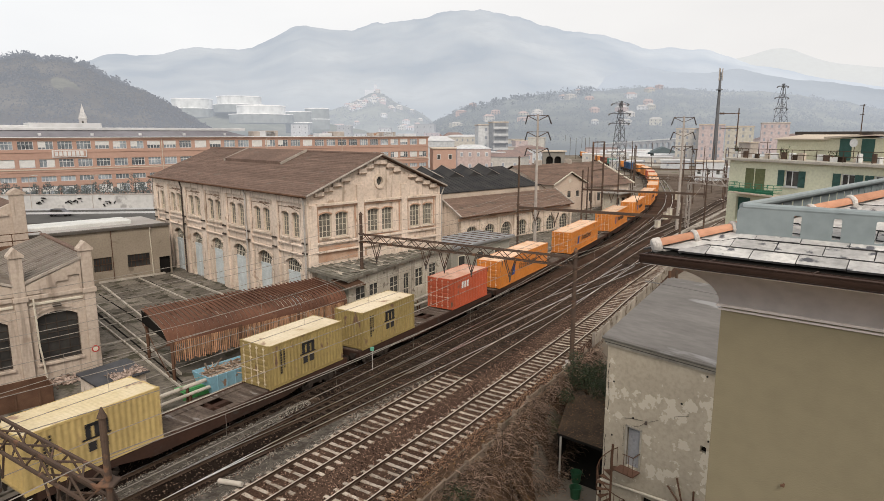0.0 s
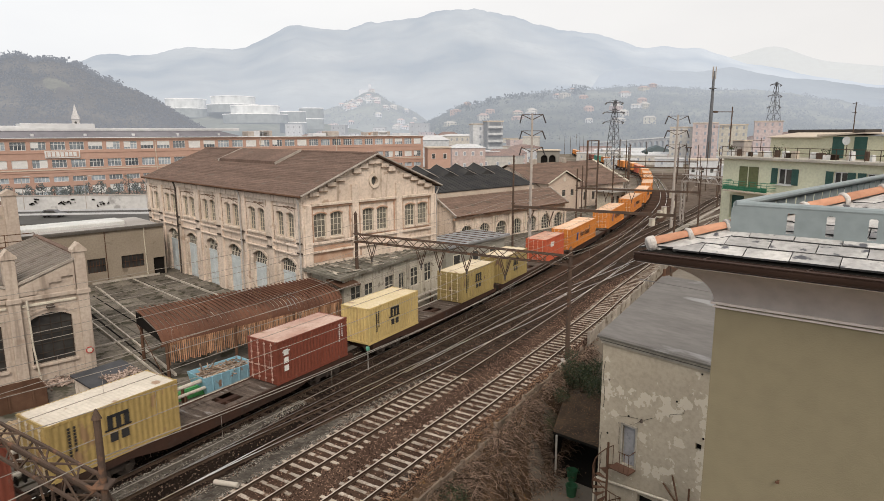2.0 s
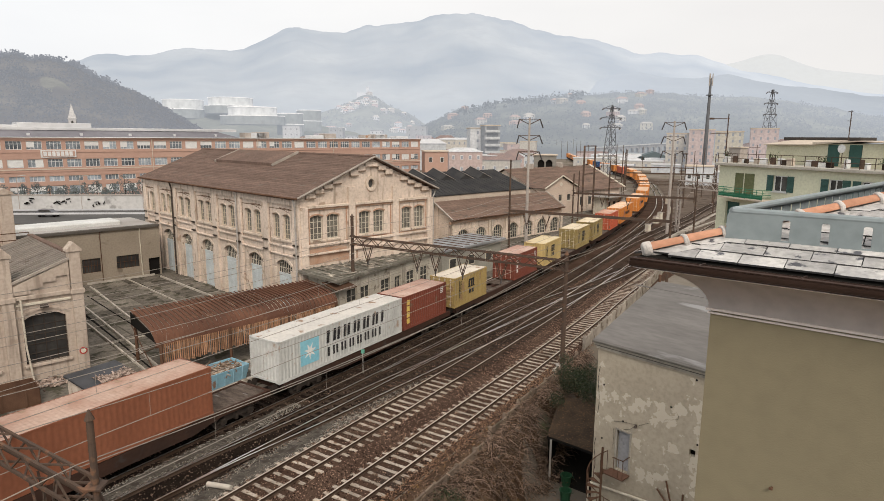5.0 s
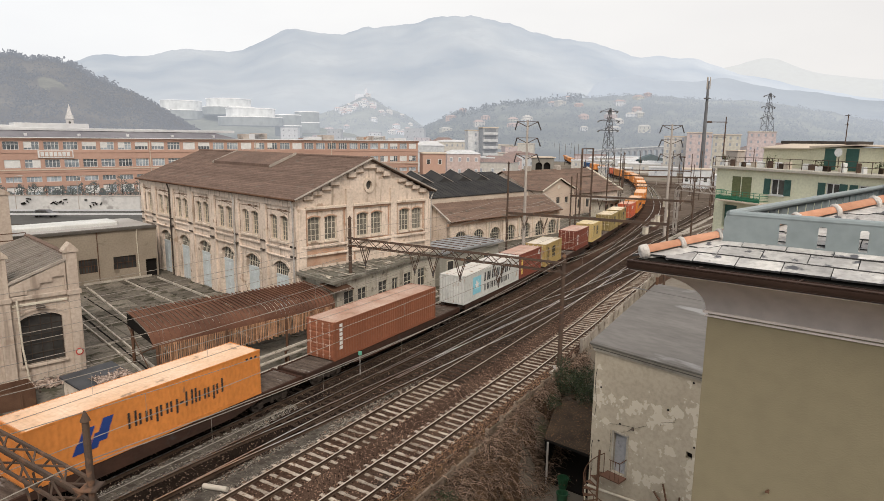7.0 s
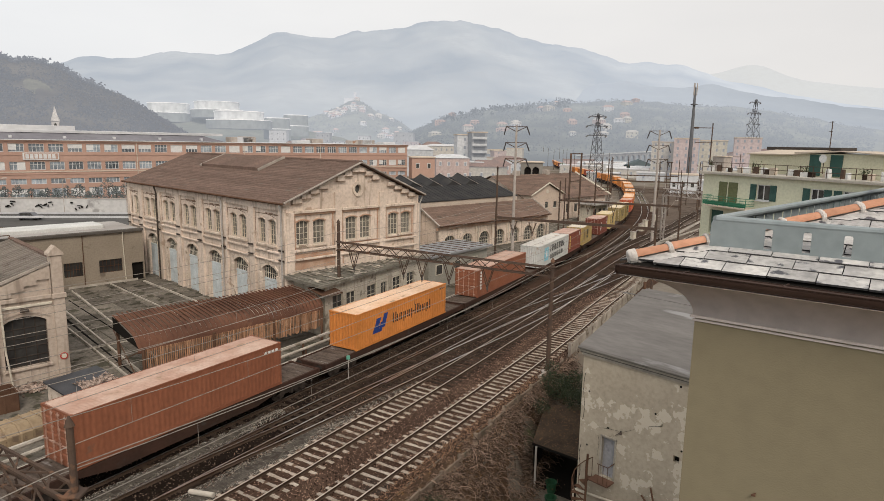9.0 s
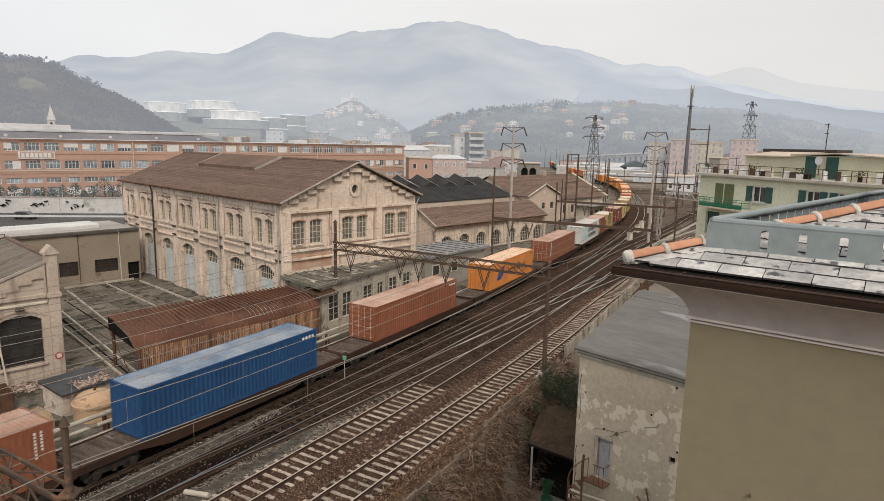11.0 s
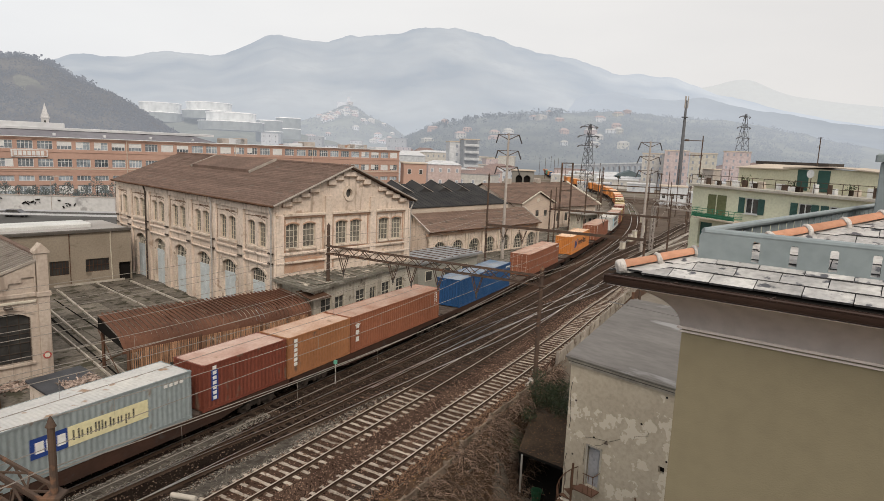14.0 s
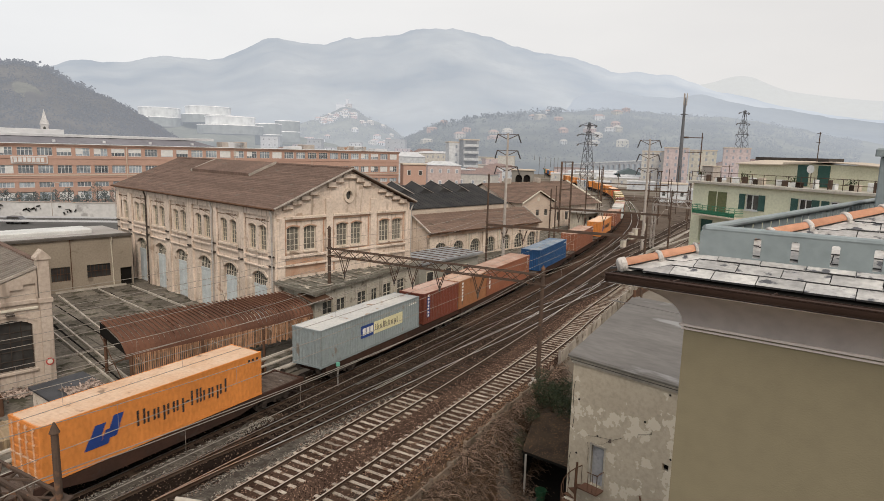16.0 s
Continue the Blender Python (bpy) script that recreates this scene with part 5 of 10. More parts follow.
for o, z in ((-3.6, 6.3), (-4.4, 6.5), (-5.2, 7.1), (-5.9, 7.3), (-6.0, 8.2), (12.6, 7.6), (1.6, 6.4)):
    wire_run("feeder_wire", "slack feeder wire strung along the gantries", o, (z,), SPANS[:5], 0.5)


def line_post(x, y, h, arm=0.0, lamp=False):
    root = thing("line_post", pose(x, y, 0), "slim dark steel post beside the line", "post", "posts along the line")
    part("shaft", G().tube([(0, 0, -0.4), (0, 0, h)], 0.14, 6, r2=0.09), M_IRON, root)
    if arm:
        part("arm", G().beam((-arm, 0, h - 0.6), (arm * 0.4, 0, h - 0.6), 0.1), M_IRON, root)
    if lamp:
        part("lamp_head", G().soft(-1.1, 0.3, -0.25, 0.25, h - 0.05, h + 0.2, 0.05), M_IRON, root)


def frame_post():
    a, b = Vector((29.6, 124.4, 0)), Vector((32.9, 129.0, 0))
    root = thing("frame_mast", pose(0, 0, 0), "dark twin-post mast joined by cross bars", "mast")
    for p in (a, b):
        part("post", G().beam((p.x, p.y, -0.4), (p.x, p.y, 14.0), 0.3), M_IRON, root)
    for z in (8.4, 13.9):
        part("cross_bar", G().beam((a.x, a.y, z), (b.x, b.y, z), 0.18), M_IRON, root)


def arm_mast(x, y, h, label):
    """A concrete mast with three V-shaped crossarms and hanging insulators."""
    root = thing("power_mast", pose(x, y, 0, 0, 0, -20), label, "mast", "masts with crossarms")
    part("shaft", G().tube([(0, 0, -0.4), (0, 0, h)], 0.26, 8, r2=0.14), M_CONC, root)
    for z in (h - 0.2, h - 2.5, h - 4.8):
        g = G()
        for sx in (-1, 1):
            g.beam((0, 0, z - 0.75), (sx * 1.55, 0, z), 0.1).beam((0, 0, z), (sx * 1.55, 0, z), 0.08)
        arm_ob = part("crossarm", g, M_IRON, root)
        for sx in (-1, 1):
            part("insulator", G().tube([(sx * 1.5, 0, z), (sx * 1.9, 0.4, z - 1.2)], 0.09, 6), M_INSUL, arm_ob)


def pylon(x, y, h, base, label, turn=0):
    root = thing("lattice_pylon", pose(x, y, 0, 0, 0, turn), label, "pylon", "pylons in the valley")
    g = G()
    levels = 9
    for i in range(levels):
        z0, z1 = h * i / levels, h * (i + 1) / levels
        f = lambda z: max(0.35, base / 2 * max(0, 1 - z / h * 1.02) ** 0.8 + 0.25)
        w0, w1 = f(z0), f(z1)
        c0 = [(-w0, -w0, z0), (w0, -w0, z0), (w0, w0, z0), (-w0, w0, z0)]
        c1 = [(-w1, -w1, z1), (w1, -w1, z1), (w1, w1, z1), (-w1, w1, z1)]
        for k in range(4):
            g.beam(c0[k], c1[k], 0.2)
            g.beam(c0[k], c1[(k + 1) % 4], 0.09)
            g.beam(c0[(k + 1) % 4], c1[k], 0.09)
    part("tower", g, M_PYLON, root)
    for z, w in ((h * 0.96, 4.2), (h * 0.82, 5.2), (h * 0.68, 5.0)):
        a = part("crossarm", G().beam((-w, 0, z), (w, 0, z), 0.3).beam((-w, 0, z), (0, 0, z + 1.3), 0.15).beam((w, 0, z), (0, 0, z + 1.3), 0.15), M_PYLON, root)
        for sx in (-1, 1):
            part("insulator", G().tube([(sx * w, 0, z), (sx * w - 0.9, 0, z - 0.7)], 0.28, 6), M_INSUL, a)


yard_lamp = thing("yard_lamp", pose(64.7, 140, 0), "dark yard lamp post with long side arms", "lamp post")
part("post", G().tube([(0, 0, -0.3), (0, 0, 20.95)], 0.2, 8, r2=0.12), M_IRON, yard_lamp)
for z, w in ((19.85, 3.5), (16.6, 3.7)):
    part("arm", G().beam((-w, 0, z), (0.3, 0, z), 0.16), M_IRON, yard_lamp)
part("lamp_head", G().soft(-4.1, -3.2, -.3, .3, 19.65, 20.05, .05), M_IRON, yard_lamp)
frame_post()
arm_mast(13.8, 92.2, 18.3, "weathered concrete power mast with three crossarms")
arm_mast(39.1, 103.5, 18.3, "pale concrete power mast with three crossarms by the junction")
pylon(77.6, 279, 29.3, 4.6, "grey lattice power pylon beyond the train", 20)
pylon(187.4, 355, 42.6, 8, "tall grey lattice power pylon above the flats", 25)
root = thing("antenna_mast", pose(106, 247, 0), "tall slender antenna mast with panel aerials", "mast")
part("shaft", G().tube([(0, 0, 0), (0, 0, 38.4)], 1.0, 10, r2=0.4), M_MAST, root)
part("platform", G().tube([(0, 0, 31.8), (0, 0, 32.1)], 1.3, 12), M_MAST, root)
for a in range(3):
    part("aerial", G().soft(-0.2, 0.2, 0.5, 0.8, 35.4, 40.0, 0.05), M_CONC, root, m=pose(0, 0, 0, 0, 0, a * 120))
for s, o, h, arm, lamp in ((75, -6, 10, 0, False), (150, -6, 12, 0, False), (186, -5, 12, 0, False), (205, -5, 13, 0, False), (225, -5, 13, 1, False), (255, -5, 12, 0, False), (290, -6, 12, 0, False), (330, -6, 13, 0, False), (120, 9, 12, 0, True), (150, 15, 13, 0, False), (180, 12, 12, 1, False), (210, 14, 12, 0, False),
                           (110, 22, 11, 0, False), (84, 9.6, 10, 0, False), (95, 16, 11, 1.5, False), (140, 26, 14, 2, False), (100, 11.5, 9, 1.2, False), (112, 15, 10, 0, False), (128, 19, 11, 1.2, False), (92, 20, 8, 0, False), (104, 24, 9, 1, False), (118, 28, 11, 0, True), (160, 22, 12, 1, False), (172, 9, 11, 0, False), (134, 12, 10, 1, False), (146, 18, 11, 0, False), (240, 8, 12, 0, False), (380, -6, 13, 0, False), (410, 5, 13, 0, False), (440, -6, 13, 0, False), (480, 5, 14, 0, False), (520, -6, 14, 0, False)):
    p = at(s, o)
    line_post(p.x, p.y, h, arm, lamp)

# concrete walkways, cabinets and a signal in the far yard
M_WALK = mat("dusty_concrete_walk", (0.40, 0.36, 0.31), (0.28, 0.25, 0.21), 0.9, s1=0.6, s2=6, bump=0.3, stain=(0.17, 0.14, 0.115), ss=0.7, st=0.58)
for (x0, y0), (x1, y1), w in (((32.7, 91.0), (57.9, 128.4), 0.7), ((38.7, 100.2), (55.6, 121.0), 0.35), ((57.9, 128.4), (80, 161), 0.7)):
    k = thing("walkway", pose(0, 0, 0), "dusty concrete walkway between the sidings", "walkway", "walkways in the yard", "structure")
    d = Vector((x1 - x0, y1 - y0, 0))
    n = int(d.length / 2.5)
    for i in range(n):
        p, q = Vector((x0, y0, -.08)) + d * (i / n), Vector((x0, y0, -.08)) + d * ((i + .97) / n)
        part("slab", G().beam(p, q, w, 0.22), M_WALK, k)
for x, y, h in ((43.1, 118.2, 1.9), (41.6, 116.0, 1.4), (56.7, 151.1, 2.0), (36.6, 105.6, 1.3), (49.5, 130.5, 1.6)):
    c = thing("relay_cabinet", pose(x, y, -.25, 0, 0, 35), "pale grey trackside relay cabinet on a plinth", "cabinet", "cabinets in the yard")
    part("plinth", G().soft(-.5, .5, -.4, .4, 0, .2, .02), M_WALK, c)
    part("body", G().soft(-.42, .42, -.32, .32, .2, h, .03), M_FRAME, c)
    part("door", G().soft(-.38, .38, -.345, -.32, .28, h - .1, .01), M_FRAME, c)
    part("cap", G().soft(-.48, .48, -.38, .38, h, h + .08, .02), M_CONC, c)

# concrete slabs, pale kerbs and painted dark slots of the works yard
rng = random.Random(31)
yard_root = thing("yard_paving", pose(-11.23, 51.64, 0, 0, 0, 44.03), "grid of worn mossy concrete slabs in the works yard", "paving", kind="structure")
slab_m = mat("worn_yard_slab", (0.185, 0.162, 0.135), (0.12, 0.106, 0.087), 0.9, s1=0.7, s2=5, bump=0.35, bs=10, stain=(0.06, 0.055, 0.04), ss=0.9, st=0.55, rand=0.3, fine=0.6)
slab = G().soft(0.03, 1.97, 0.03, 2.97, -0.22, -0.165, 0.01).mesh("slab", slab_m)
for i in range(9):
    for j in range(10):
        part("slab", slab, None, yard_root, m=pose(-17.5 + 2 * i, -2.5 + 3 * j, rng.uniform(-.008, .012), rng.uniform(-.3, .3), rng.uniform(-.3, .3)))
kerb_m = mat("pale_kerb", (0.50, 0.455, 0.39), (0.34, 0.305, 0.26), 0.8, s1=0.8, s2=8, stain=(0.2, 0.17, 0.13), ss=1.2, st=0.6)
# the M_DARK rows are raised black bars standing for the shade in slots
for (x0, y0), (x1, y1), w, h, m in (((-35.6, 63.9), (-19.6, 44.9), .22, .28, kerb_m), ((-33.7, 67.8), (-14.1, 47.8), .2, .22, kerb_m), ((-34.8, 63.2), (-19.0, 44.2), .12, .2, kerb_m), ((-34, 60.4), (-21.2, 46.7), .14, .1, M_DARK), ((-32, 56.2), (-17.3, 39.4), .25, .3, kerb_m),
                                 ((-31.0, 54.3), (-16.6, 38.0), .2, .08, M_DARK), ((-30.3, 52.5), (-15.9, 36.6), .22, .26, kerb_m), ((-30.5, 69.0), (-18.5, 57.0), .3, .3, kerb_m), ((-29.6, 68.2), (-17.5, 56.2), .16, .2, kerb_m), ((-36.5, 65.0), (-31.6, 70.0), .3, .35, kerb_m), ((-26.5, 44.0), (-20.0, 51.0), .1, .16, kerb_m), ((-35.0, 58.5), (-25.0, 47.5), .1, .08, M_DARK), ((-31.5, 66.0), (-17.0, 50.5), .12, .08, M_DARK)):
    k = thing("yard_strip", pose(0, 0, 0), "long narrow raised yard strip, pale for kerbs, black for slot shade", "kerb", "kerbs in the yard", "structure")
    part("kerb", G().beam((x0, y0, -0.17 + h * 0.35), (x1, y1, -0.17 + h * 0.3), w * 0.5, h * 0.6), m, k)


def pipe_line(o, z, r, s0, s1, label):
    root = thing("lineside_pipe", pose(0, 0, 0), label, "pipe", "pipes beside the train")
    part("pipe", G().tube([at(s, o, z) for s in np.arange(s0, s1, 3.0)], r, 8), kerb_m, root)
    for s in np.arange(s0 + 0.5, s1, 3.0):
        p = at(s, o)
        part("support", G().span(p.x - 0.06, p.x + 0.06, p.y - 0.12, p.y + 0.12, -0.25, z), M_RUST, root)


pipe_line(-4.3, 0.75, 0.13, -30, 24, "white-painted insulated pipe on low supports")
pipe_line(-4.05, 0.35, 0.11, -30, 24, "grey insulated pipe on low supports")
pipe_line(-3.3, 0.05, 0.16, -30, 60, "dirty concrete cable trough beside the track")

sk = thing("waste_skip", pose(-13.75, 38.0, -0.2, 0, 0, 52), "light blue steel skip heaped with scrap wood", "skip")
M_SKIP = mat("light_blue_skip_paint", (0.20, 0.38, 0.47), (0.26, 0.42, 0.50), 0.6, stain=(0.25, 0.15, 0.1), ss=2.0, st=0.62)
g = G()
for sy in (-1, 1):
    g.hexa([(-1.5, sy * .8 - .03, 0), (1.5, sy * .8 - .03, 0), (1.5, sy * .8 + .03, 0), (-1.5, sy * .8 + .03, 0), (-1.8, sy * .95 - .03, 1.2), (1.8, sy * .95 - .03, 1.2), (1.8, sy * .95 + .03, 1.2), (-1.8, sy * .95 + .03, 1.2)])
for sx in (-1, 1):
    g.hexa([(sx * 1.5 - .03, -.8, 0), (sx * 1.5 + .03, -.8, 0), (sx * 1.5 + .03, .8, 0), (sx * 1.5 - .03, .8, 0), (sx * 1.8 - .03, -.95, 1.2), (sx * 1.8 + .03, -.95, 1.2), (sx * 1.8 + .03, .95, 1.2), (sx * 1.8 - .03, .95, 1.2)])
g.span(-1.5, 1.5, -.8, .8, 0, 0.05)
part("tub", g, M_SKIP, sk)
for x in (-1.2, -0.6, 0, 0.6, 1.2):
    part("rib", G().beam((x, -0.9, 0.02), (x * 1.08, -1.0, 1.2), 0.07), M_SKIP, sk)
plank = mat("scrap_wood", (0.20, 0.14, 0.10), (0.38, 0.29, 0.22), 0.8, rand=0.4, s1=2)
part("debris", G().soft(-1.62, 1.62, -.84, .84, 0.5, 1.0, 0.2), mat("rubble_heap", (0.13, 0.085, 0.06), (0.22, 0.16, 0.12), 0.9, s1=3, s2=15, bump=1.0, bs=9), sk)
for i in range(60):
    p = Vector((rng.uniform(-1.4, 1.4), rng.uniform(-.7, .7), rng.uniform(.95, 1.2)))
    d = Vector((rng.gauss(0, 1), rng.gauss(0, .6), rng.gauss(0, .25))).normalized() * rng.uniform(.3, .8)
    part("plank", G().beam(p - d, p + d, rng.uniform(.04, .11), 0.03), plank, sk)


def covered_tank(x, y, r, label):
    root = thing("round_tank", pose(x, y, -0.2), label, "tank", "covered tanks beside the line")
    M = mat("beige_tank_paint", (0.46, 0.31, 0.19), (0.40, 0.265, 0.16), 0.6, s1=1, stain=(0.25, 0.17, 0.11), ss=1.5, st=0.62)
    ring = lambda rr, z: [(rr * math.cos(a), rr * math.sin(a), z) for a in np.linspace(0, 2 * math.pi, 24, endpoint=False)]
    part("shell", G().loft([ring(r, 0), ring(r, 0.8)]), M, root)
    part("rim", G().loft([ring(r + .08, .8), ring(r + .08, .93), ring(r, .95)]), M, root)
    part("dome", G().loft([ring(r * .98, .95), ring(r * .9, 1.15), ring(r * .72, 1.33), ring(r * .4, 1.47), ring(r * .08, 1.52)]), M, root)
    part("vent", G().tube([(0, 0, 1.5), (0, 0, 1.75)], 0.08, 8), M_RUST, root)


gc = thing("green_crate", pose(-15.3, 36.4, -0.2, 0, 0, 48), "bright green slatted crate beside the skip", "crate")
M_GRNC = mat("bright_green_paint", (0.08, 0.33, 0.10), (0.06, 0.26, 0.08), 0.6)
for k in range(4):
    part("slat", G().soft(-0.9, 0.9, -0.5 + 0.3 * k, -0.32 + 0.3 * k, 0.42, 0.48, 0.01), M_GRNC, gc)
part("front_board", G().soft(-0.9, 0.9, -0.56, -0.5, 0.0, 0.45, 0.01), M_GRNC, gc)
part("end_board", G().soft(0.84, 0.9, -0.5, 0.58, 0.0, 0.42, 0.01), M_GRNC, gc)
covered_tank(-18.2, 34.6, 1.15, "beige round covered tank with shallow dome")
hut = thing("trackside_hut", pose(-19.9, 36.0, 0, 0, 0, 58), "small whitewashed hut with dark felt roof strewn with debris", "hut")
hutw = mat("dirty_whitewash", (0.60, 0.52, 0.44), (0.46, 0.39, 0.325), 0.9, s1=1.2, s2=9, bump=0.3, stain=(0.26, 0.21, 0.165), ss=1.8, st=0.6, streak=(0.26, 0.21, 0.165))
for x in (-1.45, 1.25):
    part("end_wall", G().prism([(x, -1.0, -.25), (x, 1.0, -.25), (x, 1.0, 1.42), (x, -1.0, 1.12)], (.2, 0, 0)), hutw, hut)
part("front_wall", G().span(-1.25, 1.25, -1.0, -.8, -.25, 1.12), hutw, hut)
part("rear_wall", G().span(-1.25, 1.25, .8, 1.0, -.25, 1.4), hutw, hut)
felt = mat("dark_felt", (0.030, 0.030, 0.033), (0.06, 0.06, 0.065), 0.5, s1=0.8, s2=5, stain=(0.16, 0.14, 0.13), ss=0.7, st=0.6)
part("roof", G().hexa([(-1.6, -1.2, 1.1), (1.6, -1.2, 1.1), (1.6, 1.15, 1.46), (-1.6, 1.15, 1.46), (-1.6, -1.2, 1.2), (1.6, -1.2, 1.2), (1.6, 1.15, 1.56), (-1.6, 1.15, 1.56)]), felt, hut)
scrap = island_mat("pinkish_roof_debris", (0.10, 0.07, 0.055), (0.46, 0.36, 0.30), power=1.2)
rng = random.Random(14)
g = G()
for _ in range(260):
    x, y = rng.uniform(-.6, 1.5), -1.1 + abs(rng.gauss(0, .45))
    r = rng.uniform(.03, .13)
    z = 1.2 + (y + 1.2) * .153
    a = rng.uniform(0, 3)
    d = Vector((math.cos(a), math.sin(a), rng.uniform(-.1, .3))) * r
    g.beam(Vector((x, y, z + .03)) - d, Vector((x, y, z + .05)) + d, r * .8, .03)
tagged(part("roof_debris", g, scrap, m=pose(-19.9, 36.0, 0, 0, 0, 58)), "pinkish broken tile and lath on the felt roof", "debris", kind="stuff")
# broken paving left lying along the engine shed
g = G()
for _ in range(520):
    t = rng.random()
    p = Vector((-27.5, 36.0, -.17)).lerp(Vector((-23.2, 39.2, -.17)), t) + Vector((rng.gauss(0, .35), rng.gauss(0, .5), 0))
    r = rng.uniform(.06, .2)
    a = rng.uniform(0, 3)
    d = Vector((math.cos(a), math.sin(a), rng.uniform(-.25, .25))) * r
    g.beam(p - d + Vector((0, 0, .05)), p + d + Vector((0, 0, rng.uniform(.03, .12))), r * .7, r * .45)
tagged(part("rubble", g, scrap), "broken paving and brick rubble along the engine shed", "rubble", kind="stuff")
crate = thing("timber_trough", pose(-21.6, 30.9, -0.2, 0, 0, 57), "tan ribbed box with sloping lid beside the line", "trough")
rib = mat("tan_ribbed_sheet", (0.36, 0.275, 0.18), (0.27, 0.20, 0.13), 0.75, s1=1, stain=(0.19, 0.14, 0.10), ss=2, st=0.6, rand=0.12)
for i in range(9):
    x = -3.0 + 0.62 * i
    rings = [[(xx, k * 1.0, z) for k, z in ((1.0, 0.0), (1.0, .62), (.55, 1.02), (-.55, 1.02), (-1.0, .62), (-1.0, 0.0))] for xx in (x, x + 0.53)]
    part("lid_panel", G().loft(rings), rib, crate)
    part("lid_rib", G().loft([[(xx, k * 1.05, z) for k, z in ((1.0, 0.0), (1.0, .66), (.55, 1.07), (-.55, 1.07), (-1.0, .66), (-1.0, 0.0))] for xx in (x + .53, x + 0.62)]), rib, crate)
tub = thing("scrap_tub", pose(-25.2, 34.6, -0.2, 0, 0, 44), "dark rusty open iron tub by the engine shed", "tub")
g = G()
for sy in (-1, 1):
    g.span(-1.9, 1.9, sy * .9 - .04, sy * .9 + .04, 0, 1.1)
    g.span(sy * 1.9 - .04, sy * 1.9 + .04, -.86, .86, 0, 1.1)
g.span(-1.9, 1.9, -.9, .9, 0, .5)
part("body", g, M_RUST, tub)
for x in (-1.2, 0, 1.2):
    part("rib", G().span(x - .05, x + .05, -1.0, -.94, 0, 1.1), M_RUST, tub)
gs = thing("ground_signal", pose(*at(1.45, 1.7), 0, 0, 0), "thin grey marker post with small green lamp box", "signal")
part("post", G().tube([(0, 0, -0.3), (0, 0, 1.25)], 0.028, 6), M_PIPE, gs)
part("lamp_box", G().soft(-0.12, 0.12, -0.08, 0.08, 1.22, 1.46, 0.02), mat("green_box", (0.10, 0.30, 0.22), (0.12, 0.34, 0.25), 0.5), gs)
for s, o, ln in ((-13.1, 5.35, 1.25), (9.5, 12.62, 1.9)):
    b = thing("white_bollard", pose(*at(s, o, -0.1), 0, 0, head(s) - (75 if s < 0 else 10)), "white concrete marker block lying on ballast", "marker", "white markers on the ballast")
    part("block", G().tube([(-ln / 2, 0, 0.05), (ln / 2, 0, 0.1)], 0.12, 10), kerb_m, b)

# ---------------------------------------------------------------- the roof beside the balcony
M_OLIVE = mat("olive_beige_render", (0.208, 0.18, 0.119), (0.19, 0.164, 0.109), 0.93, s1=0.4, s2=5, bump=0.12, bs=60, stain=(0.178, 0.155, 0.104), ss=1.5, st=0.66, fine=0.12)
M_COVE = mat("pale_soffit_plaster", (0.50, 0.45, 0.415), (0.47, 0.42, 0.39), 0.93, s1=0.8, s2=6, bump=0.08)
M_SLATE = mat("wet_grey_slate", (0.56, 0.54, 0.51), (0.34, 0.33, 0.32), 0.24, s1=2.6, s2=18, bump=0.45, bs=25, stain=(0.09, 0.09, 0.10), ss=6.0, st=0.575, rand=0.16, fine=0.4)
# near-black slate sides: wet edge plus the course's painted shadow line
M_SLATE_E = mat("wet_shadowed_slate_edge", (0.035, 0.034, 0.034), (0.06, 0.058, 0.056), 0.6)
M_TERRA = mat("terracotta_hip_tile", (0.47, 0.25, 0.16), (0.40, 0.20, 0.125), 0.7, s1=3, s2=14, bump=0.2, rand=0.15, stain=(0.62, 0.5, 0.42), ss=3, st=0.68)
M_MORTAR = mat("white_mortar", (0.60, 0.56, 0.52), (0.44, 0.41, 0.38), 0.9, s1=4, s2=20, bump=0.6, bs=40)
M_ZINC = mat("grey_painted_steel", (0.24, 0.275, 0.28), (0.215, 0.25, 0.255), 0.45, s1=0.7, s2=8, bump=0.03, stain=(0.30, 0.33, 0.33), ss=2.5, st=0.7)
M_GUTTER = mat("dark_brown_gutter", (0.045, 0.026, 0.020), (0.06, 0.036, 0.028), 0.35, 0.3, s1=1.5, s2=10, bump=0.08)


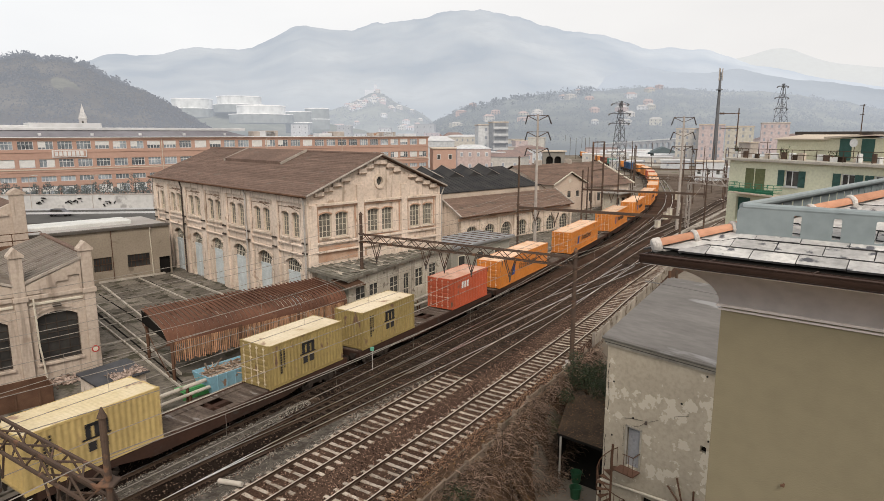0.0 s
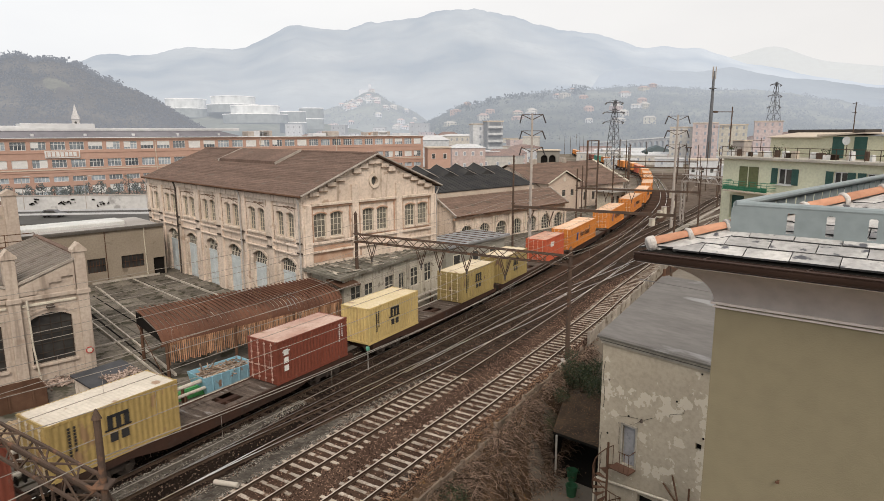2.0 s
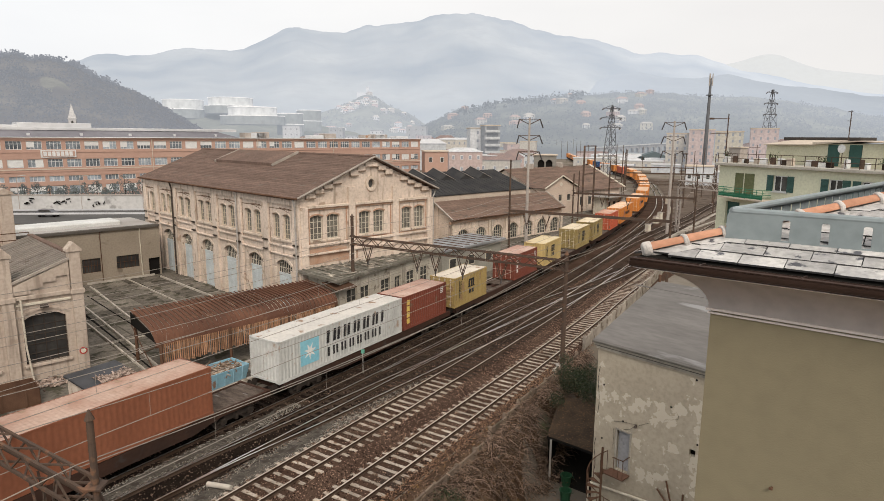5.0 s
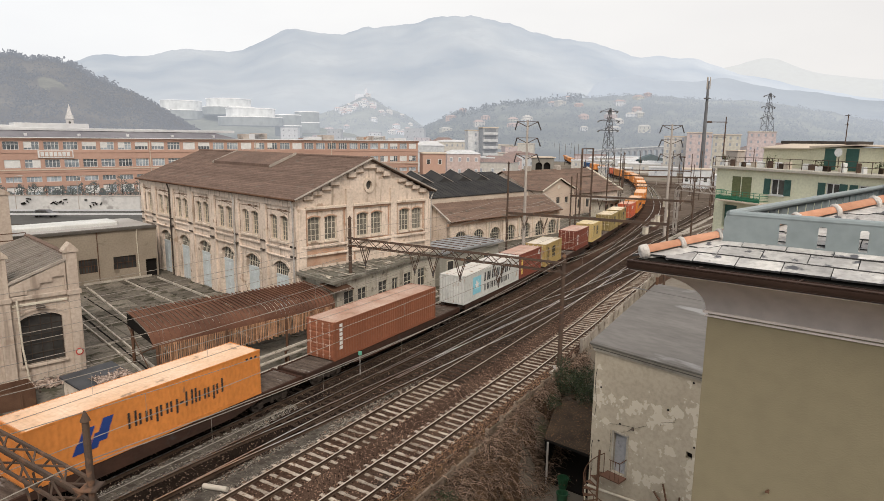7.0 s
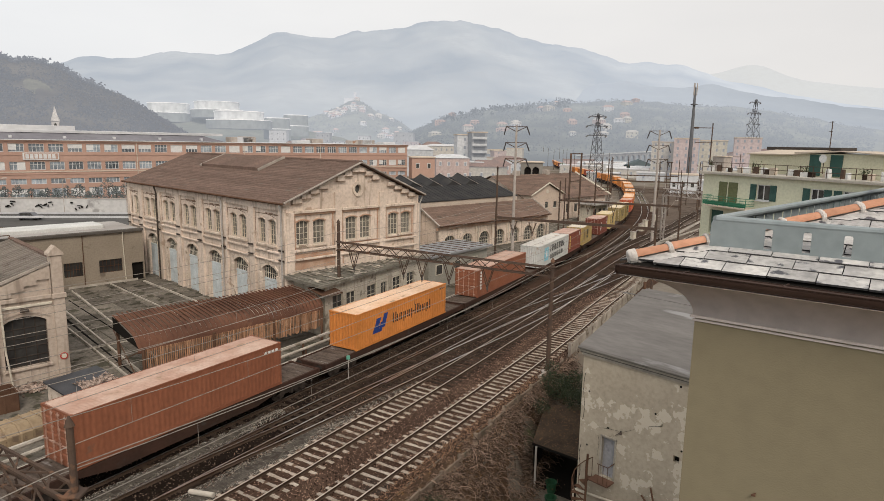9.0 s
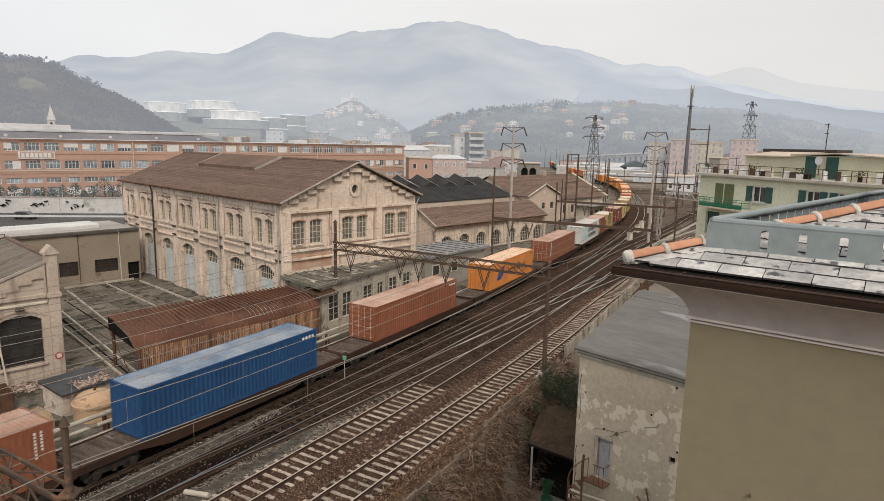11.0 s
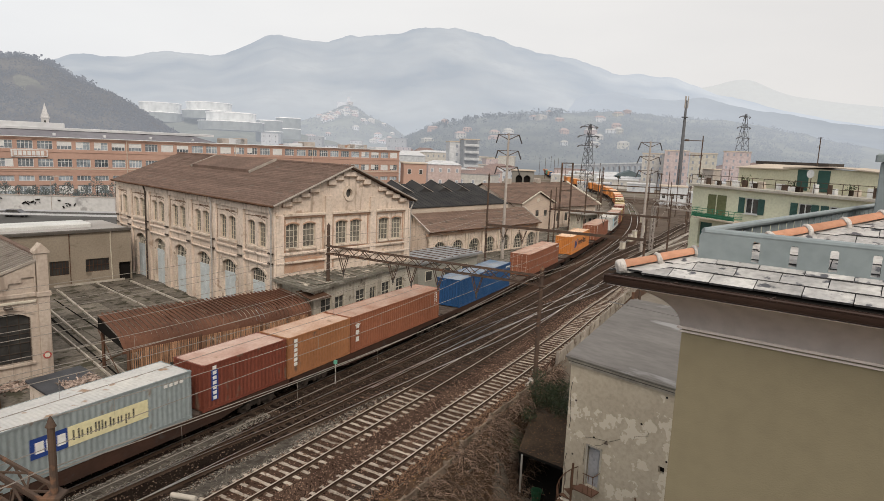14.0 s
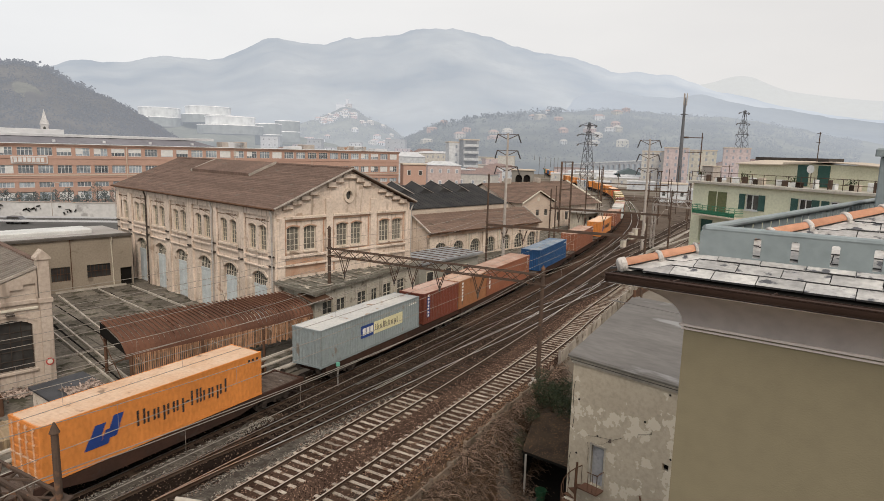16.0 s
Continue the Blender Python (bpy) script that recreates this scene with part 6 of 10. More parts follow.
def near_roof():
    base = pose(2.10, 6.52, 0, 0, 0, -47.43)
    Z, tp, K = 14.34, math.tan(radians(18.5)), 0.15
    tq = tp / (1 - K)
    ang = math.degrees(math.atan(K))

    def skew(g):
        """The front does not meet the side at a right angle."""
        g.v = [(x, y + K * x, z) for x, y, z in g.v]
        return g
    house = thing("neighbour_house", base, "olive beige rendered house with pale coved soffit", "house")
    part("front_wall", skew(G().span(0.74, 9.0, 0.24, 0.64, -3.6, 13.83)), M_OLIVE, house)
    part("side_wall", G().span(0.75, 1.15, 0.80, 12.0, -3.6, 13.83), M_OLIVE, house)
    part("moulding", skew(G().soft(0.70, 9.0, 0.205, 0.25, 13.838, 13.862, 0.006)), M_COVE, house)
    part("moulding", skew(G().soft(0.715, 9.0, 0.222, 0.25, 13.80, 13.82, 0.006)), M_COVE, house)
    prof = [(0.36 * (1 - math.cos(a)), 13.862 + 0.385 * math.sin(a)) for a in np.linspace(0, math.pi / 2, 22)]
    rings = []
    for e, z in prof:
        x0 = 0.72 - e * 1.75
        rings.append([(9.0, 0.23 - e + K * 9, z), (x0, 0.23 - e + K * x0, z), (x0, 12.0, z)])
    cv = part("coved_soffit", G().loft(rings, closed=False), M_COVE, house)
    for f in cv.data.polygons:
        f.use_smooth = True
    part("eaves_board", skew(G().span(0.02, 9.0, -0.07, 0.2, 14.245, 14.30)), M_GUTTER, house)
    part("eaves_board", G().span(0.02, 0.3, 0.3, 12, 14.25, 14.30), M_GUTTER, house)
    part("wall_anchor", skew(G().tube([(1.461, 0.25, 12.116), (1.461, 0.20, 12.116)], 0.010, 8).soft(1.443, 1.479, 0.19, 0.205, 12.104, 12.128, 0.004)), M_RUST, house)
    # deep half-round gutter with a rolled lip
    pr = [(0.07 * math.cos(a) - 0.085, 14.345 + 0.10 * math.sin(a)) for a in np.linspace(-math.pi, 0, 12)]
    pr2 = [(0.062 * math.cos(a) - 0.085, 14.345 + 0.092 * math.sin(a)) for a in np.linspace(0, -math.pi, 12)]
    loop = pr + pr2
    part("gutter", skew(G().loft([[(x, y, z) for y, z in loop] for x in (0.07, 0.2, 3.0, 9.0)])), M_GUTTER, house)
    part("gutter_lip", skew(G().tube([(0.07, -0.156, 14.348), (9.0, -0.156, 14.348)], 0.011, 8)), M_GUTTER, house)
    part("gutter_end", skew(G().prism([(0.07, y, z) for y, z in pr], (0.008, 0, 0))), M_GUTTER, house)
    for x in (0.75, 1.62, 2.5, 3.4):
        part("gutter_bracket", skew(G().soft(x - 0.008, x + 0.008, -0.165, -0.01, 14.352, 14.36, 0.002)), M_GUTTER, house)
    # sub-roof, then the slates course by course
    top = 6.0
    part("roof_deck", skew(G().hexa([(0, 0, Z - .05), (9, 0, Z - .05), (9, top, Z + top * tq - .05), (top / (1 - K), top, Z + top * tq - .05), (0, 0, Z - .02), (9, 0, Z - .02), (9, top, Z + top * tq - .02), (top / (1 - K), top, Z + top * tq - .02)])), M_DARK, house)
    part("roof_deck", G().hexa([(0, 0, Z - .05), (0, 12, Z - .05), (top, 12, Z + top * tp - .05), (top, top, Z + top * tp - .05), (0, 0, Z - .02), (0, 12, Z - .02), (top, 12, Z + top * tp - .02), (top, top, Z + top * tp - .02)]), M_DARK, house)
    rng = random.Random(12)
    step, wid = 0.178, 0.395
    slope = math.degrees(math.atan(tq))

    def slate_mesh(w, h):
        g = G().soft(-w / 2 + 0.0015, w / 2 - 0.0015, 0.0, h, 0.0, 0.022, 0.0015)
        g.m = [1 if i < 8 else 0 for i in range(len(g.f))]
        return g.mesh("slate", [M_SLATE, M_SLATE_E])
    sl = slate_mesh(wid, step * 1.3)
    for c in range(14):
        v = 0.048 + c * step
        x = 1.02 - wid + c * 0.155
        x -= wid * max(0, math.floor((x - v / (1 - K) - 0.62) / wid))
        while x < v / (1 - K) + 0.42:
            x += wid
        first = True
        while x < 6.0:
            lead = x - (v / (1 - K) + 0.30)
            if first and lead > 0.08:
                part("slate", slate_mesh(lead, step * 1.3), None, house, m=pose(x - lead / 2, v + K * (x - lead / 2), Z + v * tq + 0.012, slope - 4.2, 0, ang))
            first = False
            part("slate", sl, None, house, m=pose(x + wid / 2, v + K * (x + wid / 2), Z + v * tq + 0.012 + rng.uniform(0, 0.005), slope - 4.2 + rng.uniform(-.5, .5), rng.uniform(-.4, .4), ang + rng.uniform(-.6, .6)))
            x += wid
    for c in range(1):
        x = -0.03 + c * step
        for k in range(18):
            y = x + 0.35 + wid * (k + (0.5 if c % 2 else 0))
            part("slate", sl, None, house, m=pose(x, y, Z + x * tp + 0.012, 0, 0, -90) @ pose(0, 0, 0, 15.3, 0, 0))
    # hip tiles bedded in mortar, with a strip of cut slates beside them
    d = Vector((1, 1, tp)).normalized()
    up = Vector((-tp, -tp, 2)).normalized()
    sd = d.cross(up)
    n = 11
    L = 0.40
    rings = []
    for t, r in ((0.0, 0.078), (L * 0.5, 0.073), (L * 1.04, 0.066)):
        ring = [d * t + sd * (r * math.cos(a)) + up * (r * 0.85 * math.sin(a)) for a in np.linspace(0, math.pi, n)]
        ring += [d * t + sd * ((r - .014) * math.cos(a)) + up * ((r - .014) * 0.85 * math.sin(a)) for a in np.linspace(math.pi, 0, n)]
        rings.append(ring)
    hm = G().loft(rings).mesh("hip_tile", M_TERRA)
    start = Vector((0.10, 0.10, Z + 0.035 + 0.1 * tp))
    fx = Vector((1, K, 0)).normalized()
    for i in range(13):
        q = start + d * (L * i)
        part("hip_tile", hm, None, house, m=Matrix.Translation(q))
        lump = []
        for k, (t, e) in enumerate(((-0.005, 0.004), (0.008, 0.014), (0.03, 0.012), (0.045, 0.002))):
            lump.append([q + d * (t + rng.uniform(-.004, .004)) + sd * ((0.076 + e * rng.uniform(.6, 1.4)) * math.cos(a)) + up * ((0.066 + e) * math.sin(a)) for a in np.linspace(0, 2 * math.pi, 14, endpoint=False)])
        part("mortar_joint", G().loft(lump), M_MORTAR, house)
        # cut slate lying along the hip
        nrm = Vector((K * tq, -tq, 1)).normalized()
        a0 = q + fx * 0.075 - up * 0.035 - nrm * 0.0
        w = fx * 0.20 + Vector((0, 0, 0.0))
        w = w - nrm * w.dot(nrm)
        e = d * (L * 0.97)
        c4 = [a0, a0 + w, a0 + w + e, a0 + e]
        lift = nrm * (0.030)
        gs = G().hexa([*[p + nrm * 0.008 for p in c4], c4[0] + lift, c4[1] + lift, c4[2] + nrm * 0.02, c4[3] + nrm * 0.02])
        gs.m = [1, 0, 1, 1, 1, 1]
        part("hip_slate", gs, [M_SLATE, M_SLATE_E], house)
    for o, w in ((0.078, 0.05), (-0.078, 0.05), (0.245, 0.022)):
        rings = []
        side = fx if o > 0 else -sd
        drop = -0.03 if abs(o) < 0.1 else -0.038 - abs(o) * 0.06
        for k in range(61):
            p = start + side * (abs(o) * 1.02 + rng.uniform(-.004, .004)) + d * (k * 0.085) + up * drop
            ww = side * w * rng.uniform(0.42, 0.72)
            rings.append([p - ww - up * .022, p + ww - up * .022, p + ww * .7 + up * .018, p + up * (.024 + rng.uniform(-.004, .004)), p - ww * .7 + up * .018])
        g = G().loft(rings)
        part("mortar_bed", g, M_MORTAR, house)
    cr = []
    for t, r in ((-0.03, 0.045), (-0.025, 0.066), (-0.01, 0.077), (0.0, 0.08), (0.06, 0.08)):
        cr.append([start + d * t + sd * (r * math.cos(a)) + up * (r * math.sin(a)) for a in np.linspace(0, 2 * math.pi, 14, endpoint=False)])
    part("hip_end_cap", G().loft(cr), M_MORTAR, house)
    # slotted steel guard along both eaves
    guard = thing("roof_guard", base, "grey painted steel roof guard with drainage slots", "roof guard")

    def arm(axis, a0, a1, place, lo, hi, first):
        slots = []
        s = first
        while s < a1 - 0.2:
            a, b, e, f = s + 0.012, s + 0.082, lo - 0.03, lo + 0.172
            slots.append([(a, e), (b, e), (b, f - .016), (b - .005, f - .005), (b - .016, f), (a + .016, f), (a + .005, f - .005), (a, f - .016)])
            s += 0.331
        c = 0.05
        outer = [(a0, lo - 0.08), (a1, lo - 0.08), (a1, hi), (a0 + c, hi), (a0, hi - c)]
        return G().wall(outer, slots, place, 0.012)
    gy = lambda u: 0.60 + K * (u - 0.73)
    part("front_panel", arm("x", 0.72, 6.5, lambda u, w, dd: (u, gy(u) + dd, w), 14.61, 14.845, 1.215), M_ZINC, guard)
    part("side_panel", arm("y", 0.61, 9.0, lambda u, w, dd: (0.72 + dd, u, w), 14.61, 14.845, 1.1), M_ZINC, guard)
    part("top_roll", G().tube([(0.76, gy(0.76) + .035, 14.838), (6.5, gy(6.5) + .035, 14.838)], 0.04, 10), M_ZINC, guard)
    part("top_roll", G().tube([(0.755, 0.64, 14.838), (0.755, 9.0, 14.838)], 0.04, 10), M_ZINC, guard)
    post = thing("grey_pillar", base @ pose(1.27, 6.70, 0), "grey painted square roof pillar with capping", "pillar")
    part("shaft", G().soft(-0.13, 0.6, -0.13, 0.4, 14.4, 15.66, 0.02), M_ZINC, post)
    part("cap", G().soft(-0.2, 0.68, -0.2, 0.48, 15.66, 15.80, 0.03), M_ZINC, post)


def peeling_house():
    """The old house by the tracks with its flat felt roof."""
    ang = -47.7
    root = thing("peeling_house", pose(7.05, 26.47, 0, 0, 0, ang), "old house with peeling beige plaster and grey felt roof", "house")
    m = mat("peeling_plaster", (0.415, 0.365, 0.287), (0.37, 0.323, 0.252), 0.93, s1=0.5, s2=7, bump=0.4, bs=9, stain=(0.50, 0.452, 0.37), ss=2.6, st=0.575, fine=0.28,
            zones=((2.0, 4.35, 1.0, 0.5), (3.7, 4.5, 1.2, 0.75), (2.45, 2.5, 0.45, 1.2), (2.9, 1.5, 1.1, 0.5), (4.9, 4.6, 0.3, 1.4), (4.9, 1.9, 0.35, 1.5), (0.55, 4.2, 0.3, 1.6), (3.9, 3.0, 0.8, 0.35)))
    # the rear side runs back beside the track at its own angle
    back = (Matrix.Rotation(radians(-ang), 3, "Z") @ Vector((13.4 - 7.05, 36.7 - 26.47, 0)))
    bx, by = back.x, back.y
    holes = [rect(1.38, 2.0, 1.15, 2.98), rect(4.6, 4.86, 3.05, 3.33), rect(2.23, 2.95, -0.7, 0.02)]
    part("front_wall", G().wall([(0.2, -3.6), (11, -3.6), (11, 6.45), (0.2, 6.45)], holes, lambda u, w, d: (u, 0.2 + d, w), 0.4), m, root)
    part("side_wall", G().hexa([(0.2, 0.6, -3.6), (0.6, 0.6, -3.6), (bx + .6, by, -3.6), (bx + .2, by, -3.6), (0.2, 0.6, 6.45), (0.6, 0.6, 6.45), (bx + .6, by, 6.45), (bx + .2, by, 6.45)]), m, root)
    part("rear_wall", G().span(bx + 0.2, 14, by - .1, by + .2, -3.6, 6.45), m, root)
    felt = mat("grey_felt_roof", (0.18, 0.168, 0.158), (0.135, 0.126, 0.118), 0.75, s1=0.35, s2=2.5, bump=0.15, bs=8, stain=(0.25, 0.245, 0.24), ss=0.35, st=0.6, stretch=(0.6, 1.6, 1))
    z0 = 6.78
    part("roof", G().hexa([(0, 0, z0), (11.5, 0, z0), (14, by + .4, z0), (bx, by + .4, z0), (0.05, 0.05, z0 + .08), (11.5, 0.05, z0 + .08), (14, by + .3, z0 + .3), (bx + .05, by + .3, z0 + .3)]), felt, root)
    tr = mat("old_cornice", (0.40, 0.37, 0.31), (0.24, 0.22, 0.19), 0.9, s1=0.8, s2=6)
    # darker bands that alternate with the paler mouldings
    dk = mat("dark_cornice_band", (0.09, 0.085, 0.075), (0.14, 0.13, 0.115), 0.9, s1=1.5)
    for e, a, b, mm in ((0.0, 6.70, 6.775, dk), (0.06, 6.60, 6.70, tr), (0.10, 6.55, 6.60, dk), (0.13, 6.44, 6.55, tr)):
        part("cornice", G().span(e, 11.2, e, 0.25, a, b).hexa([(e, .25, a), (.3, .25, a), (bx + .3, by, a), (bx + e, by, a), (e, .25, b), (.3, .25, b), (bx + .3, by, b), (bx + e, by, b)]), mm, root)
    part("roof_seam", G().beam((bx - 1.6 + 1.2, by - 1.6, z0 + .27), (12, by - 1.6, z0 + .27), 0.06, 0.05), felt, root)
    part("chimney_stub", G().tube([(bx + 0.2, by + 0.1, 6.9), (bx + 0.2, by + 0.1, 7.5)], 0.09, 8), M_RUST, root)
    d = part("door", G().span(1.38, 2.0, 0.32, 0.37, 1.15, 2.98).span(1.47, 1.91, 0.30, 0.33, 1.75, 2.85), mat("grey_white_door", (0.34, 0.34, 0.35), (0.24, 0.24, 0.25), 0.6, stain=(0.2, 0.2, 0.22), ss=4, st=0.6), root, "pale grey door with scribbled marks")
    part("door_frame", G().span(1.3, 1.38, 0.16, 0.3, 1.15, 3.03).span(2.0, 2.08, 0.16, 0.3, 1.15, 3.03).span(1.3, 2.08, 0.16, 0.3, 2.98, 3.05), tr, d)
    # vent, cellar window and holes: near-black pieces stand for the shade inside
    part("vent", G().span(4.6, 4.86, 0.4, 0.42, 3.05, 3.33), M_DARK, root)
    part("cellar_window", G().span(2.23, 2.95, 0.42, 0.45, -0.7, 0.02), M_DARK, root)
    for x, z in ((0.59, 4.82), (3.73, 4.81), (4.68, 6.25), (4.92, 3.62), (1.62, 3.45), (0.62, 2.3)):
        part("wall_hole", G().tube([(x, 0.18, z), (x, 0.23, z)], 0.045, 7), M_DARK, root)
    part("drain_pipe", G().tube([(0.1, 0.1, -3.4), (0.1, 0.1, -0.12), (0.16, 0.1, -0.03), (3.5, 0.1, 0.36), (5.6, 0.1, 0.6)], 0.055, 8), M_FRAME, root, "cream painted drain pipe")
    for a, b in (((3.42, 0.1, 1.1), (4.14, -0.02, 0.5)), ((3.8, 0.1, 1.6), (4.16, -0.02, 0.6)), ((4.54, 0.1, 1.32), (4.57, 0.05, 0.4))):
        part("rod", G().tube([a, b], 0.04, 6), M_RUST, root)
    part("wall_lamp", G().tube([(2.28, 0.06, 3.42), (2.28, 0.12, 3.56)], 0.09, 8, r2=0.03), M_BARS, root)
    for pts in (((1.15, 3.3), (1.6, 3.42), (2.2, 3.5)), ((2.36, 3.52), (2.85, 3.81)), ((3.46, 4.02), (3.48, 4.17), (4.05, 4.38), (4.07, 4.56)), ((2.2, 3.42), (1.95, 3.2), (1.7, 3.1)), ((1.15, 3.0), (1.22, 2.7), (1.2, 2.0))):
        part("cable", G().tube([(u, 0.185, w) for u, w in pts], 0.006, 4), M_DARK, root)
    for u, z0, z1 in ((0.33, 3.4, 5.6), (0.3, 0.6, 2.2)):
        part("plaster_crack", G().tube([(u + 0.05 * math.sin(7 * k), 0.198, z0 + (z1 - z0) * k / 9) for k in range(10)], 0.012, 4), M_DARK, root)
    # spiral stair at the door
    st = thing("spiral_stair", pose(7.05, 26.47, 0, 0, 0, ang), "rusty iron spiral stair with curved handrail", "stair")
    cx, cy = 1.15, -0.55
    part("newel", G().tube([(cx, cy, -3.4), (cx, cy, 2.3)], 0.05, 8), M_RUST, st)
    pts = []
    for i in range(19):
        a, z = radians(100 + i * 27), 0.95 - i * 0.2
        step = G().hexa([(cx, cy, z), (cx + .62 * math.cos(a), cy + .62 * math.sin(a), z), (cx + .62 * math.cos(a + .45), cy + .62 * math.sin(a + .45), z), (cx + .1 * math.cos(a + .45), cy + .1 * math.sin(a + .45), z),
                         (cx, cy, z + .03), (cx + .62 * math.cos(a), cy + .62 * math.sin(a), z + .03), (cx + .62 * math.cos(a + .45), cy + .62 * math.sin(a + .45), z + .03), (cx + .1 * math.cos(a + .45), cy + .1 * math.sin(a + .45), z + .03)])
        part("tread", step, M_RUST, st)
        pts.append((cx + .62 * math.cos(a), cy + .62 * math.sin(a), z + 0.95))
        part("baluster", G().tube([(cx + .62 * math.cos(a), cy + .62 * math.sin(a), z), pts[-1]], 0.014, 5), M_RUST, st)
    part("handrail", G().tube(pts, 0.022, 6), M_RUST, st)
    part("landing", G().span(1.15, 2.08, -0.4, 0.2, 1.02, 1.08), mat("rusty_landing", (0.15, 0.085, 0.06), (0.11, 0.062, 0.045), 0.8), st)
    for x in (1.62, 1.85, 2.06):
        part("baluster", G().tube([(x, -0.38, 1.05), (x, -0.38, 1.95)], 0.014, 5), M_RUST, st)
    part("landing_rail", G().tube([(1.55, -0.38, 1.95), (2.06, -0.38, 1.95), (2.06, 0.2, 1.95)], 0.02, 6), M_RUST, st)
    # lean-to beside the house
    sh = thing("lean_to_shed", pose(0, 0, 0), "dark lean-to shed with leaf-strewn roof", "shed")
    leafy = mat("leaf_strewn_roof", (0.045, 0.035, 0.028), (0.08, 0.056, 0.038), 0.9, s1=1.0, s2=14, bump=0.8, bs=18, stain=(0.13, 0.075, 0.04), ss=11.0, st=0.57, fine=0.6)
    q = [Vector(p) for p in ((6.45, 32.75, -1.0), (8.9, 30.55, -1.0), (10.6, 36.6, -0.45), (7.9, 36.6, -0.45))]
    part("roof", G().hexa([*q, *[p + Vector((0, 0, 0.08)) for p in q]]), leafy, sh)
    part("fascia", G().beam(q[0], q[1], 0.05, 0.14), M_DARK, sh)
    part("post", G().tube([(6.6, 32.4, -3.5), (6.6, 32.4, -1.0)], 0.06, 8), M_PIPE, sh)
    # walls and floor painted near-black for the shade under the roof
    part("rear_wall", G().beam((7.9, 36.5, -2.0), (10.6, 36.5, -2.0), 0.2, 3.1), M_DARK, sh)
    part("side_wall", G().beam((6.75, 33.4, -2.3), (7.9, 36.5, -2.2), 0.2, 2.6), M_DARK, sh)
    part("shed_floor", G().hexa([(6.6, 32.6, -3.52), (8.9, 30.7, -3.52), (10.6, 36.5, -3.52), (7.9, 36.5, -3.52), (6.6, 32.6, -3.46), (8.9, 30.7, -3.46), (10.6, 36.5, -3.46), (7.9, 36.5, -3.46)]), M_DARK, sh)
    grn = mat("green_plastic", (0.02, 0.075, 0.036), (0.026, 0.09, 0.042), 0.6)
    for x, y in ((7.09, 30.47), (7.45, 32.0)):
        b = thing("garden_bin", pose(x, y, -3.49), "green plastic garden bin on the yard floor", "bin", "bins in the yard")
        rings = [[(r * math.cos(a), r * math.sin(a), z) for a in np.linspace(0, 2 * math.pi, 14, endpoint=False)] for r, z in ((0.24, 0), (0.30, 0.55), (0.33, 0.56), (0.33, 0.62), (0.28, 0.62), (0.23, 0.1))]
        part("tub", G().loft(rings), grn, b)
        part("handle", G().tube([(0.33, 0, 0.5), (0.42, 0, 0.5), (0.42, 0, 0.4), (0.33, 0, 0.4)], 0.015, 5), grn, b)


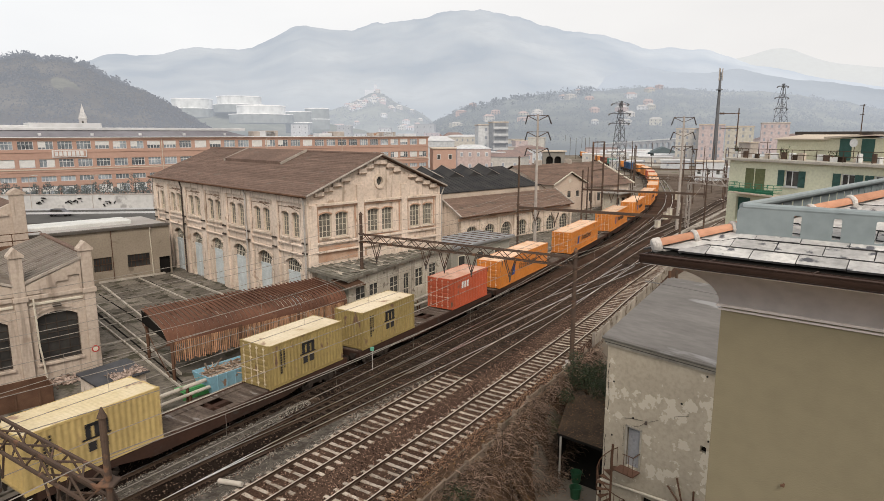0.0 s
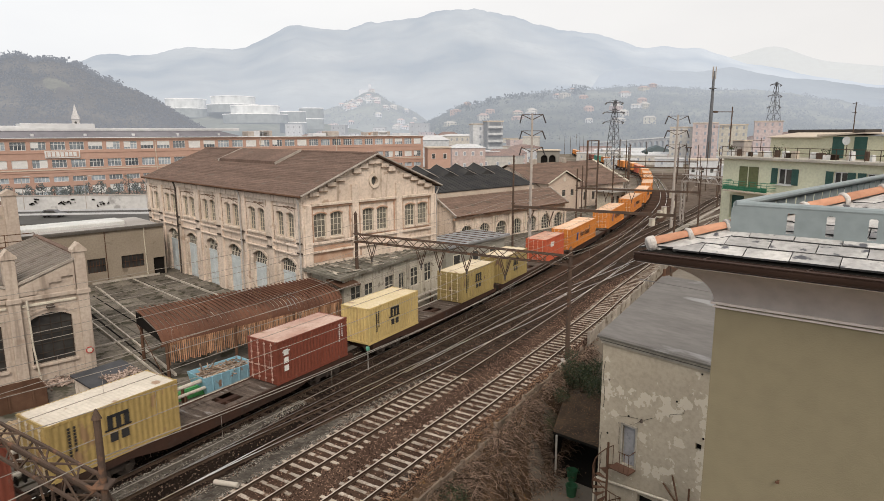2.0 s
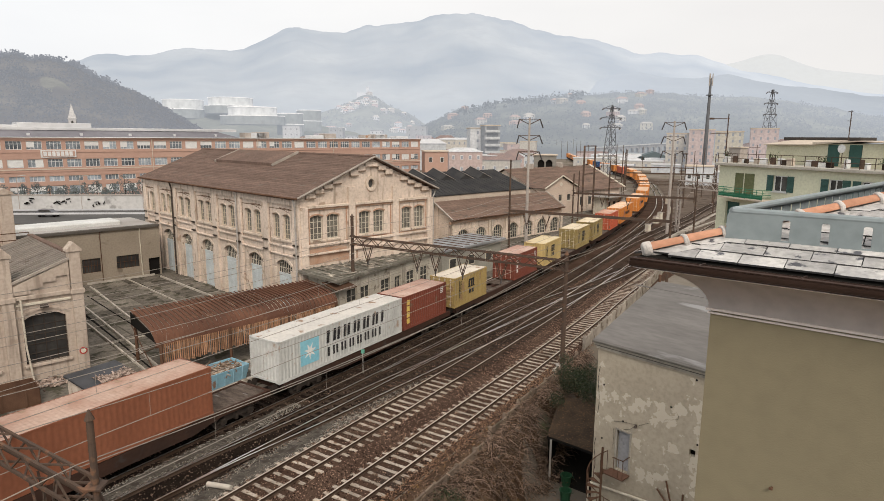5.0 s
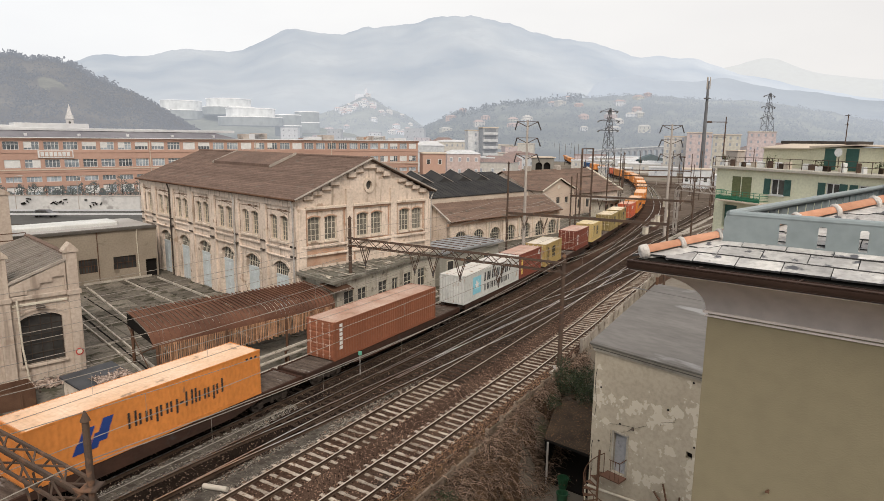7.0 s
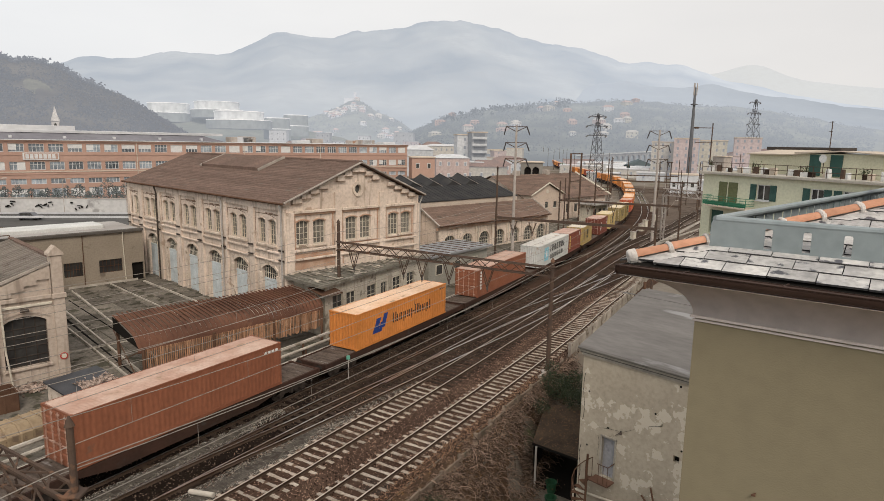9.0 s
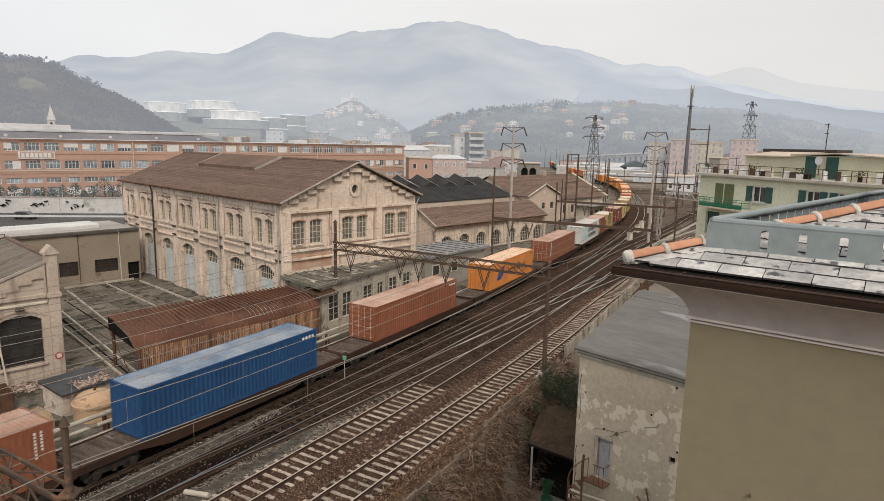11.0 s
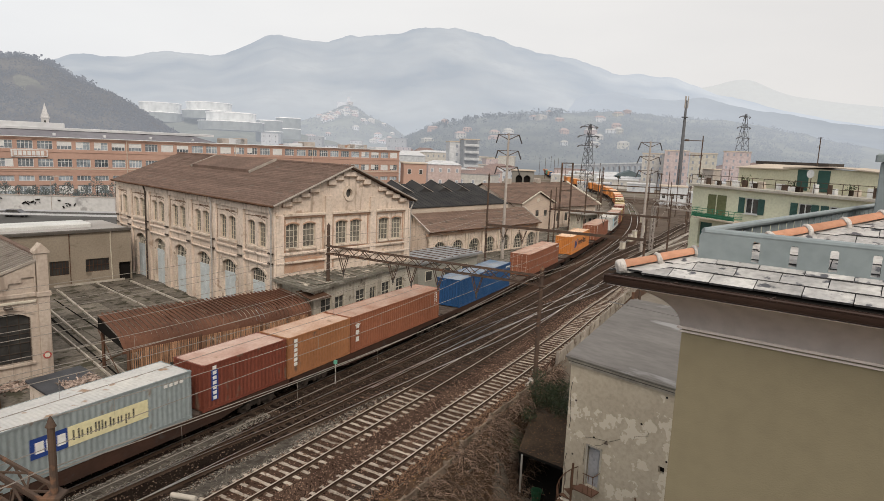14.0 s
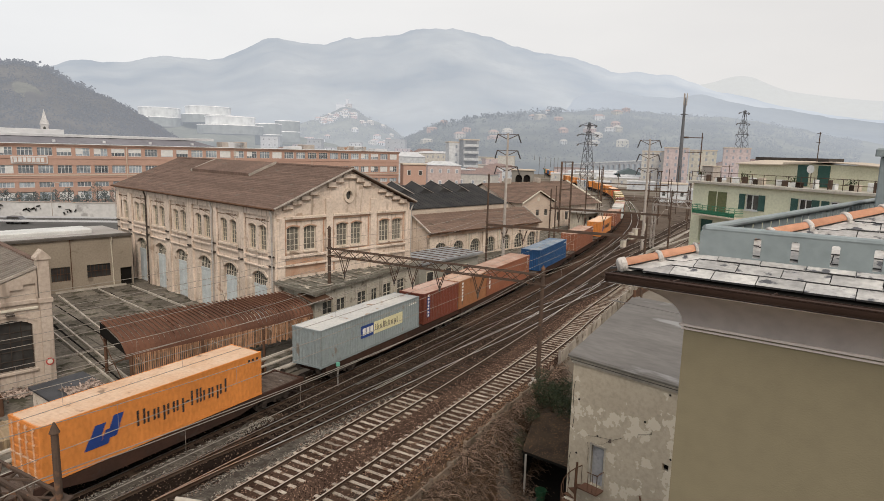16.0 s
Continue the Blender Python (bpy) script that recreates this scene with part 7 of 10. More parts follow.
def fence_and_hedge():
    root = thing("concrete_fence", pose(0, 0, 0), "low weathered concrete slab fence beside the siding", "fence", kind="structure")
    fm = mat("weathered_concrete", (0.25, 0.195, 0.15), (0.15, 0.115, 0.09), 0.9, s1=1, s2=7, bump=0.3, stain=(0.12, 0.10, 0.075), ss=1.2, st=0.56, rand=0.2)
    wm = mat("pale_concrete", (0.38, 0.34, 0.29), (0.26, 0.225, 0.19), 0.9, s1=1, s2=7, bump=0.3, stain=(0.16, 0.13, 0.10), ss=1.4, st=0.56, rand=0.2)
    rng = random.Random(5)
    s = -34.0
    while s < 46:
        o = float(np.interp(s, (-34, -7, -4, 1.5, 5, 10, 13, 24, 46), (13.7, 13.65, 13.4, 12.95, 12.9, 13.0, 12.7, 12.5, 12.4)))
        a = at(s, o)
        pale = s > 12
        hgt = 0.80 if pale else rng.choice((0.05, 0.12, 0.2, 0.26, 0.32))
        part("post", G().soft(-0.09, 0.09, -0.09, 0.09, -0.4, hgt + 0.12, 0.02), wm if pale else fm, root, m=pose(a.x, a.y, 0, rng.uniform(-3, 3), rng.uniform(-3, 3), head(s)))
        if not 11 < s < 13 and (pale or rng.random() > .22):
            part("slab", G().soft(0.1, 1.9, -0.05, 0.05, -0.4, hgt, 0.02), wm if pale else fm, root, m=pose(a.x, a.y, 0, rng.uniform(-6, 6), rng.uniform(-2, 2) if not pale else 0, head(s) + rng.uniform(-1, 1)))
        s += 2.0
    rng = random.Random(21)

    def ground_z(s, o):
        p = at(s, o)
        k = min(1, max(0, (o - 13.4) / float(np.interp(p.x, (3.5, 5.8), (4.0, 0.9)))))
        return -0.3 - 3.2 * k * k * (3 - 2 * k)
    # dark leaf mould on the bank
    g = G()
    v = []
    for i in range(34):
        for j in range(8):
            o = 12.5 + 0.74 * j
            p = at(-23 + i, o)
            if p.x > 5.2:
                p = at(-23 + i, min(o, 14.4 - 0.1 * (7 - j)))
            v.append((p.x, p.y, float(ground_height(np.array([p.x]), np.array([p.y]))[0]) + 0.07 + 0.05 * noise.noise(p)))
    g.add(v, [(a * 8 + b, a * 8 + b + 1, a * 8 + b + 9, a * 8 + b + 8) for a in range(33) for b in range(7)])
    mould = mat("leaf_mould", (0.062, 0.040, 0.027), (0.125, 0.078, 0.048), 0.95, s1=1.5, s2=12, bump=1.0, bs=12, stain=(0.15, 0.085, 0.035), ss=2.2, st=0.62, fine=0.6)
    tagged(part("bank", g, mould), "dark bank of leaf mould below the fence", "bank", kind="structure")
    twig = island_mat("bramble_twigs", (0.034, 0.024, 0.018), (0.33, 0.235, 0.178), power=1.5)
    g = G()
    clumps = []
    for i in range(340):
        s = rng.uniform(-22, 13)
        o = 13.2 + abs(rng.gauss(0, 1)) * (1.45 if s < 7 else 0.6)
        if (s > 7 and o > 14.3) or (s > 1.5 and o > 14.9) or (s > -3 and o > 16.2) or o > 17.2:
            continue
        edge = float(np.interp(s, (-7, -4, 1.5, 10), (13.65, 13.4, 12.95, 13.0)))
        o = max(o, edge + .3)
        clumps.append((s, o, rng.uniform(0.6, 1.25) * (1.0 if o < 15 else 0.8) * min(1, .55 + (o - edge - .3) * .7)))
    for i in range(19000):
        s, o, tall = rng.choice(clumps)
        s, o = s + rng.gauss(0, .35), max(13.25, o + rng.gauss(0, .3))
        p = at(s, o, ground_z(s, o) + rng.uniform(-0.05, 0.75) * tall)
        d = Vector((rng.gauss(0, 1), rng.gauss(0, 1), rng.uniform(-0.1, 1.6))).normalized()
        ln = rng.uniform(0.35, 1.15) * tall
        pts = [p]
        for k in range(4):
            d = (d + Vector((rng.gauss(0, .4), rng.gauss(0, .4), -0.32))).normalized()
            pts.append(pts[-1] + d * ln / 4)
        w = rng.choice((0.005, 0.007, 0.009, 0.011, 0.014, 0.018))
        sd = d.cross(Vector((0, 0, 1))).normalized() * w
        u = Vector((0, 0, w))
        v = [q for pt in pts for q in (pt - sd, pt + sd, pt + u * 1.6)]
        f = []
        for k in range(4):
            b = 3 * k
            f += [(b, b + 1, b + 4, b + 3), (b + 1, b + 2, b + 5, b + 4), (b + 2, b, b + 3, b + 5)]
        g.add(v, f)
    tagged(part("bramble_thicket", g, twig), "tangle of bare brown bramble stems on the bank", "thicket", kind="stuff")
    dead = island_mat("withered_leaves", (0.07, 0.046, 0.03), (0.27, 0.175, 0.108), power=1.3)
    g = G()
    for _ in range(20000):
        s, o, tall = rng.choice(clumps)
        s, o = s + rng.gauss(0, .4), max(13.1, o + rng.gauss(0, .35))
        p = at(s, o, ground_z(s, o) + rng.uniform(0.02, 0.7) * tall)
        a = Vector((rng.gauss(0, 1), rng.gauss(0, 1), rng.gauss(0, 1))).normalized()
        b = a.orthogonal().normalized() * rng.uniform(.015, .035)
        a *= rng.uniform(.025, .06)
        g.add([p - a, p + b, p + a, p - b], [(0, 1, 2, 3)])
    tagged(part("withered_foliage", g, dead), "withered brown leaves hanging in the brambles", "leaves", kind="stuff")
    leaf = island_mat("ivy_leaf", (0.014, 0.022, 0.009), (0.055, 0.068, 0.028), 0.6, power=1.6)
    g = G()
    for c, n, rad in (((9.0, 38.8, 0.05), 2600, (1.1, 1.6, 0.75)), ((0.6, 25.4, -0.3), 700, (0.9, 0.9, 0.5)), ((9.8, 36.9, -0.2), 1300, (0.8, 1.3, 0.7)), ((10.7, 39.4, -0.15), 2600, (1.2, 1.7, 0.8)), ((12.2, 41.4, -0.1), 900, (0.8, 1.2, 0.5)), ((9.0, 40.2, 0.7), 400, (0.5, 0.5, 0.7)), ((-2.2, 22.0, -0.2), 250, (0.8, 0.8, 0.4)), ((7.6, 36.0, -0.2), 350, (0.6, 0.8, 0.4))):
        for _ in range(n):
            d = Vector((rng.gauss(0, 1), rng.gauss(0, 1), rng.gauss(0, 1))).normalized() * rng.uniform(0.45, 1.05)
            p = Vector(c) + Vector((d.x * rad[0], d.y * rad[1], d.z * rad[2]))
            a = Vector((rng.gauss(0, 1), rng.gauss(0, 1), rng.gauss(0, .6))).normalized() * rng.uniform(.03, .065)
            b = a.cross(Vector((rng.gauss(0, 1), rng.gauss(0, 1), rng.gauss(0, 1)))).normalized() * rng.uniform(.02, .045)
            g.add([p - a, p + b, p + a * 1.2, p - b], [(0, 1, 2, 3)])
    tagged(part("ivy", g, leaf), "dark green ivy and shrubs at the fence", "shrub", kind="stuff")
    lit = island_mat("dead_leaves", (0.10, 0.055, 0.03), (0.34, 0.20, 0.12))
    g = G()
    for _ in range(9000):
        s, o = rng.uniform(-22, 9), rng.choice((rng.uniform(11.9, 13.3), rng.uniform(11.9, 17.5)))
        p = at(s, o, (ground_z(s, o) if o > 12.7 else -0.19) + 0.03)
        if s > 0.3 and o > 14.9:
            continue
        a = rng.uniform(0, 6.3)
        r = rng.uniform(.03, .08)
        g.add([p + Vector((r * math.cos(a), r * math.sin(a), 0)), p + Vector((-r * math.sin(a) * .6, r * math.cos(a) * .6, .02)), p - Vector((r * math.cos(a), r * math.sin(a), -.015))], [(0, 1, 2)])
    tagged(part("leaf_litter", g, lit), "scattered dead brown leaves along the bank", "leaves", kind="stuff")


near_roof()
peeling_house()
fence_and_hedge()
M_GRAVEL = mat("pale_gravel", (0.135, 0.12, 0.102), (0.065, 0.056, 0.047), 0.95, s1=1.2, s2=14, bump=1.0, bs=22, fine=0.8, stain=(0.05, 0.042, 0.035), ss=3.0, st=0.56)


def gravel_strip(s0, s1, left, right, seed):
    """A heap of fresh gravel along the track, with ragged edges."""
    v, n = [], int((s1 - s0) / 0.25)
    for i in range(n + 1):
        s = s0 + (s1 - s0) * i / n
        taper = min(1.0, (n - i) / 14 + 0.15)
        wob = 0.28 * noise.noise(Vector((s * 1.3, seed, 0))) + 0.12 * noise.noise(Vector((s * 5, seed, 3)))
        a, b = left + wob * 0.6, left + (right - left) * taper + wob
        for j in range(7):
            p = at(s, a + (b - a) * j / 6)
            v.append((p.x, p.y, -0.245 + 0.09 * math.sin(math.pi * j / 6) + 0.03 * noise.noise(Vector((p.x * 6, p.y * 6, seed)))))
    f = [(7 * i + j, 7 * i + j + 1, 7 * i + j + 8, 7 * i + j + 7) for i in range(n) for j in range(6)]
    tagged(part("gravel", G().add(v, f), M_GRAVEL), "strip of fresh pale grey gravel between the tracks", "gravel", kind="structure")


gravel_strip(-30, -5.5, 1.05, 2.35, 1.0)
gravel_strip(-30, -4.0, 4.55, 6.1, 2.0)
stones("brown_stones", "loose brown ballast stones between the sidings", M_STONE_B, [(-24, 34, 7.9, 9.9), (-24, 34, 4.4, 6.3), (-24, 34, 11.4, 12.7), (-24, 36, 9.4, 12.4), (-24, 40, 5.0, 9.8), (-24, 30, 11.6, 13.0)], 52000, 0.034, 3)
stones("dark_stones", "oily dark ballast stones of the main tracks", M_STONE_D, [(-24, 34, -1.6, 5.0)], 22000, 0.034, 6)
stones("grey_stones", "pale grey fresh ballast strewn between tracks", M_STONE_G, [(-24, -7, 1.1, 2.4), (-9, -4.5, 1.3, 2.1), (-24, -7, 4.5, 6.1), (-10, -3, 4.8, 5.9), (-24, 3, 5.2, 5.8)], 26000, 0.032, 4)

# ---------------------------------------------------------------- the freight train
SPEED = 10.9
MOVING = []


def paint(name, c, dirt=(0.14, 0.085, 0.06), st=0.63, rough=0.55):
    return mat(name, c, tuple(v * 0.82 for v in c), rough, s1=0.5, s2=7, bump=0.06, bs=30, stain=dirt, ss=1.6, st=st, stretch=(1, 1, 0.5), rand=0.1, fine=0.3)


PAINT = {
    "orange": paint("orange_container_paint", (0.62, 0.215, 0.04)),
    "bright": paint("bright_orange_container_paint", (0.64, 0.232, 0.055), st=0.72),
    "yellow": paint("mustard_container_paint", (0.40, 0.285, 0.108), dirt=(0.27, 0.17, 0.09), st=0.6),
    "pale": paint("pale_yellow_container_paint", (0.52, 0.385, 0.16), dirt=(0.34, 0.24, 0.11)),
    "olive": paint("olive_container_paint", (0.315, 0.235, 0.092)),
    "red": paint("red_oxide_container_paint", (0.175, 0.050, 0.031)),
    "vermilion": paint("vermilion_container_paint", (0.48, 0.10, 0.045)),
    "brown": paint("brown_container_paint", (0.265, 0.098, 0.052), st=0.7),
    "tan": paint("tan_container_paint", (0.355, 0.155, 0.07)),
    "white": paint("light_grey_container_paint", (0.56, 0.56, 0.53), dirt=(0.33, 0.25, 0.19)),
    "steel": paint("grey_blue_container_paint", (0.245, 0.278, 0.278), dirt=(0.17, 0.145, 0.12), st=0.62),
    "blue": paint("blue_container_paint", (0.018, 0.066, 0.165), dirt=(0.12, 0.09, 0.08), st=0.72),
    "green": paint("green_container_paint", (0.06, 0.26, 0.20)),
}
ROOF = {k: mat(k + "_faded_roof", tuple(0.55 * a + 0.45 * b for a, b in zip(c, (0.62, 0.55, 0.47))), tuple(0.7 * a + 0.2 * b for a, b in zip(c, (0.5, 0.4, 0.33))), 0.7, s1=0.6, s2=6, stain=(0.30, 0.21, 0.15), ss=1.2, st=0.63, rand=0.1)
        for k, c in dict(orange=(0.70, 0.42, 0.25), bright=(0.74, 0.46, 0.28), yellow=(0.56, 0.51, 0.43), pale=(0.68, 0.56, 0.32), olive=(0.64, 0.54, 0.36), red=(0.39, 0.215, 0.17),
                         vermilion=(0.55, 0.26, 0.17), brown=(0.38, 0.20, 0.14), tan=(0.52, 0.30, 0.20), white=(0.62, 0.61, 0.58), steel=(0.50, 0.52, 0.52), blue=(0.06, 0.17, 0.30), green=(0.2, 0.4, 0.34)).items()}
M_INK = mat("black_lettering_paint", (0.02, 0.02, 0.022), (0.035, 0.033, 0.032), 0.6)
M_NAVY = mat("navy_emblem_paint", (0.018, 0.045, 0.19), (0.025, 0.06, 0.22), 0.5)
M_WHITE = mat("white_lettering_paint", (0.72, 0.71, 0.67), (0.6, 0.58, 0.55), 0.6)
M_GOLD = mat("yellow_lettering_paint", (0.65, 0.48, 0.12), (0.55, 0.4, 0.1), 0.6)
M_CYAN = mat("light_blue_emblem", (0.22, 0.50, 0.60), (0.26, 0.52, 0.60), 0.6)
M_CREAM = mat("cream_panel", (0.72, 0.66, 0.40), (0.64, 0.58, 0.35), 0.6)
M_WAGON = mat("wagon_frame_rust", (0.062, 0.034, 0.025), (0.040, 0.026, 0.021), 0.8, s1=0.6, s2=7, stain=(0.05, 0.04, 0.035), ss=1.0)
M_DECK = mat("worn_wagon_deck", (0.15, 0.118, 0.098), (0.07, 0.054, 0.044), 0.85, s1=0.8, s2=6, stain=(0.22, 0.20, 0.185), ss=0.9, st=0.63, stretch=(4, 0.6, 1), fine=0.7)
M_BOGIE = mat("greasy_bogie_iron", (0.03, 0.025, 0.022), (0.05, 0.04, 0.033), 0.75, s1=2, s2=12)
M_WHEEL = mat("wheel_steel", (0.07, 0.055, 0.045), (0.11, 0.09, 0.08), 0.6, 0.4, s1=2)

BODY = {}


def body_mesh(length, height, deep=0.034):
    """Corrugated box: x along, floor at z = 0, middle at the origin."""
    key = (length, height, deep)
    if key in BODY:
        return BODY[key]
    g, h, w = G(), length / 2, 1.219
    sheets = [G(), G(), G()]
    n = round((length - 0.3) / 0.278)
    step = (length - 0.3) / n
    for sy in (-1, 1):
        xs = []
        for i in range(n):
            x = -h + 0.15 + i * step
            xs += [(x, 0.0), (x + step * 0.26, 0.0), (x + step * 0.5, deep), (x + step * 0.76, deep)]
        xs.append((h - 0.15, 0.0))
        lo = [(x, sy * (w - 0.012 - d), 0.16) for x, d in xs]
        hi = [(x, sy * (w - 0.012 - d), height - 0.1) for x, d in xs]
        k = len(xs)
        sheets[0 if sy < 0 else 1].add(lo + hi, [(i, i + 1, i + 1 + k, i + k) for i in range(k - 1)])
        g.span(-h + 0.1, h - 0.1, sy * w - 0.06 if sy > 0 else -w, w if sy > 0 else -w + 0.06, 0.0, 0.17)
        g.span(-h + 0.1, h - 0.1, sy * w - 0.06 if sy > 0 else -w, w if sy > 0 else -w + 0.06, height - 0.12, height - 0.015)
    for ex in (-1, 1):
        for sy in (-1, 1):
            x0, x1 = (h - 0.15, h) if ex > 0 else (-h, -h + 0.15)
            y0, y1 = (w - 0.15, w) if sy > 0 else (-w, -w + 0.15)
            g.span(x0 + 0.012, x1 - 0.012, y0 + 0.006, y1 - 0.006, 0.1, height - 0.1)
        a, b = (h - 0.1, h - 0.02) if ex > 0 else (-h + 0.02, -h + 0.1)
        g.span(a, b, -w + 0.1, w - 0.1, 0.02, 0.16)
        g.span(a, b, -w + 0.1, w - 0.1, height - 0.13, height - 0.02)
    # plain corrugated end at +x and -x, the door leaves go before it
    m = 8
    ys = []
    for i in range(m):
        y = -w + 0.14 + i * (2 * w - 0.28) / m
        q = (2 * w - 0.28) / m
        ys += [(y, 0), (y + q * 0.3, 0), (y + q * 0.5, 0.045), (y + q * 0.8, 0.045)]
    ys.append((w - 0.14, 0))
    for ex in (-1, 1):
        k = len(ys)
        g.add([(ex * (h - 0.04 - d), y, 0.15) for y, d in ys] + [(ex * (h - 0.04 - d), y, height - 0.12) for y, d in ys], [(i, i + 1, i + 1 + k, i + k) for i in range(k - 1)])
    # roof sheet with shallow cross ribs, second material
    k = round(length / 0.21)
    v = []
    for i in range(k * 2 + 1):
        x = -h + 0.1 + (length - 0.2) * i / (2 * k)
        z = height - 0.02 + (0.018 if i % 2 else 0.0)
        v += [(x, -w + 0.03, z - 0.012), (x, 0, z), (x, w - 0.03, z - 0.012)]
    sheets[2].add(v, [(3 * i, 3 * i + 1, 3 * i + 4, 3 * i + 3) for i in range(2 * k)] + [(3 * i + 1, 3 * i + 2, 3 * i + 5, 3 * i + 4) for i in range(2 * k)])
    g.span(-h + 0.1, h - 0.1, -w + 0.08, w - 0.08, 0.03, 0.12)
    BODY[key] = (g, *sheets)
    return BODY[key]


CACHE = {}


def shared(key, build):
    if key not in CACHE:
        CACHE[key] = build()
    return CACHE[key]


def door_leaf(height):
    g = G().span(-0.03, 0.0, -0.54, 0.54, 0.17, height - 0.13)
    for i in range(5):
        z = 0.3 + (height - 0.7) * i / 5
        g.hexa([(-0.055, -0.5, z + .05), (-0.03, -0.5, z), (-0.03, 0.5, z), (-0.055, 0.5, z + .05), (-0.055, -0.5, z + (height - .7) / 5 - .12), (-0.03, -0.5, z + (height - .7) / 5 - .07), (-0.03, 0.5, z + (height - .7) / 5 - .07), (-0.055, 0.5, z + (height - .7) / 5 - .12)])
    return g


def lock_bar(height):
    g = G().tube([(-0.09, 0, 0.1), (-0.09, 0, height - 0.08)], 0.022, 6)
    for z in (0.25, 1.0, height - 0.9, height - 0.25):
        g.span(-0.11, -0.05, -0.06, 0.06, z, z + 0.08)
    g.span(-0.12, -0.09, 0, 0.35, 1.0, 1.05)
    return g


def blocks(cells, thick=0.008):
    """Painted marks on the near side: (x0, x1, z0, z1, slant) rectangles, x from the middle; one mesh for each."""
    out = []
    y = -1.219 - thick
    for x0, x1, z0, z1, sl in cells:
        out.append(G().hexa([(x0, y, z0), (x1, y, z0), (x1, y + thick + .004, z0), (x0, y + thick + .004, z0), (x0 + sl, y, z1), (x1 + sl, y, z1), (x1 + sl, y + thick + .004, z1), (x0 + sl, y + thick + .004, z1)]))
    return out


def strokes(x, z, h, kinds, w, gap, t):
    """A row of plain upright bars standing for a brand name: o two bars, b two tall bars, l one tall bar, p a bar reaching below, d a bar reaching above, - a dash."""
    out = []
    for k in kinds:
        if k == "-":
            out.append((x, x + w * .5, z + h * .42, z + h * .42 + t, 0))
            x += w * .5 + gap
            continue
        out.append((x, x + t, z, z + h * (1.36 if k in "bl" else 1.0), 0))
        x += t
        if k != "l":
            out.append((x + w - 2 * t, x + w - t, z - (h * .34 if k == "p" else 0), z + h * (1.36 if k in "bd" else 1.0), 0))
            x += w - t
        x += gap
    return out


def stacked_marks(h):
    out = []
    for i in range(3):
        out.append((-0.42 + 0.32 * i, -0.22 + 0.32 * i, 1.36, 1.92, 0.0))
    out += [(-0.42, 0.42, 1.84, 1.96, 0.0), (-0.55, 0.5, 1.36, 1.42, 0)]
    out += [(-0.36, -0.06, 0.90, 1.24, 0), (0.07, 0.37, 0.90, 1.24, 0)]
    out = [(a * 1.2, b * 1.2, 1.4 + (c - 1.4) * 1.2, 1.4 + (d - 1.4) * 1.2, e) for a, b, c, d, e in out]
    return blocks(out)


def column(x, z1, n, w, h, gap):
    return [(x, x + w, z1 - i * (h + gap) - h, z1 - i * (h + gap), 0) for i in range(n)]


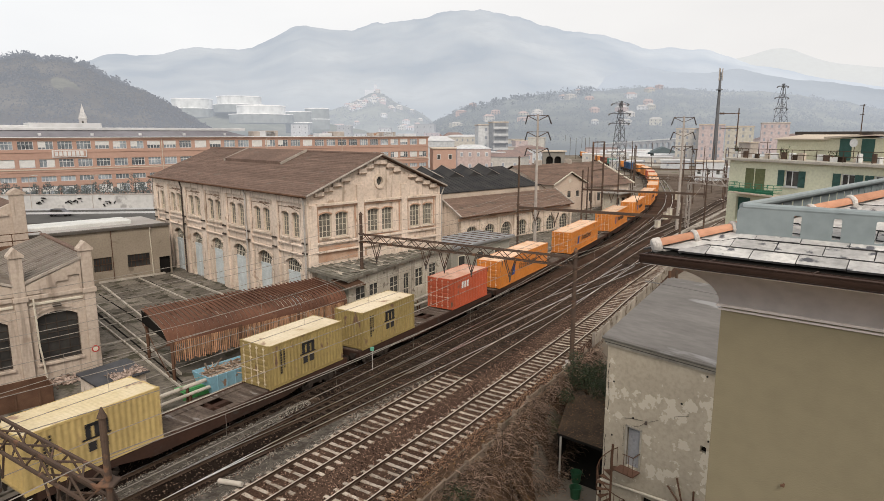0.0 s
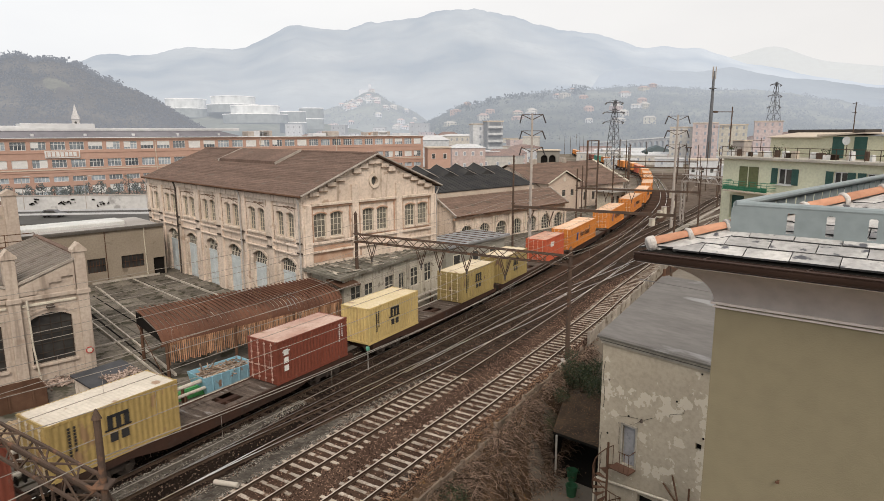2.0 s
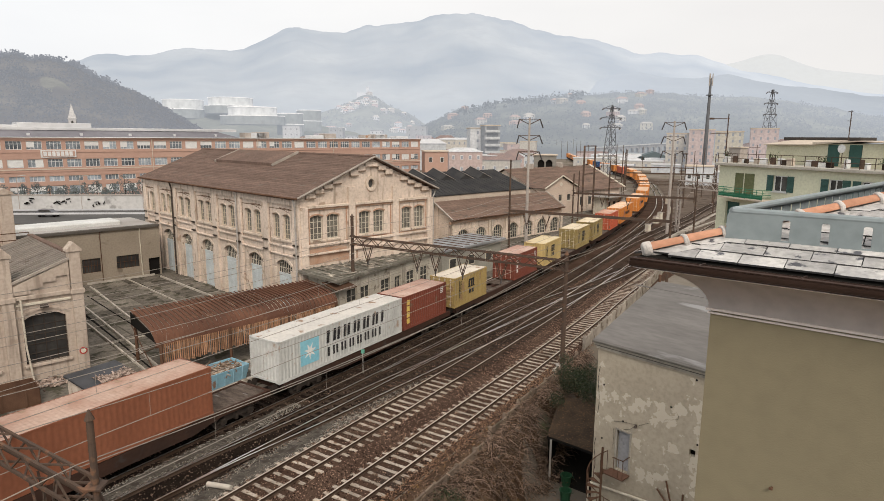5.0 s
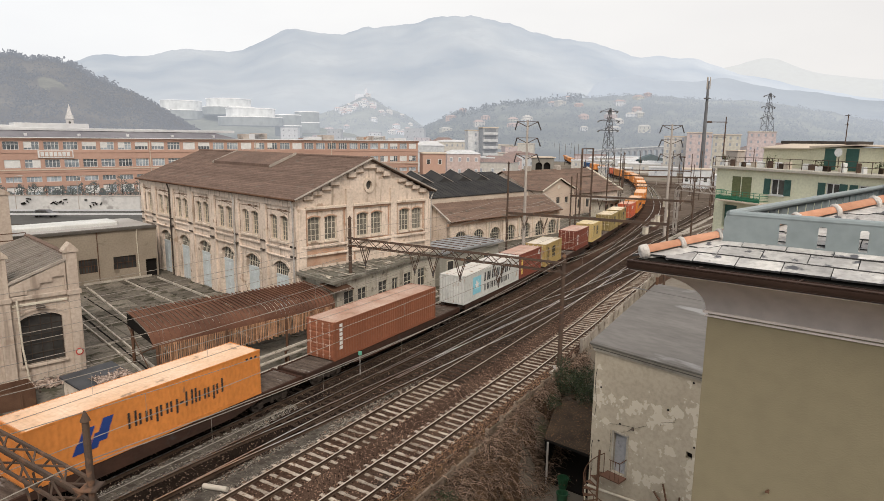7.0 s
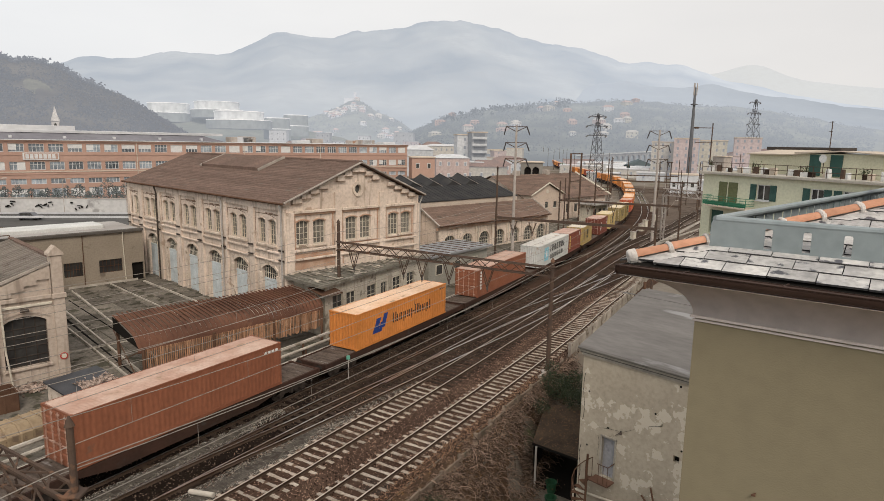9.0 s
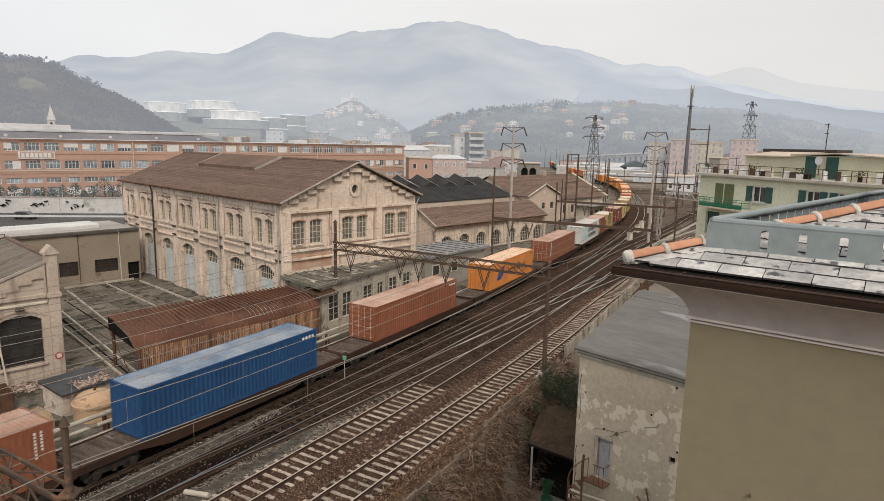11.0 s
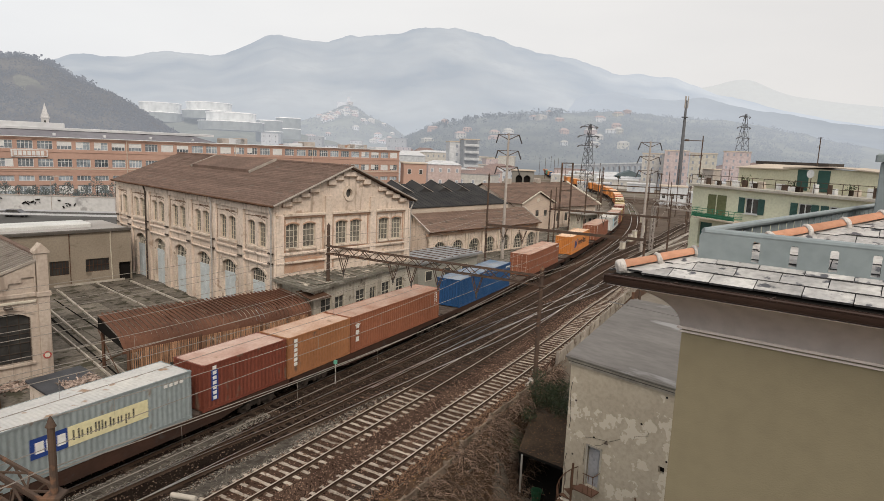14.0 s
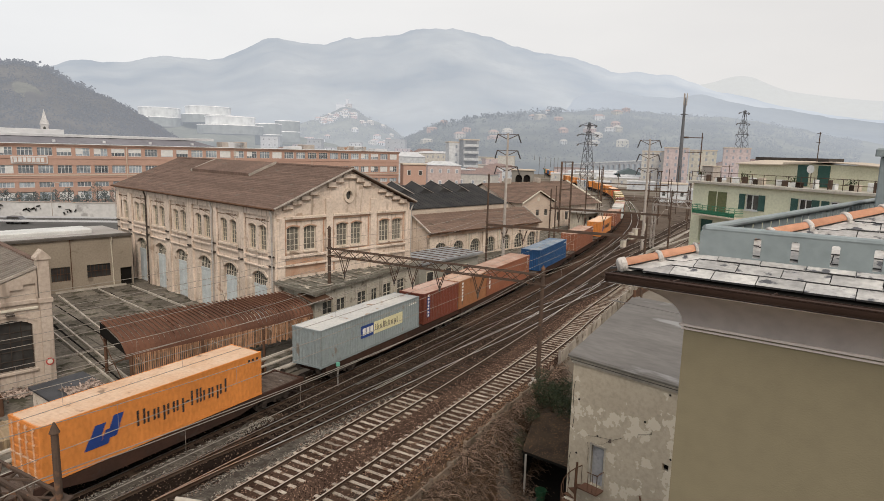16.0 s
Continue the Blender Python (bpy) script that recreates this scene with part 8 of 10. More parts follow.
def marks(style, L, h):
    """The lettering and emblems of each kind of box, as plain shapes."""
    e = L / 2
    if style == "stacked":
        return [("emblem", stacked_marks(h), M_INK), ("lettering", blocks(column(-2.2, 2.2, 10, 0.12, 0.11, 0.04) + column(-1.95, 2.2, 8, 0.1, 0.11, 0.04)), M_INK)]
    if style == "three_marks":
        return [("lettering", blocks(column(-e + 0.55, 2.0, 3, 0.34, 0.34, 0.14) + [(-e + 0.44, -e + 1.0, 1.86, 1.93, 0)]), M_WHITE), ("serial_marks", blocks(column(e - 0.8, 2.3, 8, 0.09, 0.1, 0.05) + column(e - 0.55, 2.3, 6, 0.09, 0.1, 0.05)), M_WHITE)]
    if style == "gold":
        return [("lettering", blocks(column(-e + 0.45, 2.25, 4, 0.36, 0.38, 0.1)), M_GOLD), ("serial_marks", blocks(column(e - 0.9, 2.35, 4, 0.4, 0.08, 0.06)), M_WHITE)]
    if style == "six_marks":
        return [("lettering", blocks(column(-e + 0.5, 2.4, 6, 0.28, 0.22, 0.08)), M_WHITE)]
    if style == "tall_panel":
        return [("label_panel", blocks([(-e + 0.5, -e + 0.95, 0.5, 2.2, 0)]), M_NAVY), ("lettering", blocks(column(-e + 0.6, 2.42, 7, 0.24, 0.19, 0.09), 0.014), M_WHITE)]
    if style == "bright":
        em = [(-4.3, -3.62, 0.74, 1.2, 0.22), (-4.02, -3.5, 1.2, 1.78, 0.26), (-3.62, -3.2, 0.74, 0.98, 0.1), (-3.46, -2.78, 0.98, 1.42, 0.18), (-3.1, -2.62, 1.42, 1.98, 0.24)]
        wd = strokes(-1.75, 1.0, 0.56, "bopop-blopd", 0.44, 0.10, 0.115)
        return [("emblem", blocks(em), M_NAVY), ("lettering", blocks(wd), M_INK), ("serial_marks", blocks([(e - 1.0 + i * .3, e - .85 + i * .3, 2.2, 2.32, 0) for i in range(3)]), M_INK)]
    if style == "star":
        pts = []
        for i in range(14):
            r = 0.55 if i % 2 == 0 else 0.2
            pts.append((-3.55 + r * math.cos(i * math.pi / 7 + 0.2), -1.245, 1.35 + r * math.sin(i * math.pi / 7 + 0.2)))
        star = G().prism(pts, (0, 0.01, 0))
        top = [(p - 0.05, q - 0.05, u, v, 0.08) for p, q, u, v, _ in strokes(-2.0, 1.4, 0.8, "oooooo", 0.86, 0.14, 0.24)]
        low = strokes(-1.95, 0.52, 0.58, "ooooooo", 0.66, 0.14, 0.17)
        return [("emblem_panel", blocks([(-4.35, -2.75, 0.55, 2.12, 0)]), M_CYAN), ("emblem", star, M_WHITE), ("lettering", blocks(top + low), M_INK)]
    if style == "twin_panel":
        wd = strokes(0.0, 1.18, 0.34, "bodlldopd", 0.30, 0.08, 0.07)
        return [("label_panel", blocks([(-1.75, -0.22, 0.95, 1.85, 0)]), M_NAVY), ("label_panel", blocks([(-0.2, 3.6, 0.95, 1.85, 0)]), M_CREAM), ("lettering", blocks(wd, 0.014), M_INK),
                ("emblem", blocks([(-1.55 + i * 0.45, -1.2 + i * 0.45, 1.15, 1.65, 0) for i in range(3)], 0.014), M_WHITE), ("serial_marks", blocks([(e - 1.6 + i * .3, e - 1.4 + i * .3, 2.1, 2.25, 0) for i in range(4)]), M_WHITE)]
    if style == "short_marks":
        return [("lettering", blocks([(-e + 1.5 + i * .42, -e + 1.78 + i * .42, 1.55, 2.1, 0.05) for i in range(3)]), M_WHITE)]
    if style == "dark":
        return [("lettering", blocks(strokes(-0.25 * e, 1.05, 0.5, "bonobono", 0.42, 0.12, 0.12)), M_INK), ("emblem", blocks([(-0.55 * e, -0.45 * e, 0.8, 1.8, 0.2)]), M_NAVY)]
    return [("serial_marks", blocks([(e - 1.3 + i * .28, e - 1.12 + i * .28, h - .45, h - .3, 0) for i in range(4)]), M_WHITE)]


LABELS = {"orange": "orange", "bright": "bright orange", "yellow": "mustard yellow", "pale": "pale yellow", "olive": "olive yellow", "red": "dark red", "vermilion": "vermilion red",
          "brown": "reddish brown", "tan": "tan brown", "white": "light grey", "steel": "grey-blue", "blue": "deep blue", "green": "green"}


def mark_meshes(style, L, h):
    out = []
    for name, pieces, mm in marks(style, L, h):
        pieces = pieces if isinstance(pieces, list) else [pieces]
        if style in ("dark", "plain"):
            one = G()
            for q in pieces:
                one.add(q.v, q.f)
            pieces = [one]
        out += [(name[:-1] if name.endswith("marks") else name, q.mesh(name, mm)) for q in pieces]
    return out


def container(colour, L, style, doors, h=2.59):
    size = "twenty-foot" if L < 7 else "forty-foot"
    root = thing("shipping_container", pose(0, 0, 0), f"{LABELS[colour]} corrugated {size} shipping container on a flat wagon", "container", "containers on the train")
    bm = shared(("body", L, h, colour), lambda: [q.mesh(n, ROOF[colour] if n == "roof" else PAINT[colour]) for q, n in zip(body_mesh(L, h, 0.007 if colour == "bright" else 0.013 if colour in ("brown", "tan") else 0.028), ("frame", "side_wall", "side_wall", "roof"))])
    for q, n in zip(bm, ("frame", "side_wall", "side_wall", "roof")):
        part(n, q, None, root)
    cm = shared(("casting", colour), lambda: G().soft(-0.08, 0.08, -0.08, 0.08, 0.0, 0.12, 0.012).mesh("corner_casting", PAINT[colour]))
    for x in (-L / 2 + 0.075, L / 2 - 0.075):
        for y in (-1.144, 1.144):
            for z in (0.0, h - 0.118):
                part("corner_casting", cm, None, root, m=pose(x, y, z))
    if doors:
        dm = shared(("door", h, colour), lambda: door_leaf(h).mesh("door", PAINT[colour]))
        lm = shared(("bar", h, colour), lambda: lock_bar(h).mesh("locking_bar", ROOF[colour]))
        for y in (-0.55, 0.55):
            d = part("door", dm, None, root, m=pose(-L / 2 + 0.03, y, 0))
            for k in (-0.28, 0.28):
                part("locking_bar", lm, None, d, m=pose(0, k, 0))
    for name, me in shared(("marks", style, L), lambda: mark_meshes(style, L, h)):
        part(name, me, None, root)
    return root


def wagon_parts():
    f, d = G(), G()
    H = 9.35
    for y in (-1.15, 1.15):
        for a, b, z0, z1 in ((-H, -6.0, 0.86, 0.86), (-6.0, -4.2, 0.86, 0.52), (-4.2, 4.2, 0.52, 0.52), (4.2, 6.0, 0.52, 0.86), (6.0, H, 0.86, 0.86)):
            y0, y1 = y - 0.07, y + 0.07
            f.hexa([(a, y0, z0), (b, y0, z1), (b, y1, z1), (a, y1, z0), (a, y0, 1.2), (b, y0, 1.2), (b, y1, 1.2), (a, y1, 1.2)])
    for x in (-H + 0.08, H - 0.08):
        f.span(x - 0.08, x + 0.08, -1.25, 1.25, 0.82, 1.2)
    for x in np.arange(-8, 8.1, 2.0):
        f.span(x - 0.08, x + 0.08, -1.1, 1.1, 0.9, 1.12)
    f.span(-H, H, -0.18, 0.18, 0.8, 1.14)
    for x in (-9.2, -3.05, 3.05, 9.2):
        for y in (-1.1, 1.1):
            f.span(x - 0.12, x + 0.12, y - 0.14, y + 0.14, 1.2, 1.235)
    for x0, x1 in ((-H + .1, -6.3), (-3.8, -2.0), (2.0, 3.8), (6.3, H - .1)):
        d.span(x0, x1, -1.07, 1.07, 1.12, 1.16)
    for y0, y1 in ((-1.08, -0.62), (0.62, 1.08)):
        d.span(-6.3, 6.3, y0, y1, 1.14, 1.18)
    for x0, x1 in ((-6.3, -5.2), (5.2, 6.3), (-2.0, -0.4), (0.9, 2.0)):
        d.span(x0, x1, -0.61, 0.61, 1.1, 1.15)
    return f, d


def wagon():
    root = thing("flat_wagon", pose(0, 0, 0), "rust-brown bogie container flat wagon with open deck", "wagon", "wagons of the train")
    f, d = shared("wagon", lambda: tuple(g.mesh(n, mm) for g, n, mm in zip(wagon_parts(), ("frame", "deck"), (M_WAGON, M_DECK))))
    part("frame", f, None, root)
    part("deck", d, None, root)

    def bogie_mesh():
        g = G()
        for y in (-0.98, 0.98):
            g.hexa([(-1.3, y - .06, .42), (1.3, y - .06, .42), (1.3, y + .06, .42), (-1.3, y + .06, .42), (-.7, y - .06, .8), (.7, y - .06, .8), (.7, y + .06, .8), (-.7, y + .06, .8)])
            for x in (-0.9, 0.9):
                g.soft(x - 0.17, x + 0.17, y - 0.14, y + 0.14, 0.3, 0.62, 0.03)
            g.tube([(0, y, 0.3), (0, y, 0.7)], 0.12, 8)
        g.span(-0.2, 0.2, -1.0, 1.0, 0.55, 0.82)
        return g.mesh("bogie", M_BOGIE)

    def wheel_mesh():
        g = G()
        for y in (-0.75, 0.75):
            s = 1 if y > 0 else -1
            g.tube([(0, y - 0.07, 0), (0, y + 0.07, 0)], 0.46, 20)
            g.tube([(0, y - s * 0.1, 0), (0, y - s * 0.07, 0)], 0.49, 20)
        g.tube([(0, -1.0, 0), (0, 1.0, 0)], 0.08, 8)
        return g.mesh("wheelset", M_WHEEL)

    def buffer_mesh():
        return G().tube([(0, 0, 0), (0.32, 0, 0)], 0.07, 8).tube([(0.32, 0, 0), (0.36, 0, 0)], 0.22, 12).mesh("buffer", M_BOGIE)
    bm, wm, um = shared("bogie", bogie_mesh), shared("wheel", wheel_mesh), shared("buffer", buffer_mesh)
    for x in (-7.1, 7.1):
        b = part("bogie", bm, None, root, m=pose(x, 0, 0))
        for k in (-0.9, 0.9):
            part("wheelset", wm, None, b, m=pose(k, 0, 0.46))
    for x, r in ((9.35, 0), (-9.35, 180)):
        for y in (-0.87, 0.87):
            part("buffer", um, None, root, m=pose(x, y, 1.02, 0, 0, r))
    return root


T20, T40 = 6.06, 12.19
# front of each wagon's load in metres along the line at the start, and its boxes: (front, colour, length, style, doors to the rear)
TRAIN = [
    (19.2, [(18.6, "vermilion", T20, "short_marks", 1), (7.1, "olive", T20, "stacked", 0)]),
    (-0.7, [(-0.9, "olive", T20, "stacked", 1), (-13.6, "pale", T20, "stacked", 0)]),
    (-21.5, [(-21.8, "red", T20, "three_marks", 1), (-34.2, "yellow", T20, "stacked", 1)]),
    (-41.2, [(-41.6, "red", T20, "gold", 0), (-47.85, "white", T40, "star", 0)]),
    (-60.9, [(-64.6, "brown", T40, "six_marks", 1)]),
    (-79.9, [(-82.95, "bright", T40, "bright", 0)]),
    (-99.1, [(-102.2, "brown", T40, "plain", 1)]),
    (-117.8, [(-120.6, "blue", T40, "plain", 0)]),
    (-136.1, [(-136.7, "brown", T40, "three_marks", 0), (-149.0, "tan", T20, "six_marks", 0)]),
    (-155.1, [(-155.2, "red", T20, "tall_panel", 0), (-162.0, "steel", T40, "twin_panel", 0)]),
    (-175.9, [(-179.2, "bright", T40, "bright", 1)]),
    (-195.6, []),
]
AHEAD = ["orange"] * 7 + ["bright", "vermilion", "orange", "orange", "blue", "orange", "green", "red", "orange", "orange", "tan", "orange", "orange"]
for k, colour in enumerate(AHEAD):
    front = 38.9 + 19.55 * k
    TRAIN.append((front, [(front - 5.6 + (k % 3) * 0.5, colour, T40, "dark" if colour == "orange" else "plain", 1)]))
for front, boxes in TRAIN:
    mid = front - 9.2
    MOVING.append((wagon(), mid, 0.0, 0.0))
    for f, colour, L, style, doors in boxes:
        MOVING.append((container(colour, L, style, doors), mid, f - L / 2 - mid, 1.237))


def ride(ob, mid, dx, z):
    rows = []
    for i in range(33):
        t = i * 0.5
        s = mid + SPEED * t
        a, b = at(s - 7.1), at(s + 7.1)
        m = pose((a.x + b.x) / 2, (a.y + b.y) / 2, 0, 0, 0, math.degrees(math.atan2(b.y - a.y, b.x - a.x)))
        rows.append((t, m @ pose(dx, 0, z)))
    walk(ob, rows)


def motions():
    for ob, mid, dx, z in MOVING:
        ride(ob, mid, dx, z)

# ---------------------------------------------------------------- hills and distance


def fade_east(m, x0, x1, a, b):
    """Painted haze: emission strengthens towards the east, like thickening air."""
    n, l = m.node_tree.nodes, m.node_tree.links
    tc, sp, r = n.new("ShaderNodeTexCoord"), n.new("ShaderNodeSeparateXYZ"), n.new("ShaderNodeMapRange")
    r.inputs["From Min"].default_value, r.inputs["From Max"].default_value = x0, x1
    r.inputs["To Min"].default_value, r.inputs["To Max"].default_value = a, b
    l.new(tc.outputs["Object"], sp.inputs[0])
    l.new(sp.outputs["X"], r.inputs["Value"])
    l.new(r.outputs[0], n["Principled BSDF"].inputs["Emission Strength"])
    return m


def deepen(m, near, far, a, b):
    """Painted haze: emission thickens with distance and towards the east, as valley air does."""
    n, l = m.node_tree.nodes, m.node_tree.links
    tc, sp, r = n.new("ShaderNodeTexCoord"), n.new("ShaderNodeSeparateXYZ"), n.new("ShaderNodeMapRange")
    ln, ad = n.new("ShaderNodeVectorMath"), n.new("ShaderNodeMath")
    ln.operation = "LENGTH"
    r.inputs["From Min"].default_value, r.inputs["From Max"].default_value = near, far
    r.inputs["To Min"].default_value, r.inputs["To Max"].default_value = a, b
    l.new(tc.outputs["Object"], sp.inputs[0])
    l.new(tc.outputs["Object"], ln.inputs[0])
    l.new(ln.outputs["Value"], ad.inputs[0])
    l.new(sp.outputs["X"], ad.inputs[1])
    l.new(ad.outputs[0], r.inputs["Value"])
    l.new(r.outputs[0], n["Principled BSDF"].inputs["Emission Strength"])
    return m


def ridge(name, label, pts, dist, material, rough=0.02, depth=500.0, seed=0, n=220, rows=14, smooth=9):
    """A hill whose crest runs through (azimuth, elevation) and whose flank comes down towards the valley."""
    az = np.linspace(pts[0][0], pts[-1][0], n)
    el = np.interp(az, [p[0] for p in pts], [p[1] for p in pts])
    el = np.convolve(np.pad(el, smooth // 2, mode="edge"), np.ones(smooth) / smooth, "valid")
    v = []
    for j in range(rows):
        q = j / (rows - 1)
        d = dist - depth * (1 - q)
        for a, e in zip(az, el):
            crest = 15.57 + dist * math.tan(math.radians(e))
            hgt = crest * (q ** 1.15)
            r = math.radians(a)
            x, y = d * math.sin(r), d * math.cos(r)
            amp = rough * crest * math.sin(min(1, q * 1.2) * math.pi * 0.5)
            hgt += amp * (noise.fractal(Vector((x, y, seed * 50.0)) * (6.0 / dist) * 4, 0.9, 2.0, 5))
            v.append((x, y, hgt if j else -2.0))
    f = [(j * n + i, j * n + i + 1, (j + 1) * n + i + 1, (j + 1) * n + i) for j in range(rows - 1) for i in range(n - 1)]
    ob = part(name, G().add(v, f), material)
    for p in ob.data.polygons:
        p.use_smooth = True
    return tagged(ob, label, "hill", kind="structure")


# colour of the painted haze that the far materials emit
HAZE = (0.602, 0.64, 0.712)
CREST = [(-60, 3.0), (-40, 4.6), (-28.74, 5.47), (-27.15, 6.01), (-25.96, 6.16), (-24.96, 6.08), (-23.32, 6.03), (-22.03, 6.52), (-20.94, 6.79), (-19.41, 6.94), (-18.32, 6.81), (-17.42, 6.84), (-16.51, 7.06), (-15.11, 7.64), (-13.22, 8.6),
         (-12.65, 8.89), (-11.56, 9.06), (-9.44, 8.76), (-7.77, 8.62), (-6.8, 8.77), (-5.82, 9.11), (-4.36, 9.36), (-3.13, 9.41), (0.05, 10.15), (2.25, 10.41), (5.41, 10.24), (7.6, 9.48), (8.81, 9.0), (10.49, 8.69), (12.85, 8.48)]
CREST += [(15.2, 7.69), (17.29, 6.89), (18.18, 6.86), (19.06, 6.96), (20.61, 6.63), (21.89, 6.66), (23.4, 6.11), (25.29, 5.47), (28.11, 4.79), (31.18, 4.03), (34.34, 3.3), (60, 0.5)]
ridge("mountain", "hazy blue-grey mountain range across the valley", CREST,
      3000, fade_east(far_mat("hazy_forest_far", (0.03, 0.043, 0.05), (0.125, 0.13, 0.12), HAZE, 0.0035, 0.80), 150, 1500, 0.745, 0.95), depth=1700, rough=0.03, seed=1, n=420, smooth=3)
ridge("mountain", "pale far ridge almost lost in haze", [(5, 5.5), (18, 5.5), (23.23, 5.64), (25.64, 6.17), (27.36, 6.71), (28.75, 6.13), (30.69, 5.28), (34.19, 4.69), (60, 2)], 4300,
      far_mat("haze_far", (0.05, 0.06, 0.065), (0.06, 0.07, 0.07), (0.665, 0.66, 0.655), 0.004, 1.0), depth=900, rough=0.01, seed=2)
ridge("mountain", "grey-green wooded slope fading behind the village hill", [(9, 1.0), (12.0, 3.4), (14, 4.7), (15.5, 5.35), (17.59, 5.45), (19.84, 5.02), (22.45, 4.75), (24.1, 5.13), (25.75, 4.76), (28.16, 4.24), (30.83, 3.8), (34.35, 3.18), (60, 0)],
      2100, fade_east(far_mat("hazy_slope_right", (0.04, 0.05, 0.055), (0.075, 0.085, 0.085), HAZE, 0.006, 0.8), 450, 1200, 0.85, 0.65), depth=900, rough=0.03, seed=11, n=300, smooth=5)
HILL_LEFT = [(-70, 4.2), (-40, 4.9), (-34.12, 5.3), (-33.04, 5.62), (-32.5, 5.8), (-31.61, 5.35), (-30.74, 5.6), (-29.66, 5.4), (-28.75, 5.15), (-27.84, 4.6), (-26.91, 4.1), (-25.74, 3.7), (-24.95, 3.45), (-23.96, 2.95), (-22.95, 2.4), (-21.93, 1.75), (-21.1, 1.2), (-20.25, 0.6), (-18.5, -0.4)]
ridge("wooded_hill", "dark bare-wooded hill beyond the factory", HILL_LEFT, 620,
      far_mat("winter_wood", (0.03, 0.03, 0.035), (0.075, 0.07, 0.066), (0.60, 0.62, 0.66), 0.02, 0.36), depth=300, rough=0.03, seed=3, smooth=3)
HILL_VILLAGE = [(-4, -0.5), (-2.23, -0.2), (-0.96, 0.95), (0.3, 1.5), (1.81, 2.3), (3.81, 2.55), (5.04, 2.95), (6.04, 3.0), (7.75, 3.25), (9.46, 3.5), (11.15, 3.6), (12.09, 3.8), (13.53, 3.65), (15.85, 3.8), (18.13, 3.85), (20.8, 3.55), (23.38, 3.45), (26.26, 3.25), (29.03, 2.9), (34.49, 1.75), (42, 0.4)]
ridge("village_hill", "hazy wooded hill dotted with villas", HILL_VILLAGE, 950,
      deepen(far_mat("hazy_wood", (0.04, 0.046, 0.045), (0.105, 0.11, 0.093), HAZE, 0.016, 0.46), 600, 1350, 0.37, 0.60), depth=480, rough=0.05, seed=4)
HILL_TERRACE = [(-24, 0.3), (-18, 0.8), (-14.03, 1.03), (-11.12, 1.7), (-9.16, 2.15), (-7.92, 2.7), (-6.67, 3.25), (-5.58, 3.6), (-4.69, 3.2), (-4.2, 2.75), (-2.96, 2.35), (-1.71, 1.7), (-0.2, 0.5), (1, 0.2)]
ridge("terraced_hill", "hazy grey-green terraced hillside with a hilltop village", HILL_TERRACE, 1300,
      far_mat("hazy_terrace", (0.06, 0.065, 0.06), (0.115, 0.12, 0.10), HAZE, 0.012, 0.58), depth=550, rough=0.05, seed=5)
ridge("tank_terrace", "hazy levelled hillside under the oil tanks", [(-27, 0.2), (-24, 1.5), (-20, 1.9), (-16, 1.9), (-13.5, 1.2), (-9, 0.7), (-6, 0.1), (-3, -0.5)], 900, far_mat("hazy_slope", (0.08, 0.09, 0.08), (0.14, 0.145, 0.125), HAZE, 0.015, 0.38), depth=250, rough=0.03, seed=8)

# ---------------------------------------------------------------- the factory, the green house and the town


def polar(az, dist, el=None, z=None):
    r = radians(az)
    return Vector((dist * math.sin(r), dist * math.cos(r), 15.57 + dist * math.tan(radians(el)) if el is not None else (z or 0)))


M_BRICK = mat("orange_brick_facade", (0.43, 0.285, 0.225), (0.385, 0.25, 0.198), 0.9, s1=0.06, s2=1.2, bump=0.1, bs=6, fine=0.15)
M_BAND = mat("pale_facade_band", (0.55, 0.47, 0.38), (0.47, 0.40, 0.33), 0.9, s1=0.2)
M_WFRAME = mat("white_window_frame", (0.66, 0.66, 0.64), (0.56, 0.56, 0.55), 0.6, s1=1)
M_ROOFW = mat("pale_sheet_roof", (0.55, 0.55, 0.55), (0.45, 0.45, 0.46), 0.6, s1=0.05, s2=0.6)
M_ROOFD = mat("grey_violet_roof", (0.20, 0.195, 0.21), (0.16, 0.155, 0.17), 0.7, s1=0.05, s2=0.6)


